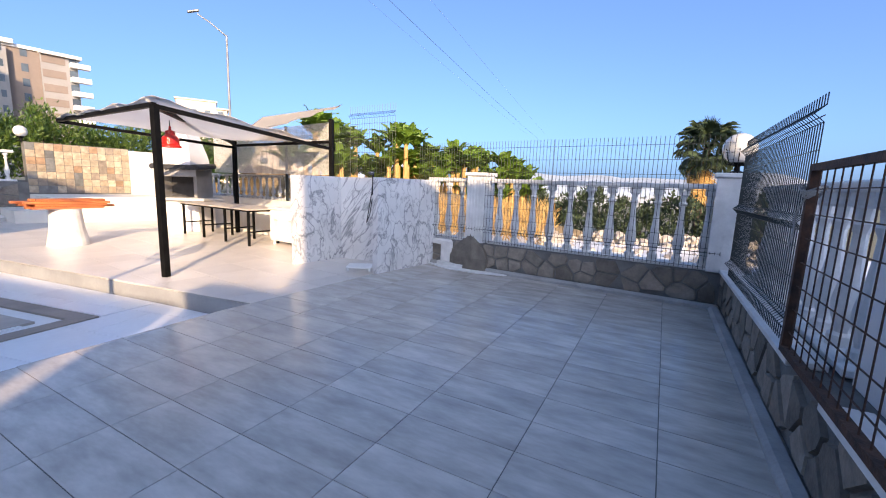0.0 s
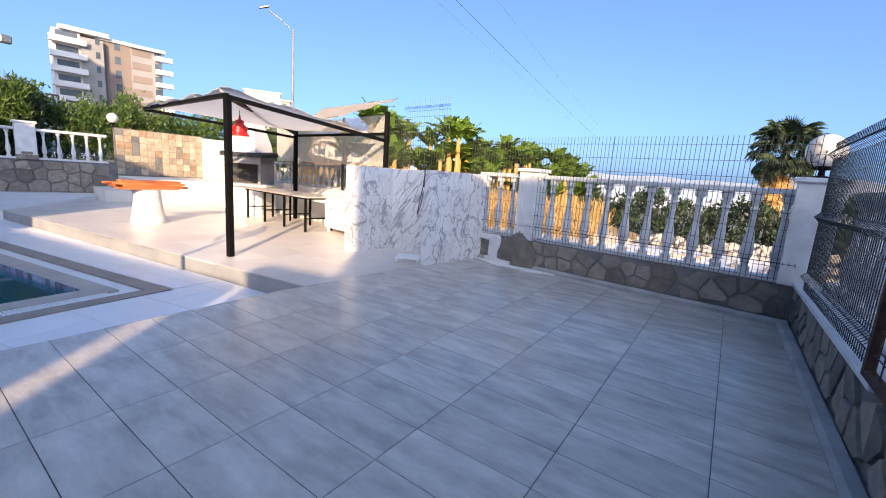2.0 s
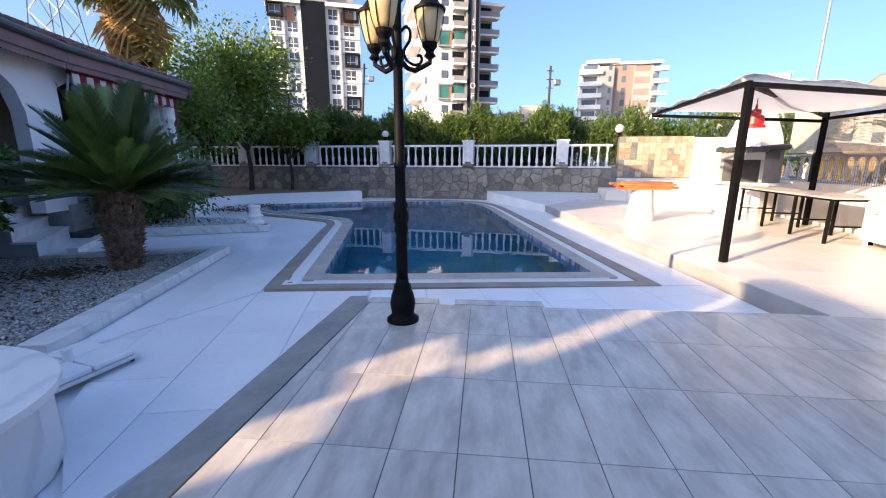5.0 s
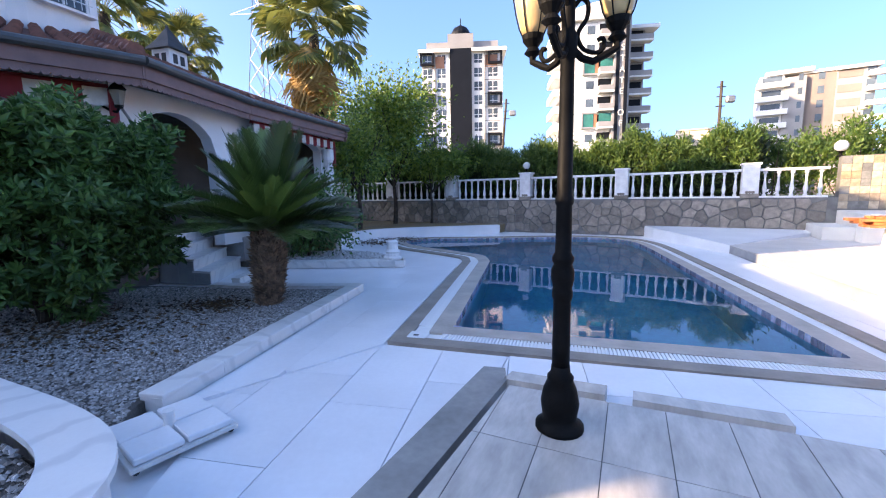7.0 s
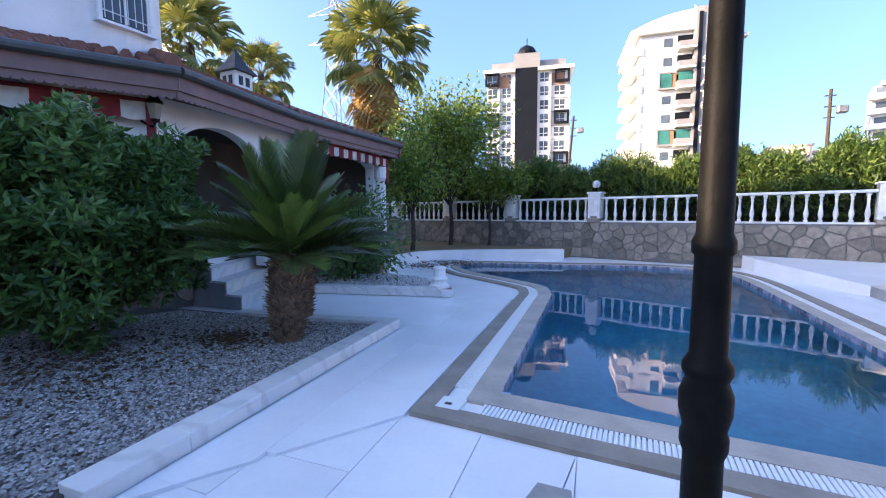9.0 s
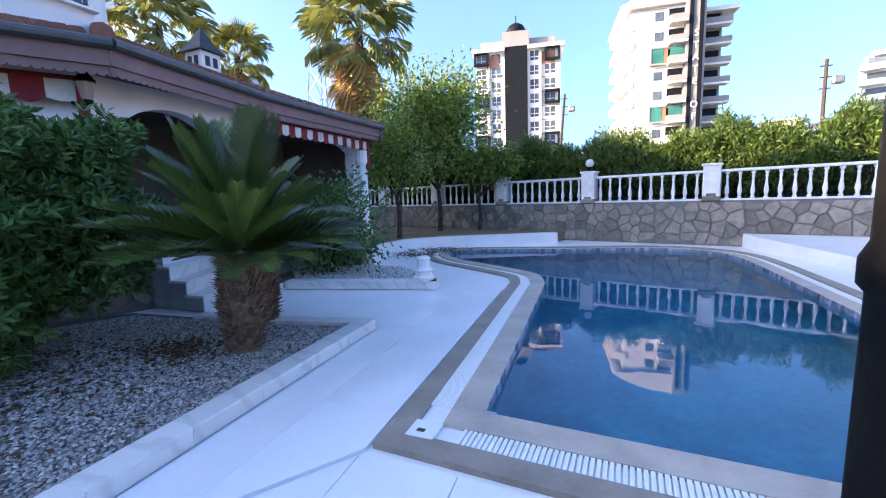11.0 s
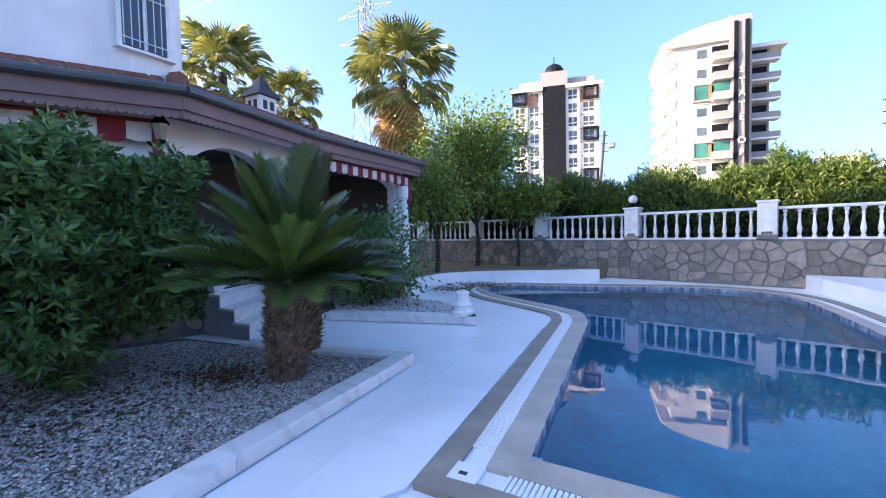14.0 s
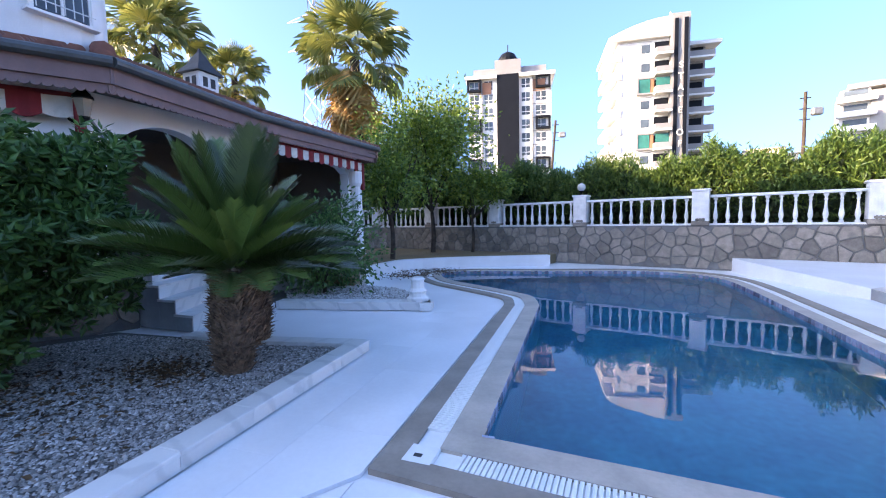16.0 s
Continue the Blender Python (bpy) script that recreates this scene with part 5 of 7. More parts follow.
# ---- table, cabinet, board stand ----
table = thing("long_table", "long pale-topped table on black steel legs", "table", at=pose(7.62, 7.72, 0.068, 0, 0, 74))
part("tabletop", boxes(((-1.55, -0.42, 0.76), (1.5, 0.42, 0.79)), bevel=0.006), "tabletop", table)
part("top_frame", boxes(((-1.5, -0.38, 0.725), (1.45, 0.38, 0.76))), "black", table)
for x in (-1.42, -0.5, 0.45, 1.38):
    for y in (-0.34, 0.34):
        part("leg", boxes(((x - 0.022, y - 0.022, 0), (x + 0.022, y + 0.022, 0.73))), "black", table)
for x in (-1.42, -0.5, 0.45, 1.38):
    part("stretcher", boxes(((x - 0.012, -0.32, 0.28), (x + 0.012, 0.32, 0.31))), "black", table)
cab = thing("white_cabinet", "white two-door low cabinet on short legs", "cabinet", at=pose(7.45, 5.72, 0.068, 0, 0, 73))
part("body", boxes(((-0.5, -0.26, 0.1), (0.5, 0.26, 0.78)), bevel=0.008), "plaster", cab)
part("cabinet_top", boxes(((-0.53, -0.29, 0.78), (0.53, 0.29, 0.81)), bevel=0.006), "deck", cab)
for x in (-0.25, 0.25):
    d = part("door", boxes(((x - 0.235, 0.261, 0.13), (x + 0.235, 0.28, 0.75)), bevel=0.004), "white_paint", cab)
    part("handle", boxes(((x - 0.04, 0.281, 0.55), (x + 0.04, 0.295, 0.565))), "metal", d)
for x in (-0.45, 0.45):
    for y in (-0.2, 0.2):
        part("leg", boxes(((x - 0.02, y - 0.02, 0), (x + 0.02, y + 0.02, 0.1))), "plaster", cab)
drum = thing("pedestal_stand", "white tapered concrete pedestal", "stand", at=pose(5.35, 9.40, 0.068))
part("pedestal", lathe(bmesh.new(), [(0.33, 0), (0.33, 0.02), (0.27, 0.35), (0.24, 0.70), (0.25, 0.72)], 24), "white_paint", drum)
stack = thing("board_stack", "loose stack of orange wooden boards on the white pedestal", "boards", at=pose(5.35, 9.40, 0.79))
rng = random.Random(4)
for k in range(11):
    lvl, pos = divmod(k, 3)
    l = rng.uniform(0.5, 0.66) - 0.1 * (lvl == 3)
    o = part("board", boxes(((-l, -0.075, 0), (l, 0.075, 0.045)), bevel=0.005), "orange", stack)
    o.matrix_basis = pose(rng.uniform(-0.05, 0.08) + 0.22 * (k == 2), (pos - 1) * 0.17, lvl * 0.047, 0, 0, -12 + rng.uniform(-5, 5))

# ---- mosaic wall and white bench ----
mosaic = thing("wall_mosaic", "wall clad in square multicoloured slate tiles", "wall", kind="structure", at=FAR)
part("wall_core", boxes(((5.3, 0.0, -0.1), (7.65, 0.3, 2.25))), "mortar", mosaic)
part("white_wall", boxes(((7.65, -0.02, -0.1), (9.0, 0.3, 2.2)), bevel=0.01), "cream", mosaic, "plain white rendered wall")
bench = thing("white_bench", "low white rendered bench along the mosaic wall", "bench", kind="structure", at=FAR)
part("seat_block", boxes(((5.3, -1.9, -0.1), (7.9, 0.0, 0.84)), ((4.7, -1.5, -0.1), (5.3, 0.0, 0.5)), bevel=0.01), "cream", bench)


# ---- fences ----
def mesh_fence(name, m, length, z0, z1, bends, pitch=0.055, label="dark green welded wire fence panel with folded ridges"):
    f = thing(name, label, "fence", "wire fence panels", at=m)
    prof = [z0]
    for b in bends:
        prof += [b - 0.05, b, b + 0.05]
    prof = sorted(set(prof + [z1]))
    depth = lambda z: 0.05 if any(abs(z - b) < 0.01 for b in bends) else 0.0
    n = int(length / pitch)
    first = part("wire", tube(bmesh.new(), [(0, -depth(z), z) for z in prof], 0.0036, 4), "wire", f)
    for k in range(1, n + 1):
        share("wire", first.data, f, pose(k * length / n, 0, 0))
    cross = part("cross_wire", tube(bmesh.new(), [(0, 0, 0), (length, 0, 0)], 0.0036, 4), "wire", f)
    cross.matrix_basis = pose(0, 0, z0 + 0.03)
    z = z0 + 0.23
    while z < z1:
        share("cross_wire", cross.data, f, pose(0, 0, z))
        z += 0.2
    for b in bends:
        for dz in (-0.05, 0, 0.05):
            share("cross_wire", cross.data, f, pose(0, -depth(b + dz), b + dz))
    return f


mesh_fence("wire_fence", east(5.0, -0.03), 2.62, 0.52, 2.26, (0.75,))
mesh_fence("wire_fence", east(2.37, -0.03), 2.3, 0.52, 2.26, (0.75,))
mesh_fence("wire_fence", south(0.5, -0.02), 2.55, 0.56, 2.12, (0.70, 1.35, 2.0), 0.05)
mesh_fence("wire_fence", east(7.05, 0.1), 1.3, 0.5, 3.1, (2.9,), 0.07)
for k in range(4):
    mesh_fence("wire_fence", east(9.3 + 2.5 * k, 0.05), 2.5, 0.9, 2.7, (1.5, 2.5), 0.06)
fp = thing("fence_posts", "dark green steel fence posts", "fence", at=Matrix.Identity(4))
for s in (9.3, 11.8, 14.3):
    q = east(s, 0.05).translation
    part("post", boxes(((q.x - 0.025, q.y - 0.025, 0.3), (q.x + 0.025, q.y + 0.025, 2.8))), "wire", fp)

gate = thing("metal_gate", "rusty steel frame gate with welded wire mesh leaning on the wall", "gate", at=south(3.12, -0.04))
part("gate_frame", boxes(((0, -0.025, 0.552), (0.045, 0.025, 1.70)), ((0, -0.025, 1.66), (3.0, 0.025, 1.70)), ((0, -0.025, 0.552), (3.0, 0.025, 0.592))), "rust", gate)
upright = part("wire", tube(bmesh.new(), [(0, 0, 0.54), (0, 0, 1.68)], 0.004, 4), "rust", gate)
upright.matrix_basis = pose(0.11, 0, 0)
for k in range(2, 27):
    share("wire", upright.data, gate, pose(0.11 * k, 0, 0))
level = part("cross_wire", tube(bmesh.new(), [(0.02, 0, 0), (3.0, 0, 0)], 0.004, 4), "rust", gate)
level.matrix_basis = pose(0, 0, 0.685)
for k in range(2, 8):
    share("cross_wire", level.data, gate, pose(0, 0, 0.54 + 0.145 * k))
bm = bmesh.new()
for k in range(5):
    r = 0.04 + 0.006 * k
    tube(bm, [(0.02 + r * math.cos(a), r * math.sin(a), 1.52 + 0.01 * k + 0.02 * math.sin(a * 2)) for a in [s * math.pi / 5 for s in range(11)]], 0.005, 4)
tube(bm, [(0.03, -0.03, 1.5), (-0.02, -0.05, 1.4), (-0.05, -0.04, 1.3), (-0.06, -0.05, 1.2)], 0.006, 5)
part("tie_wire", bm, "concrete", gate, "knotted wire tie")

on_terrace += [terrace, wall_e, wall_s, shower, hose, tray, gate, fp] + [o for o in scene.objects if o.parent is None and (o.name.startswith("wire_fence") or o.get("terrace"))]
on_platform += [pergola, pendant, bbq, table, cab, drum, stack]


# ---- plants ----
def limbs(bm, base, tips, r, seed):
    rng = random.Random(seed)
    base = Vector(base)
    for t in tips:
        t = Vector(t)
        mid = base.lerp(t, 0.5) + Vector((rng.uniform(-0.15, 0.15), rng.uniform(-0.15, 0.15), rng.uniform(0, 0.15)))
        tube(bm, smooth_line([tuple(base), tuple(mid), tuple(t)], 4, False), r, 6, r * 0.25)
    return bm


def leafy_tree(name, label, at, fork, centre, radii, n, leaf, width, material, seed, trunk_r=0.07, clumps=60, clump=0.2):
    """A trunk with limbs and a crown of leaves in clumps, places in metres from its foot."""
    np.random.seed(seed)
    rng = random.Random(seed)
    t = thing(name, label, "tree" if "tree" in name else "shrub", at=at)
    bm = tube(bmesh.new(), smooth_line([(0, 0, -0.15), (0.04, 0.02, fork * 0.5), (0, 0, fork)], 4, False), trunk_r * 1.25, 9, trunk_r * 0.8)
    part("trunk", bm, "bark", t)
    tips = []
    for k in range(9):
        a = k * 2.4 + rng.random()
        tips.append((centre[0] + radii[0] * 0.75 * math.cos(a), centre[1] + radii[1] * 0.75 * math.sin(a), centre[2] + radii[2] * rng.uniform(-0.6, 0.75)))
    for k, tip in enumerate(tips):
        part("limb", limbs(bmesh.new(), (0, 0, fork), [tip], trunk_r * 0.55, seed + k), "bark", t)
    p, d = ball_points(n, centre, radii, 0.35, clumps, clump)
    d = d + np.random.normal(size=d.shape) * 0.7
    d[:, 2] -= 0.15
    leaf_cloud("crown", p, d, leaf, width, material, t)
    return t
leafy_tree("shrub", "dark shrub behind the cycad over the pebbles", pose(-5.6, 9.55, 0.07), 0.2, (0, 0, 0.95), (1.15, 0.95, 0.95), 7000, 0.10, 0.025, "shrub", 12, 0.04, 70, 0.2)
leafy_tree("citrus_tree", "citrus tree with a sunlit yellow-green crown by the far wall", pose(-6.15, 16.9, 0.26), 1.5, (-0.35, -0.3, 3.9), (2.05, 1.7, 1.75), 16000, 0.15, 0.04, "citrus", 13, 0.08, 110, 0.22)
leafy_tree("citrus_tree", "slim citrus tree with drooping dark leaves in the raised bed", pose(-6.5, 14.3, 0.26), 1.3, (-0.2, 0.2, 2.75), (1.35, 1.35, 1.15), 6000, 0.14, 0.036, "citrus", 14, 0.07, 60, 0.2)
leafy_tree("citrus_tree", "low citrus tree hanging over the balustrade", pose(-4.7, 17.2, 0.26), 1.2, (0.3, 0.2, 2.45), (1.25, 0.9, 0.75), 4200, 0.14, 0.036, "citrus", 15, 0.05, 50, 0.2)


def whorl_shrub(label, at, centre, radii, tips, per, leaf, width, material, seed):
    """A dense shrub: shoots that end in whorls of narrow leaves, in lumps with gaps between them."""
    np.random.seed(seed)
    t = thing("shrub", label, "shrub", at=at)
    rng = random.Random(seed)
    for k in range(7):
        a = k * 2.4 + rng.random()
        tip = (centre[0] + radii[0] * 0.7 * math.cos(a), centre[1] + radii[1] * 0.7 * math.sin(a), centre[2] + radii[2] * rng.uniform(-0.2, 0.7))
        part("stem", limbs(bmesh.new(), (rng.uniform(-0.1, 0.1), rng.uniform(-0.1, 0.1), -0.05), [tip], 0.035, seed + k), "bark", t)
    d = np.random.normal(size=(tips, 3))
    d[:, 2] = np.abs(d[:, 2]) * np.where(np.random.rand(tips) < 0.68, 1, -1)
    d /= np.linalg.norm(d, axis=1, keepdims=True)
    lump = 0.10 * np.sin(d[:, 0] * 7 + seed) + 0.10 * np.sin(d[:, 1] * 9 + d[:, 0] * 4) + 0.09 * np.sin(d[:, 2] * 11 + 1) + 0.05 * np.random.normal(size=tips)
    r = 1 + lump - 0.42 * np.random.beta(1.0, 2.2, tips)
    p = np.array(centre) + d * r[:, None] * np.array(radii)
    p = p[p[:, 2] > 0.02]
    d = d[:len(p)] if len(d) == len(p) else (p - np.array(centre)) / np.linalg.norm(p - np.array(centre), axis=1, keepdims=True)
    shoot = d + np.random.normal(size=d.shape) * 0.35 + [0, 0, 0.45]
    shoot /= np.linalg.norm(shoot, axis=1, keepdims=True)
    side = np.cross(shoot, np.random.normal(size=shoot.shape))
    side /= np.linalg.norm(side, axis=1, keepdims=True)
    other = np.cross(shoot, side)
    pos, way = [], []
    for k in range(per):
        a, lift = 2.4 * k, 0.15 + 0.9 * k / per
        pos.append(p - shoot * 0.07 * (1 - k / per))
        way.append(side * math.cos(a) + other * math.sin(a) + shoot * lift)
    leaf_cloud("foliage", np.concatenate(pos), np.concatenate(way), leaf, width, material, t, fold=0.35)["kind"] = "stuff"
    return t


def frond_mesh(length, lift, droop, pairs, seed):
    """A feather leaf in one piece: an arching rib with narrow pointed leaflets in a V on both sides."""
    rng = random.Random(seed)
    bm = bmesh.new()
    pt = lambda u: Vector((length * u * math.cos(lift) * (1 - 0.12 * u), 0, length * (u * math.sin(lift) - droop * u * u)))
    us = [0.02, 0.08] + [0.14 + 0.86 * k / (2 * pairs) for k in range(2 * pairs + 1)]
    rib = []
    for u in us:
        w = 0.011 * (1 - 0.75 * u)
        rib.append([bm.verts.new(pt(u) + Vector((0, y, z))) for y, z in ((-w, 0.0), (w, 0.0), (0, -w))])
    for q, r in zip(rib, rib[1:]):
        for i in range(3):
            bm.faces.new((q[i], r[i], r[(i + 1) % 3], q[(i + 1) % 3]))
    for k in range(2, len(rib) - 1, 2):
        u = us[k]
        d = (pt(min(1, u + 0.02)) - pt(u - 0.02)).normalized()
        l = length * 0.165 * (math.sin(math.pi * min(1, 0.2 + 0.8 * u)) ** 0.55) + 0.025
        for i, s in ((0, -1), (1, 1)):
            way = (d * (0.55 + 0.35 * u) + Vector((0, s, 0.42 + rng.uniform(-0.1, 0.1)))).normalized()
            a, b = rib[k][i], rib[min(k + 2, len(rib) - 1)][i]
            if a == b:
                continue
            m1, m2 = bm.verts.new(a.co + way * l * 0.6), bm.verts.new(b.co + way * l * 0.6 - d * 0.002)
            tip = bm.verts.new((a.co + b.co) / 2 + way * l + d * 0.012 - Vector((0, 0, 0.006)))
            bm.faces.new((a, b, m2, m1))
            bm.faces.new((m1, m2, tip))
    return bm


whorl_shrub("large dense dark green shrub growing in the gravel bed", pose(-5.95, 4.65, 0.05), (0, 0, 1.36), (1.38, 1.35, 1.2), 4300, 10, 0.115, 0.024, "shrub", 11)


def cycad(at, h, r, fronds, length, seed, label):
    rng = random.Random(seed)
    c = thing("cycad", label, "cycad", at=at)
    bm = lathe(bmesh.new(), [(r * 0.72, -0.1), (r * 0.80, 0.1), (r * 1.02, h * 0.4), (r * 1.0, h * 0.75), (r * 0.8, h)], 18)
    part("trunk", bm, "cycad", c)
    n = 900
    girth = lambda z: r * (0.74 + 0.30 * min(1, z / (0.4 * h))) * (1 - 0.15 * max(0, z / h - 0.7))
    bm = bmesh.new()
    for k in range(n):
        a, z = k * 2.39996, h * (k + 0.5) / n
        m = pose(girth(z) * 0.96 * math.cos(a), girth(z) * 0.96 * math.sin(a), z, 0, 0, math.degrees(a)) @ pose(0, 0, 0, 0, -38 + rng.uniform(-30, 30), rng.uniform(-25, 25))
        vs = [bm.verts.new(m @ Vector(q)) for q in ((0, -0.017, -0.010), (0, 0.017, -0.010), (0, 0, 0.016), (rng.uniform(0.06, 0.13), 0, 0.0))]
        for f in ((0, 1, 3), (1, 2, 3), (2, 0, 3)):
            bm.faces.new([vs[i] for i in f])
    o = part("leaf_base", bm, "cycad", c, "rough old leaf bases")
    o["kind"] = "stuff"
    kinds = [frond_mesh(length, radians(l), d, 48, 5 + i) for i, (l, d) in enumerate(((12, 0.14), (30, 0.22), (50, 0.22), (72, 0.10)))]
    kinds = [part("frond", bm, "frond", c) for bm in kinds]
    for i, o in enumerate(kinds):
        o.matrix_basis = pose(0, 0, h, 0, 0, 90 * i)
    young = None
    for k, (turn, rise) in enumerate(((-78, 36), (-58, 50), (-42, 58), (-24, 50), (-4, 34), (-98, 26), (-50, 30), (16, 26))):
        if young is None:
            young = part("young_frond", frond_mesh(length * 0.66, radians(8), 0.05, 40, 61), "young_frond", c, "bright fresh green frond")
            young.matrix_basis = pose(0, 0, h, 0, 0, turn) @ pose(0.03, 0, 0.02, 0, -rise + 8, 0)
        else:
            share("young_frond", young.data, c, pose(0, 0, h, 0, 0, turn) @ pose(0.03, 0, 0.02, 0, -rise + 8, 0) @ Matrix.Scale(rng.uniform(0.8, 1.1), 4))
    for k in range(fronds):
        t = k / fronds
        if abs((k * 137.5 + 42 + 180) % 360 - 180) < 40 and 0.2 < t < 0.8:  # the side with the fresh growth
            continue
        share("frond", kinds[min(3, int(t * 3.6))].data, c, pose(0, 0, h - 0.06 + 0.1 * t, rng.uniform(-8, 8), rng.uniform(-9, 9), k * 137.5) @ Matrix.Scale(rng.uniform(0.85, 1.08), 4))
    return c


cycad(pose(-3.82, 5.78, 0.05, 0, 4, 0), 1.02, 0.175, 96, 1.38, 3, "cycad palm with a shaggy brown trunk and dark feathery fronds")
cycad(pose(-4.32, 6.55, 0.05, 0, -3, 0), 0.95, 0.165, 40, 1.1, 8, "second slimmer cycad trunk with dark fronds behind the first")


def fan_mesh(stem, radius, blades, droop, seed):
    """A fan leaf on a stalk, cut into narrow drooping blades."""
    rng = random.Random(seed)
    bm = bmesh.new()
    tube(bm, [(0, 0, 0), (stem * 0.5, 0, 0.03), (stem, 0, 0)], 0.02, 5, 0.01)
    c = Vector((stem, 0, 0))
    for k in range(blades):
        a = radians(-125 + 250 * (k + 0.5) / blades)
        d = Vector((math.cos(a), math.sin(a), 0))
        s = Vector((-d.y, d.x, 0))
        l = radius * rng.uniform(0.85, 1.1) * (0.75 + 0.25 * math.cos(a))
        w = radius * 0.040
        p = [c, c + d * l * 0.5 + s * w - Vector((0, 0, droop * 0.15)), c + d * l * 0.5 - s * w - Vector((0, 0, droop * 0.15 - 0.03)), c + d * l * 0.85 + s * w * 0.3 - Vector((0, 0, droop * 0.6)), c + d * l * 0.95 - Vector((0, 0, droop * 1.1 + rng.uniform(0, 0.2)))]
        v = [bm.verts.new(q) for q in p]
        bm.faces.new((v[0], v[2], v[1]))
        bm.faces.new((v[1], v[2], v[3]))
        bm.faces.new((v[2], v[4], v[3]))
    return bm


def fan_palm(at, h, size, n, dead, seed, label, r=0.22, leaf="palm"):
    rng = random.Random(seed)
    p = thing("fan_palm", label, "palm tree", at=at)
    part("trunk", tube(bmesh.new(), [(0, 0, -0.3), (0.05, 0, h * 0.4), (0, 0.04, h * 0.8), (0, 0, h)], r * 1.2, 12, r * 0.8), "bark", p)
    live = [part("fan_leaf", fan_mesh(size * 0.55, size * 0.5, 30, size * d, seed + i), leaf, p) for i, d in enumerate((0.1, 0.22))]
    old = [part("dry_fan_leaf", fan_mesh(size * 0.42, size * 0.5, 20, size * 0.5, seed + 7), "palm_dead", p, "hanging straw-brown dead leaf")]
    live[0].matrix_basis = pose(0, 0, h, 0, -60, 20)
    live[1].matrix_basis = pose(0, 0, h, 0, -20, 200)
    old[0].matrix_basis = pose(0, 0, h - 0.2, 0, 70, 90)
    for k in range(n):
        t = (k + 0.5) / n
        share("fan_leaf", live[k % 2].data, p, pose(0, 0, h - 0.25 + 0.3 * t, 0, 48 - 118 * t + rng.uniform(-10, 10), k * 137.5 + rng.uniform(-15, 15)) @ pose(0, 0, 0, rng.uniform(-30, 30)))
    for k in range(dead):
        share("dry_fan_leaf", old[0].data, p, pose(0, 0, h - 0.3 - 1.5 * rng.random(), 0, 58 + rng.uniform(-18, 20), k * 137.5) @ pose(0, 0, 0, rng.uniform(-40, 40)))
    return p


fan_palm(pose(-11.4, 20.4, 0.2), 9.3, 2.75, 30, 34, 21, "tall fan palm with a skirt of dead leaves behind the house", 0.28)
fan_palm(pose(-18.7, 15.9, 0.2), 9.2, 2.45, 30, 24, 22, "tall fan palm beyond the roof")
fan_palm(pose(-20.3, 21.6, 0.2), 9.8, 2.1, 28, 16, 23, "fan palm with a round crown beyond the roof")
fan_palm(pose(24.4, -6.4, -0.6), 4.5, 1.55, 44, 20, 24, "dark fan palm in the field beyond the boundary", leaf="cypress")


def banana(at, h, leaves, seed):
    rng = random.Random(seed)
    b = thing("banana_plant", "banana plant with torn bright green leaves", "banana plant", "banana grove", at=at)
    part("stem", tube(bmesh.new(), [(0, 0, -0.3), (0, 0, h * 0.6)], 0.12, 8, 0.07), "palm_dead", b, "dry brown leaf sheaths")
    for k in range(leaves):
        bm = bmesh.new()
        l, w = rng.uniform(0.8, 1.45), rng.uniform(0.13, 0.20)
        lift = radians(rng.uniform(38, 84))
        prev = None
        for s in range(9):
            u = s / 8
            x, z = l * u * math.cos(lift), l * (u * math.sin(lift) - 0.42 * u * u)
            ww = w * math.sin(math.pi * min(1, 0.08 + u * 0.92)) ** 0.5
            cur = [bm.verts.new((x, -ww, z - 0.08 * ww + rng.uniform(-0.05, 0.02))), bm.verts.new((x, 0, z)), bm.verts.new((x, ww, z - 0.08 * ww + rng.uniform(-0.05, 0.02)))]
            if prev:
                bm.faces.new((prev[0], prev[1], cur[1], cur[0]))
                bm.faces.new((prev[1], prev[2], cur[2], cur[1]))
            prev = cur
        part("leaf", bm, "banana", b).matrix_basis = pose(0, 0, h * 0.55, 0, 0, k * 137.5 + rng.uniform(-20, 20))
    return b


rng = random.Random(77)
for k in range(84):
    u = k / 83
    x, y = 12.4 + 8.0 * u + rng.uniform(-0.6, 0.6), 9.2 - 7.2 * u + rng.uniform(-0.8, 0.8)
    banana(pose(x, y, 0.4 - 0.45 * u) @ Matrix.Scale(1.05, 4), 5.0 - 1.2 * u + rng.uniform(-2.6, 0.3), 21, 100 + k)
for x, y, h in ((10.6, 11.2, 1.9), (11.4, 12.6, 2.0)):
    banana(pose(x, y, 0.3), h, 8, 150 + int(x))


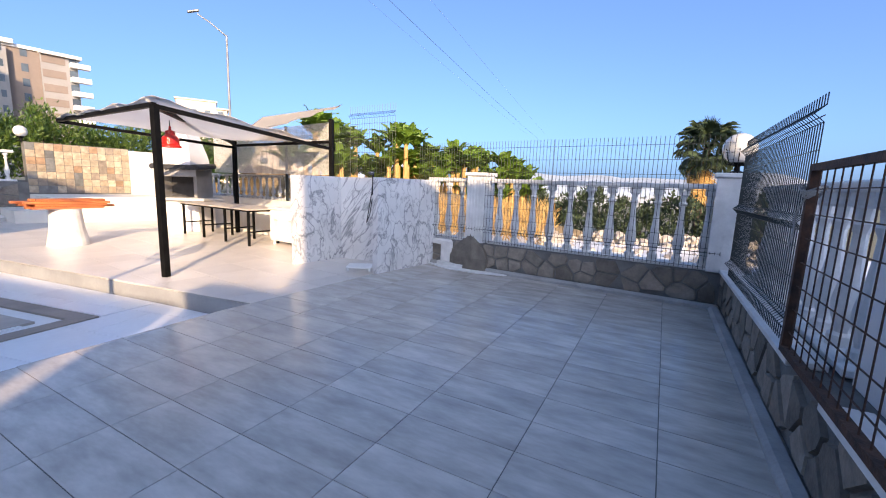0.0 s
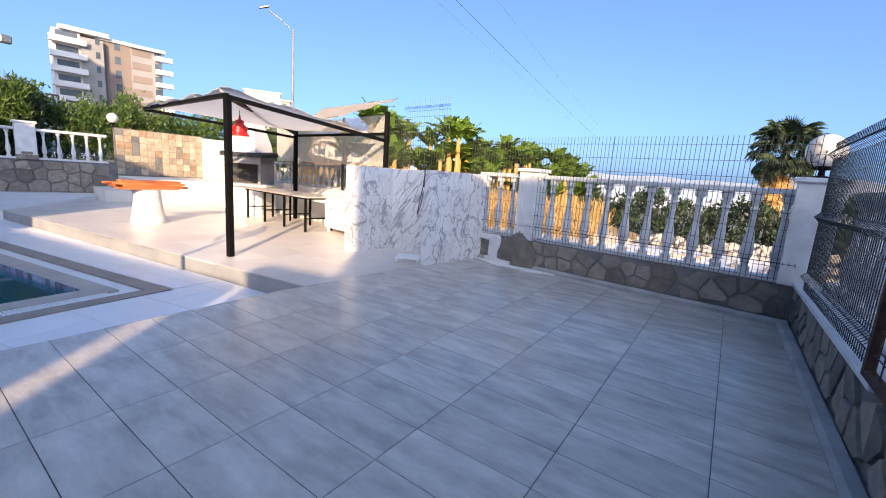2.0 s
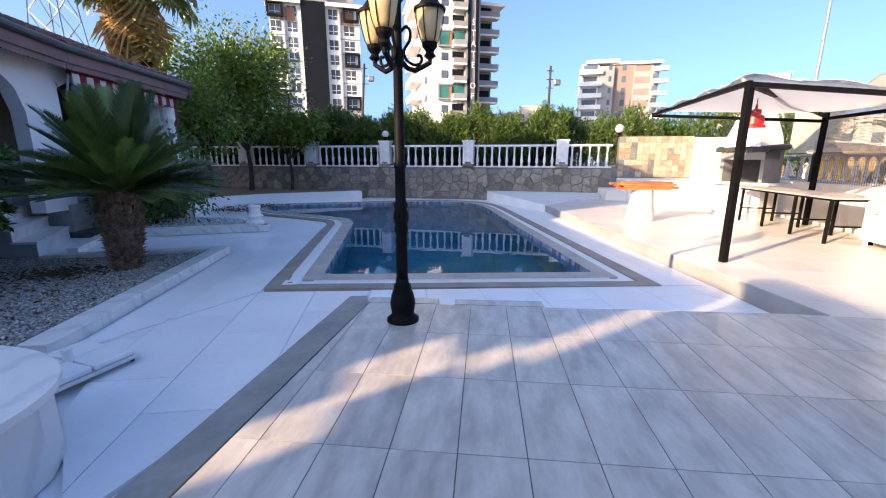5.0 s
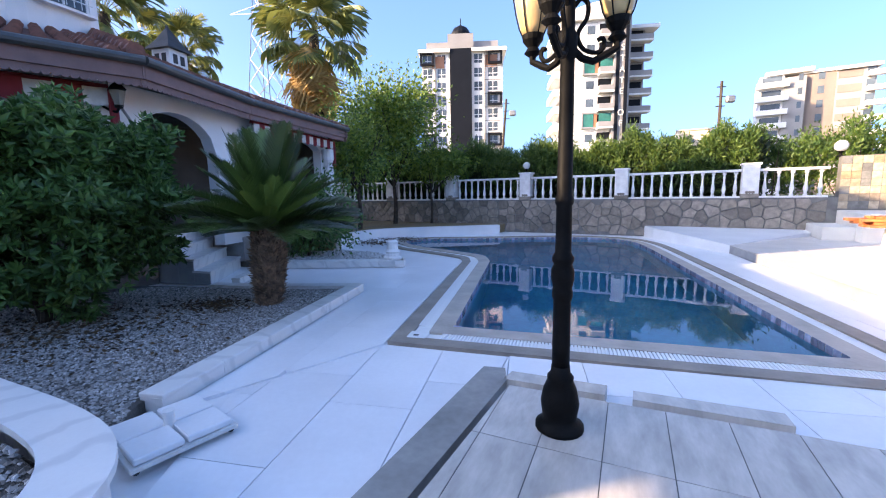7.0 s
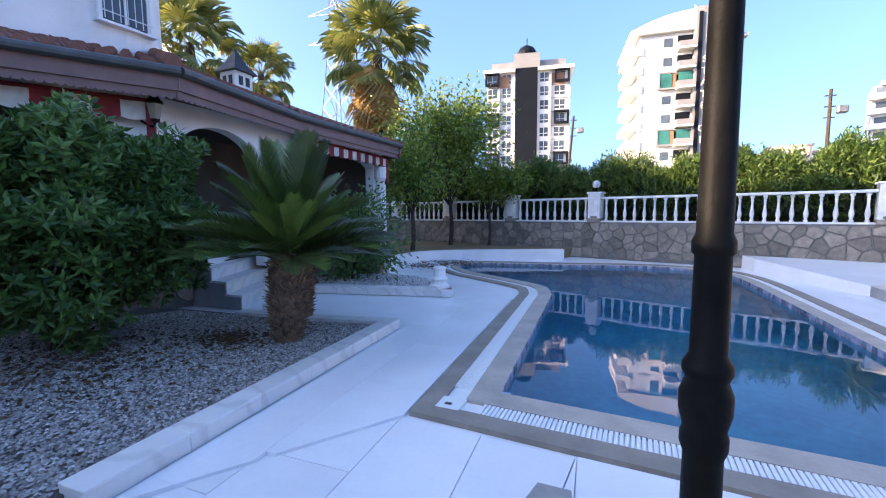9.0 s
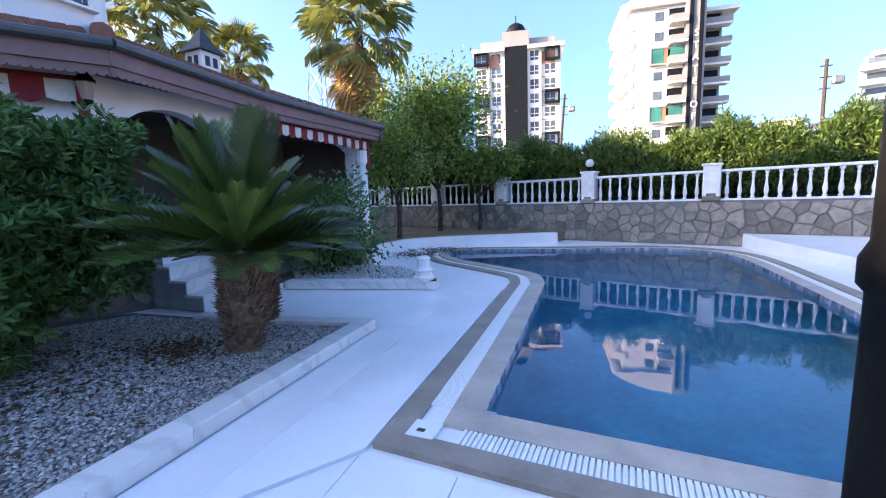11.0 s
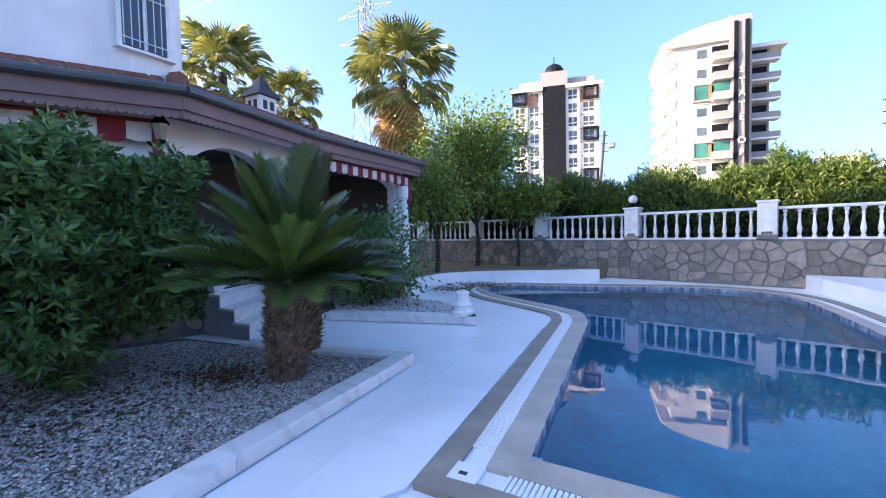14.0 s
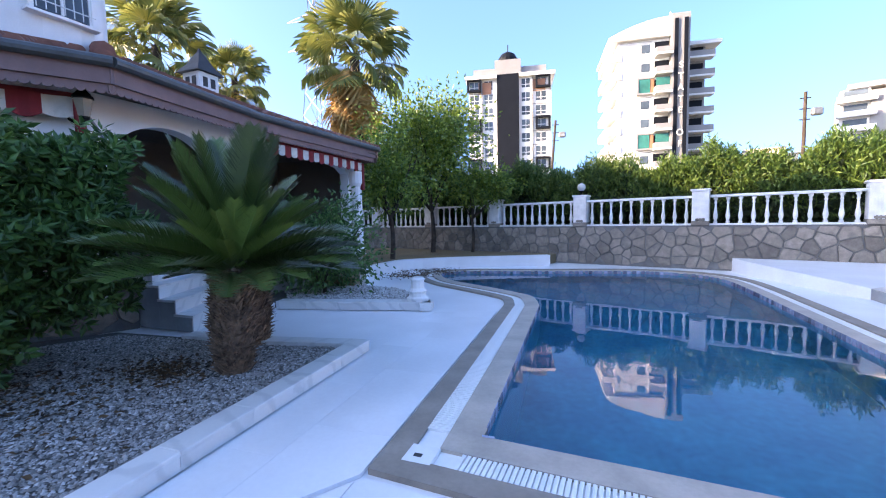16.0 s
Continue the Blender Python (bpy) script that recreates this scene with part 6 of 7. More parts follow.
def hedge(name, label, m, s0, s1, y0, y1, z0, top, n, seed, material, leaf=0.17, width=0.022, lean=1.8):
    np.random.seed(seed)
    s = np.random.uniform(s0, s1, n)
    y = np.random.uniform(y0, y1, n)
    crest = top + 0.22 * np.sin(s * 2.1 + 1) + 0.18 * np.sin(s * 5.3) + 0.12 * np.sin(s * 11.7)
    z = z0 + (crest - z0) * np.random.beta(lean, 1.0, n)
    c = np.random.randint(0, n, n // 14)
    pick = c[np.random.randint(0, len(c), n)]
    p = np.stack([s[pick], y[pick], z[pick]], 1) + np.random.normal(size=(n, 3)) * [0.07, 0.07, 0.12]
    d = np.random.normal(size=(n, 3)) * [0.6, 0.6, 0.4] + [0, -0.15, 0.75]
    h = thing(name, label, "hedge", kind="structure", at=m)
    o = leaf_cloud("foliage", p, d, leaf, width, material, h)
    o["kind"] = "stuff"
    bm = bmesh.new()
    rr = random.Random(seed)
    for k in range(int((s1 - s0) * 3)):
        x = rr.uniform(s0, s1)
        tube(bm, [(x, rr.uniform(y0, y1), z0), (x + rr.uniform(-0.3, 0.3), rr.uniform(y0, y1), top - 0.4)], 0.02, 5, 0.008)
    part("stems", bm, "bark", h)
    return h


hedge("oleander_hedge", "tall dense oleander hedge behind the balustrade", FAR, -15.0, 3.6, 0.55, 2.0, 1.0, 3.02, 100000, 31, "oleander", 0.16, 0.021, 3.2)
# added core of dark leaves, stands in for shade deep in the oleander
hedge("shade_core_hedge", "dark leaf core added inside the oleander hedge as its deep shade", FAR, -15.0, 3.8, 1.0, 2.4, 0.5, 2.55, 60000, 34, "cypress", 0.24, 0.07)
hedge("oleander_hedge", "looser sunlit oleander bushes beyond the mosaic wall", FAR, 3.2, 13.0, 1.2, 3.5, 1.0, 3.0, 30000, 32, "oleander", 0.15, 0.026)
hedge("far_hedge", "dark low hedge in the field beyond the boundary", pose(17.5, -7.0, -0.6, 0, 0, 78), 0.0, 9.0, -0.8, 0.8, -0.3, 1.75, 9000, 33, "cypress", 0.2, 0.05)

straw = thing("straw_bank", "bank of dry yellow grass under the banana plants", "ground", kind="structure")
bm = bmesh.new()
bmesh.ops.create_grid(bm, x_segments=24, y_segments=16, size=1)
for v in bm.verts:
    u, w = v.co.x, v.co.y
    bump = (1 - abs(w) ** 2) * (1 - max(0, u) ** 2)
    x, y = 12.4 + 5.5 * (u + 1) / 2 + 1.8 * w, 11.5 - 11.5 * (u + 1) / 2 + 2.6 * w
    v.co = (x, y, -0.35 + 2.1 * bump * (0.8 - 0.3 * u) + 0.12 * noise.noise(Vector((x, y, 0)) * 1.3))
part("bank", bm, "straw", straw)
np.random.seed(41)
p = np.stack([np.random.uniform(9.5, 16, 7000), np.random.uniform(0.5, 11, 7000), np.random.uniform(0.0, 0.9, 7000)], 1)
p = p[(p[:, 0] - 8.6) * 1.0 > (p[:, 1] - 1) * 0.2]
grass = leaf_cloud("dry_grass", p, np.random.normal(size=p.shape) * [0.5, 0.5, 0.2] + [0, 0, 1], 0.4, 0.012, "palm_dead")
tagged(grass, "tufts of dry straw-coloured grass beyond the wall", "grass", kind="stuff")

rocks = thing("rubble_heap", "heap of pale broken stones beyond the balustrade", "rubble", kind="stuff")
bm = bmesh.new()
rr = random.Random(9)
for k in range(420):
    x, y = rr.uniform(8.6, 15.5), rr.uniform(-6.5, 1.0)
    r = rr.uniform(0.08, 0.26)
    m = pose(x, y, -0.25 + 0.02 * (x - 8) + r * 0.3, rr.uniform(0, 360), rr.uniform(0, 360), 0) @ Matrix.Diagonal((r, r * rr.uniform(0.6, 1), r * rr.uniform(0.5, 0.9), 1))
    made = bmesh.ops.create_icosphere(bm, subdivisions=1, radius=1, matrix=m)
    for v in made["verts"]:
        v.co += Vector((rr.uniform(-1, 1), rr.uniform(-1, 1), rr.uniform(-1, 1))) * r * 0.15
part("stones", bm, "coping", rocks)


# ---- far buildings ----
def tower_a(at, W=17.2, H=33.5, floors=11):
    b = thing("apartment_tower", "white apartment tower with a dark glazed centre strip and domed roof", "building", at=at)
    part("wall", boxes(((-W / 2, 0, 0), (W / 2, 14, H - 2.6))), "tower_white", b)
    part("glass_strip", boxes(((-2.6, -0.7, 0), (2.0, 0.1, H - 1))), "tower_dark", b, "dark glass centre strip")
    part("roof", boxes(((-W / 2 - 0.7, -1.0, H - 2.6), (-2.6, 14, H - 1.9)), ((2.0, -1.0, H - 2.6), (W / 2 + 0.7, 14, H - 1.9))), "tower_white", b)
    part("penthouse", boxes(((-W / 2 + 1, 0.5, H - 1.9), (W / 2 - 1, 12, H - 0.2)), ((-3.0, -0.8, H - 1.9), (2.4, 4, H + 1.0))), "tower_grey", b)
    part("dome", lathe(bmesh.new(), [(2.2, H + 1.0), (2.1, H + 1.9), (1.5, H + 2.9), (0.5, H + 3.5), (0.1, H + 3.6), (0.1, H + 5.0)], 16, (-0.3, 2, 0)), "tower_dark", b)
    fh = (H - 2.6) / floors
    for f in range(floors):
        z = f * fh + 0.7
        for x, w in ((-7.4, 1.9), (-4.4, 1.7), (3.4, 1.7), (6.5, 2.0)):
            win = part("window", boxes(((x - w / 2, -0.06, z), (x + w / 2, 0.05, z + 1.8))), "window", b)
            part("window_bar", boxes(((x - 0.06, -0.09, z), (x + 0.06, -0.06, z + 1.8)), ((x - w / 2, -0.09, z + 0.55), (x + w / 2, -0.06, z + 0.68))), "tower_white", win)
        if f % 3 == 1:
            for x in (-7.4, 6.9):
                part("framed_bay", boxes(((x - 1.5, -0.9, z - 0.4), (x + 1.5, -0.1, z)), ((x - 1.5, -0.9, z + 1.9), (x + 1.5, -0.1, z + 2.3)), ((x - 1.5, -0.9, z), (x - 1.1, -0.1, z + 1.9)), ((x + 1.1, -0.9, z), (x + 1.5, -0.1, z + 1.9))), "tower_dark", b, "dark projecting window frame")
        for x0, x1 in ((-W / 2, -5.6), (4.6, W / 2)):
            part("string_course", boxes(((x0, -0.12, z - 0.75), (x1, 0.02, z - 0.6))), "tower_grey", b)
    for x in (-6.0, 5.2):
        part("facade_panel", boxes(((x - 0.5, -0.1, H - 5.6), (x + 2.2, 0.02, H - 3.2))), "tower_orange", b)
    for x in (-5.8, 4.75):
        part("pilaster", boxes(((x - 0.12, -0.35, 0), (x + 0.12, 0, H - 2.8))), "tower_grey", b)
    return b


tower_a(pose(-17.3, 90.5, 0, 0, 0, 10))


def tower_b(at):
    b = thing("apartment_tower", "white balconied apartment tower with a dark lettered corner pylon", "building", at=at)
    H, floors = 31.5, 10
    fh = H / floors
    part("wall", boxes(((0, 0, 0), (9.4, 14, H))), "tower_white", b)
    part("side_wing", boxes(((11.6, 3.5, 0), (16.2, 15, H - 0.8))), "tower_grey", b)
    part("pylon", boxes(((8.9, -1.4, 0), (11.9, 6.0, H + 3.4))), "tower_grey", b, "dark grey corner pylon")
    part("pylon_strip", boxes(((9.3, -1.6, 0), (9.9, -1.4, H + 2.5)), ((10.9, -1.6, 0), (11.5, -1.4, H + 2.5))), "tower_dark", b)
    bm = bmesh.new()
    arc = [(x, H + 0.7 + 2.6 * (1 - ((x - 9.5) / 11.3) ** 2)) for x in [-1.8 + 10.8 * k / 10 for k in range(11)]]
    pts = [(-1.8, H + 0.1)] + arc + [(9.0, H + 0.1)]
    f = [bm.verts.new((x, -0.9, z)) for x, z in pts]
    g = [bm.verts.new((x, 14, z)) for x, z in pts]
    bm.faces.new(f)
    bm.faces.new(g[::-1])
    for i in range(len(pts)):
        j = (i + 1) % len(pts)
        bm.faces.new((f[i], g[i], g[j], f[j]))
    part("curved_roof", bm, "tower_white", b)
    part("roof_slab", boxes(((11.4, 2.0, H - 0.8), (18.4, 15, H - 0.2))), "tower_white", b)
    part("star_finial", lathe(bmesh.new(), [(0.1, 0), (0.7, 0.8), (0.25, 1.0), (0.1, 1.7)], 5, (9.6, 2, H + 3.4)), "tower_white", b)
    for k in range(floors):
        z = k * fh
        part("balcony", boxes(((-2.2, 1.0, z), (0.0, 9, z + 0.3)), ((-2.2, -0.2, z + 0.3), (-2.05, 9, z + 1.25)), ((-2.2, -0.2, z), (0.6, 1.0, z + 1.25))), "tower_white", b)
        part("balcony", boxes(((6.2, -2.0, z), (9.0, 0.0, z + 0.32))), "tower_white", b)
        part("balcony_glass", boxes(((6.2, -2.0, z + 0.34), (9.0, -1.92, z + 1.2)), ((6.2, -1.9, z + 0.34), (6.28, 0, z + 1.2))), "tower_grey", b)
        part("balcony_opening", boxes(((6.4, -0.05, z + 0.4), (8.9, 0.02, z + 2.7))), "tower_dark", b)
        part("balcony", boxes(((12.0, 1.6, z), (17.2, 3.5, z + 0.3))), "tower_white", b)
        part("balcony_glass", boxes(((12.0, 1.6, z + 0.3), (17.2, 1.68, z + 1.2))), "tower_grey", b)
        part("balcony_opening", boxes(((12.4, 3.42, z + 0.3), (15.8, 3.52, z + 2.7))), "tower_dark", b)
        part("wall_joint", boxes(((0.3, -0.03, z + 2.9), (6.0, 0.02, z + 2.98))), "tower_grey", b)
        for x, w in ((4.1, 1.5), (1.4, 1.5)):
            part("window", boxes(((x, -0.06, z + 1.0), (x + w, 0.03, z + 2.4))), "tower_white" if x < 2 else "window", b)
        if k % 3 == 1:
            part("green_bay", boxes(((3.6, -0.5, z + 0.5), (5.6, -0.02, z + 2.8))), "green_glass", b, "green glass bay")
            part("bay_frame", boxes(((3.3, -0.6, z + 0.2), (6.2, -0.02, z + 0.48)), ((3.3, -0.6, z + 2.82), (6.2, -0.02, z + 3.1)), ((3.3, -0.6, z + 0.48), (3.58, -0.02, z + 2.82))), "tower_grey", b)
            part("orange_panel", boxes(((5.65, -0.45, z + 0.5), (6.3, -0.02, z + 2.8))), "tower_orange", b)
            part("green_glazing", boxes(((6.5, -1.0, z + 1.2), (8.8, -0.9, z + 2.8))), "green_glass", b)
    for i, ch in enumerate("STATE OF ART"):
        if ch == " ":
            continue
        cu = bpy.data.curves.new("letter", "FONT")
        cu.body, cu.size, cu.align_x, cu.extrude = ch, 1.5, "CENTER", 0.06
        o = new("letter", cu)
        o.parent = b
        o.matrix_basis = pose(10.4, -1.68, H - 5.6 - 1.85 * i, 90, 0, 0)
        cu.materials.append(M["tower_white"])
    return b


tower_b(pose(3.4, 82.5, 0, 0, 0, 7) @ Matrix.Diagonal((0.92, 1, 1, 1)))


def tower_c(at):
    b = thing("apartment_tower", "stepped brown and white apartment block with long balconies", "building", at=at)
    H, fh = 25.5, 2.85
    part("wall", boxes(((-9.5, 0, 0), (-5.2, 12, H))), "tower_white", b)
    part("grey_face", boxes(((-5.2, -0.8, 0), (-1.6, 12, H - 0.8))), "tower_grey", b)
    part("brown_core", boxes(((-1.6, 0.4, 0), (3.2, 12, H - 0.4))), "tower_brown", b)
    # side in shade: the grey render carries that darkening in its colour
    part("side_face", boxes(((3.2, 0.0, 0), (9.0, 12, H - 0.6))), "tower_grey", b)
    part("roof", boxes(((-8.5, -0.8, H), (-0.5, 12, H + 0.8)), ((3.0, -0.8, H - 0.6), (9.6, 12, H)), ((-2.2, 0, H - 0.4), (3.6, 12, H + 0.2))), "tower_white", b)
    for k in range(9):
        z = k * fh
        out = 1.6 if k < 5 else 0.6
        part("balcony", boxes(((-9.5 - out, -1.8, z), (-4.4, 0, z + 0.3)), ((-9.5 - out, -1.8, z + 0.3), (-4.4, -1.65, z + 1.1))), "tower_white", b)
        part("window", boxes(((-9.0, -0.08, z + 1.0), (-5.6, 0.02, z + 2.5))), "window", b)
        part("window", boxes(((-2.9, -0.9, z + 1.0), (-2.2, -0.78, z + 2.3))), "window", b)
        part("window", boxes(((0.4, 0.3, z + 0.9), (1.4, 0.42, z + 2.4))), "window", b)
        part("balcony", boxes(((7.6, -1.6, z + 0.2), (10.8, 0, z + 1.15))), "tower_white", b)
        part("brown_panel", boxes(((3.4, -0.1, z + 0.5), (7.0, 0.02, z + 2.0))), "tower_brown", b)
        part("window", boxes(((7.6, -0.06, z + 1.2), (8.9, 0.02, z + 2.6))), "window", b)
    return b


tower_c(pose(55.0, 106.0, 0, 0, 0, -20))


def block(at, W, H, D, material, label, cols, rows):
    b = thing("apartment_block", label, "building", at=at)
    part("wall", boxes(((-W / 2, 0, 0), (W / 2, D, H)), ((-W / 4, 0.5, H), (W / 3, D, H + 1.6))), material, b)
    part("roof", boxes(((-W / 2 - 0.4, -0.5, H), (-W / 4, D, H + 0.3)), ((W / 3, -0.5, H), (W / 2 + 0.4, D, H + 0.3)), ((-W / 4 - 0.3, 0.2, H + 1.6), (W / 3 + 0.3, D, H + 1.9))), material, b)
    for i in range(cols):
        for j in range(rows):
            x, z = -W / 2 + W * (i + 0.5) / cols, H * (j + 0.4) / rows
            part("window", boxes(((x - 0.6, -0.06, z), (x + 0.6, 0.02, z + 1.3))), "window", b)
            if i % 2:
                part("balcony", boxes(((x - 1.1, -1.0, z - 0.6), (x + 1.1, 0, z + 0.2))), material, b)
    return b


block(pose(74.5, 84.0, 0, 0, 0, -42), 13.5, 17.0, 10, "tower_cream", "pale cream apartment block with a stepped roofline", 5, 6)
block(pose(36.0, 118.0, 0, 0, 0, -15), 13, 14.5, 10, "tower_cream", "sunlit beige apartment block behind the hedge", 5, 5)
block(pose(62.0, 52.0, -3, 0, 0, -48), 12, 8.5, 9, "tower_cream", "cream low block behind the bushes", 4, 3)

# ---- poles, pylon, wires ----
sl = thing("street_lamp", "tall galvanised street lamp with one arm", "lamp post", at=pose(17.6, 17.4, -0.4))
part("pole", tube(bmesh.new(), [(0, 0, 0), (0, 0, 9.0)], 0.08, 10, 0.05), "metal", sl)
part("arm", tube(bmesh.new(), [(0, 0, 8.95), (-0.55, 0.45, 9.45), (-0.95, 0.8, 9.72)], 0.035, 8), "metal", sl)
part("lamp_head", boxes(((-0.26, -0.09, -0.04), (0.26, 0.09, 0.05)), bevel=0.02), "metal", sl).matrix_basis = pose(-1.08, 0.9, 9.8, 0, 20, 140)


def utility_pole(at, h, lean=0.0):
    p = thing("utility_pole", "old wooden power pole with insulators and a floodlight", "pole", at=at)
    part("pole", tube(bmesh.new(), [(0, 0, -1), (lean, 0, h)], 0.15, 8, 0.10), "bark", p)
    for z in (h - 0.4, h - 1.1, h - 1.8):
        part("insulator_bracket", tube(bmesh.new(), [(-0.3 + lean, 0, z), (0.3 + lean, 0, z)], 0.04, 6), "dark", p)
    part("floodlight", boxes(((0.3 + lean, -0.3, h - 1.6), (0.9 + lean, 0.1, h - 1.1)), bevel=0.08), "metal", p)
    return p


utility_pole(pose(12.6, 37.0, 0.5), 8.9)
utility_pole(pose(-4.6, 42.0, 0.5), 9.8, 0.8)
for x, y, h in ((15.8, 38, 5.2), (17.2, 38.5, 5.0)):
    q = thing("lamp_pole", "thin dark garden lamp pole", "pole", at=pose(x, y, 0))
    part("pole", tube(bmesh.new(), [(0, 0, 0), (0, 0, h)], 0.06, 6), "dark", q)
    part("head", boxes(((-0.4, -0.12, h), (0.3, 0.12, h + 0.12)), bevel=0.02), "dark", q)

pylon = thing("power_pylon", "steel lattice electricity pylon", "pylon", at=pose(-46, 64, 0))
bm = bmesh.new()
Hp = 46
wid = lambda z: 3.4 - 2.6 * min(1, z / 34)
lv = [0, 6, 11, 16, 20, 24, 28, 31, 34, 37, 40, 43, 46]
for a, b in zip(lv, lv[1:]):
    ca = [(sx * wid(a), sy * wid(a), a) for sx, sy in ((1, 1), (1, -1), (-1, -1), (-1, 1))]
    cb = [(sx * wid(b), sy * wid(b), b) for sx, sy in ((1, 1), (1, -1), (-1, -1), (-1, 1))]
    for i in range(4):
        tube(bm, [ca[i], cb[i]], 0.09, 4)
        tube(bm, [ca[i], cb[(i + 1) % 4]], 0.05, 4)
        tube(bm, [ca[(i + 1) % 4], cb[i]], 0.05, 4)
for z in (32, 37, 42):
    for s in (-1, 1):
        tube(bm, [(0, 0, z + 1), (s * 6, 0, z)], 0.07, 4)
        tube(bm, [(0, 0, z - 0.5), (s * 6, 0, z)], 0.07, 4)
part("lattice", bm, "metal", pylon)
for y0, z0 in ((16.0, 19.0), (19.5, 18.5), (24.0, 20.5)):
    wr = thing("power_line", "thin overhead power cable", "cable", "overhead cables", at=Matrix.Identity(4))
    pts = [(-40 + 30 * k, y0 + 1 - 0.05 * (-40 + 30 * k), z0 + 0.00035 * (-40 + 30 * k - 120) ** 2 * 0.25) for k in range(16)]
    part("cable", tube(bmesh.new(), pts, 0.02 if y0 == 19.5 else 0.011, 4), "metal" if y0 != 19.5 else "dark", wr)

# ---- distance ----
hills = thing("hills", "hills on the horizon, coloured blue for the haze", "hills", kind="structure")
bm = bmesh.new()
prev = None
for k in range(61):
    a = radians(60 + 80 * k / 60)
    h = 60 + 70 * abs(math.sin(k * 0.21 + 0.6)) + 30 * math.sin(k * 0.53)
    x, y = 3000 * math.sin(a), 3000 * math.cos(a)
    cur = [bm.verts.new((x, y, -60)), bm.verts.new((x * 1.02, y * 1.02, h)), bm.verts.new((x * 1.1, y * 1.1, -60))]
    if prev:
        bm.faces.new((prev[0], cur[0], cur[1], prev[1]))
        bm.faces.new((prev[1], cur[1], cur[2], prev[2]))
    prev = cur
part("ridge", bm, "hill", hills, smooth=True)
town = thing("distant_town", "distant town houses in the valley, coloured for the haze", "houses", kind="stuff")
bm = bmesh.new()
rr = random.Random(12)
for k in range(160):
    a, d = radians(rr.uniform(84, 116)), rr.uniform(400, 900)
    x, y, w = d * math.sin(a), d * math.cos(a), rr.uniform(4, 10)
    box(bm, (x - w, y - w, -22), (x + w, y + w, -16 + rr.uniform(2, 12)))
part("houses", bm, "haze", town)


# ---- tiles, stones and pebbles ----
lay_tiles(terrace, "terrace", TERRACE, 0.3505, 0.722, -11.0, 0.0, 0.006, 0.0028, (0.178, 2.79))
for region in ([(-2.84, 3.4), (-1.83, 4.85), (-1.99, 9.2), (-2.96, 8.9)], [(-1.78, 1.4), (-0.75, 3.6), (-0.6, 4.76), (-1.8, 4.82), (-2.8, 3.4), (-2.2, 2.6)], [(-0.59, 4.78), (-0.73, 3.6), (3.3, 3.0), (3.43, 4.58), (2.84, 4.64)], [(2.88, 4.66), (3.43, 4.6), (3.84, 11.6), (2.92, 12.4)]):
    lay_tiles(deck, "deck", region, 0.62, 1.15, 2.0, -0.028, -0.003, 0.0009 if region[0][0] < -2.8 else 0.003, (-1.83, 4.85), stagger=0.37)
lay_tiles(platform, "platform", PLAT, 0.60, 0.60, -16.6, LEVEL - 0.02, LEVEL, 0.0025, (4.0, 4.0))
stones(wall_n, "stone", 19.6, 1.15, 0.34, pose(-14.5, 0, 0), 1)
stones(wall_e, "stone", 4.7, 0.42, 0.30, pose(13.25, 0, 0.07), 2)
stones(wall_s, "stone", 7.0, 0.42, 0.30, pose(0.0, 0, 0.07), 3)
stones(retain, "stone", 4.25, 0.6, 0.4, pose(-9.0, 3.2, 0, 0, 0, 59.7) @ pose(0, -0.005, 0), 4)

# slate squares of the mosaic wall, each in its own tone
for k, tone in enumerate(((0.52, 0.40, 0.27), (0.36, 0.29, 0.22), (0.22, 0.22, 0.21), (0.60, 0.49, 0.35), (0.44, 0.28, 0.17))):
    M["slate%d" % k] = mat("slate_square_tone_%s" % "abcde"[k], tone, 0.6, vary=0.2, scale=8, fine=40, bump=0.3, piece=0.15)
rr = random.Random(5)
for i in range(12):
    for j in range(7):
        bm = boxes(((-0.093, -0.012, -0.093), (0.093, 0.0, 0.093)), bevel=0.003)
        o = part("slate_tile", bm, "slate%d" % rr.choice((0, 0, 1, 2, 3, 3, 3, 4)), mosaic)
        o.matrix_basis = pose(5.3 + 0.098 + 0.1955 * i, -0.002 * rr.random(), 0.88 + 0.097 + 0.1945 * j)


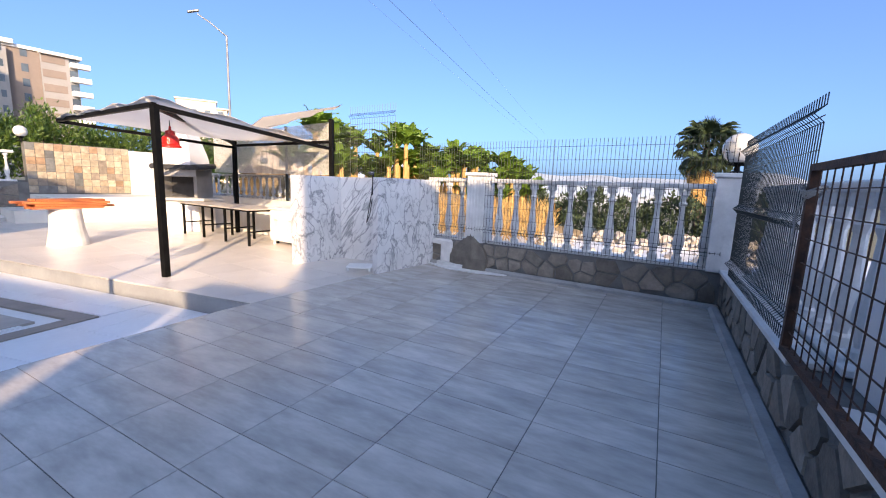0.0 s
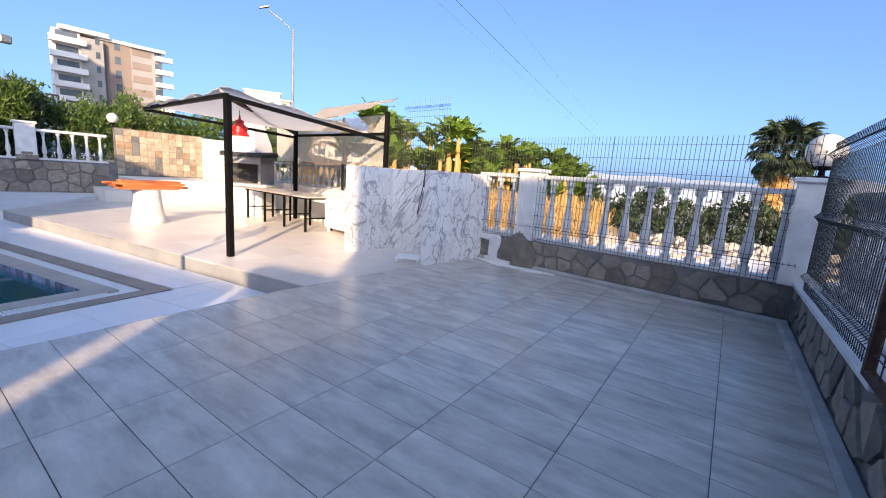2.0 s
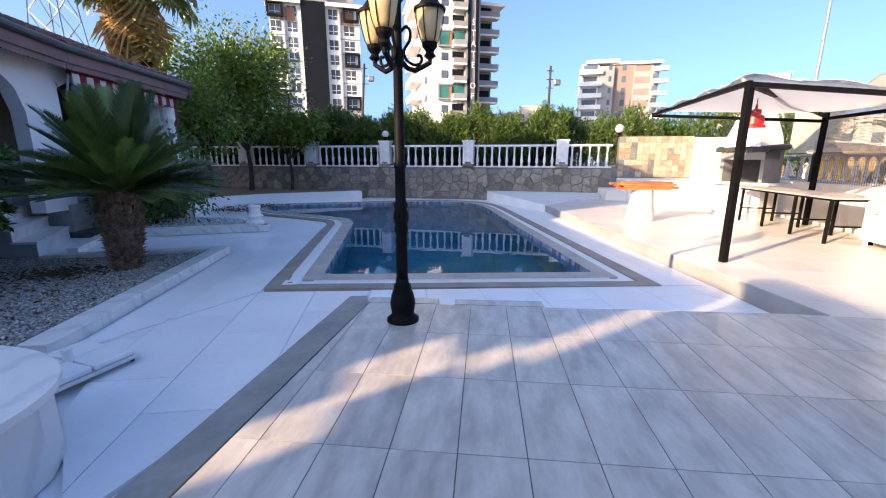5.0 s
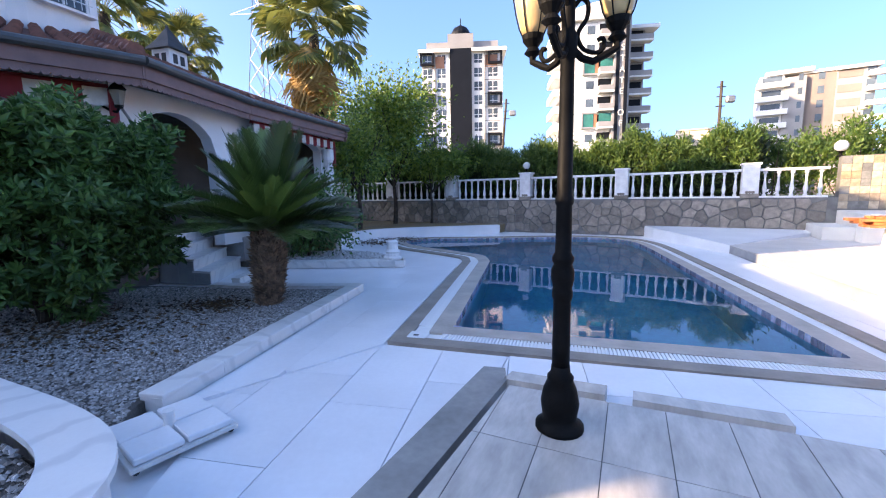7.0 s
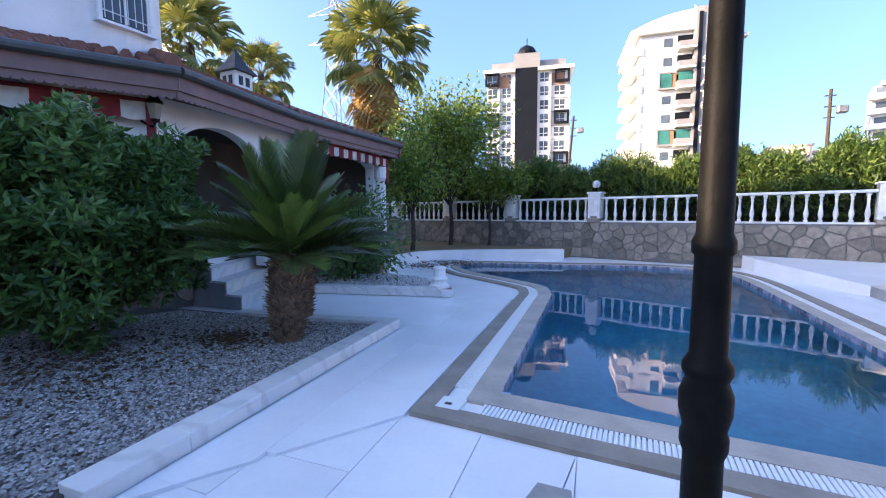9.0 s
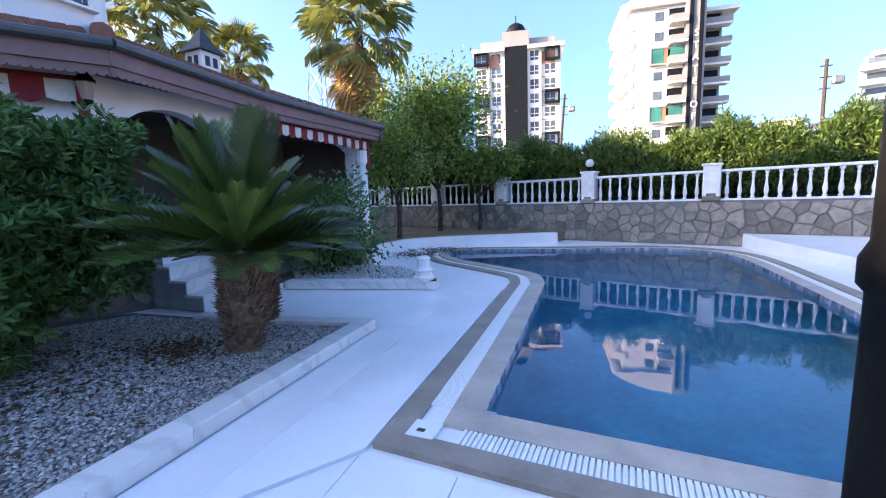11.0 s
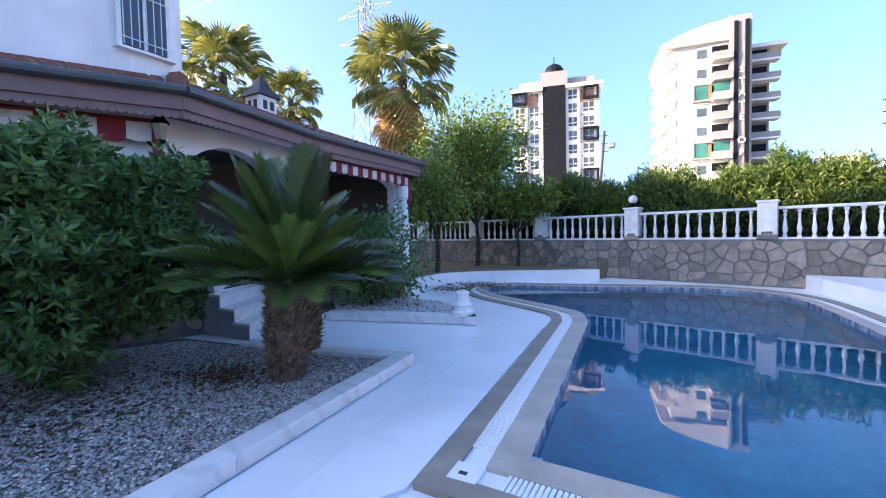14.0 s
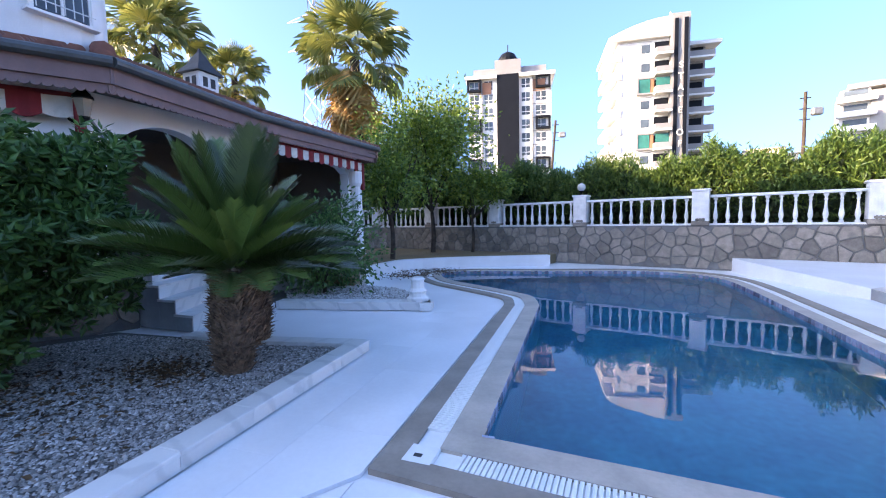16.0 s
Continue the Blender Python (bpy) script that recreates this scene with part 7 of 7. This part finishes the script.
def pebbles(parent, region, n, z, lo, hi, seed, material="gravel"):
    """Loose stones scattered over a plan outline, as one mesh."""
    rng = np.random.RandomState(seed)
    xs, ys = [p[0] for p in region], [p[1] for p in region]
    base = np.array([(1, 0, 0), (0, 1, 0), (-1, 0, 0), (0, -1, 0), (0, 0, 0.8), (0, 0, -0.8)], float)
    tri = np.array([(0, 1, 4), (1, 2, 4), (2, 3, 4), (3, 0, 4)])
    verts, faces, k = [], [], 0
    pts = np.stack([rng.uniform(min(xs), max(xs), n), rng.uniform(min(ys), max(ys), n)], 1)
    keep = []
    for p in pts:
        inn = False
        for a, b in zip(region, region[1:] + region[:1]):
            if (a[1] > p[1]) != (b[1] > p[1]) and p[0] < (b[0] - a[0]) * (p[1] - a[1]) / (b[1] - a[1]) + a[0]:
                inn = not inn
        keep.append(inn)
    pts = pts[np.array(keep)]
    m = len(pts)
    r = rng.uniform(lo, hi, m) ** 1.0
    t = rng.uniform(0, 6.28, m)
    c, s = np.cos(t), np.sin(t)
    shape = base[None] * np.stack([r, r * rng.uniform(0.6, 1, m), r * rng.uniform(0.5, 0.9, m)], 1)[:, None]
    shape += rng.normal(size=shape.shape) * (r * 0.12)[:, None, None]
    x = shape[..., 0] * c[:, None] - shape[..., 1] * s[:, None] + pts[:, 0:1]
    y = shape[..., 0] * s[:, None] + shape[..., 1] * c[:, None] + pts[:, 1:2]
    v = np.stack([x, y, shape[..., 2] + z + (r * 0.15)[:, None]], -1).reshape(-1, 3)
    f = (np.arange(m)[:, None, None] * 6 + tri[None]).reshape(-1, 3)
    me = bpy.data.meshes.new("pebbles")
    me.from_pydata(v.tolist(), [], f.tolist())
    me.materials.append(M[material])
    o = new("pebbles", me)
    o.parent = parent
    o["kind"] = "stuff"
    return o


def island_tones(name, tones, rough=0.8):
    """Stones that differ from one another, one tone each."""
    m = bpy.data.materials.new(name)
    m.use_nodes = True
    nt = m.node_tree
    b = nt.nodes["Principled BSDF"]
    geo = nt.nodes.new("ShaderNodeNewGeometry")
    ramp = nt.nodes.new("ShaderNodeValToRGB")
    while len(ramp.color_ramp.elements) < len(tones):
        ramp.color_ramp.elements.new(0.5)
    for k, t in enumerate(tones):
        ramp.color_ramp.elements[k].position = k / (len(tones) - 1)
        ramp.color_ramp.elements[k].color = (*t, 1)
    nt.links.new(geo.outputs["Random Per Island"], ramp.inputs["Fac"])
    nt.links.new(ramp.outputs["Color"], b.inputs["Base Color"])
    b.inputs["Roughness"].default_value = rough
    return m


M["gravel_mix"] = island_tones("mixed_gravel", ((0.08, 0.075, 0.07), (0.2, 0.19, 0.175), (0.30, 0.28, 0.26), (0.45, 0.43, 0.41), (0.22, 0.18, 0.15), (0.62, 0.60, 0.58)))
M["white_mix"] = island_tones("pale_pebbles", ((0.2, 0.19, 0.18), (0.5, 0.48, 0.46), (0.68, 0.66, 0.64), (0.38, 0.36, 0.34)))
pebbles(bed, [(-2.75, 2.9), (-3.07, 3.3), (-3.2, 6.75), (-4.35, 6.55), (-6.4, 6.3), (-7.4, 4.6), (-6.2, 3.0), (-4.9, 3.15), (-3.6, 2.9)], 60000, 0.058, 0.008, 0.022, 6, "gravel_mix")
pebbles(mid_bed, [(-5.62, 8.6), (-3.3, 9.15), (-3.5, 9.7), (-4.4, 10.4), (-5.4, 10.6), (-6.5, 9.5)], 6000, 0.08, 0.012, 0.035, 7, "white_mix")
pebbles(planter, PL_IN + [(-5.2, 0.9)], 9000, 0.305, 0.010, 0.026, 8, "gravel_mix")
np.random.seed(51)
for x0, y0, s, n in ((-5.2, 4.4, 0.7, 900), (-4.5, 5.55, 0.25, 450), (-4.9, 13.6, 0.5, 500), (-5.3, 12.6, 0.4, 400)):
    p = np.stack([np.random.normal(x0, s, n), np.random.normal(y0, s * 0.7, n), np.full(n, 0.075 if y0 < 10 else 0.02)], 1)
    litter = leaf_cloud("leaf_litter", p, np.random.normal(size=p.shape) * [1, 1, 0.15], 0.06, 0.014, "dry_leaf")
    tagged(litter, "fallen brown leaves lying on the ground", "leaves", kind="stuff")

for o in on_terrace:
    o.matrix_basis = TERR @ o.matrix_basis
for o in on_platform:
    o.matrix_basis = PLATF @ o.matrix_basis
border.matrix_basis = STEP @ border.matrix_basis
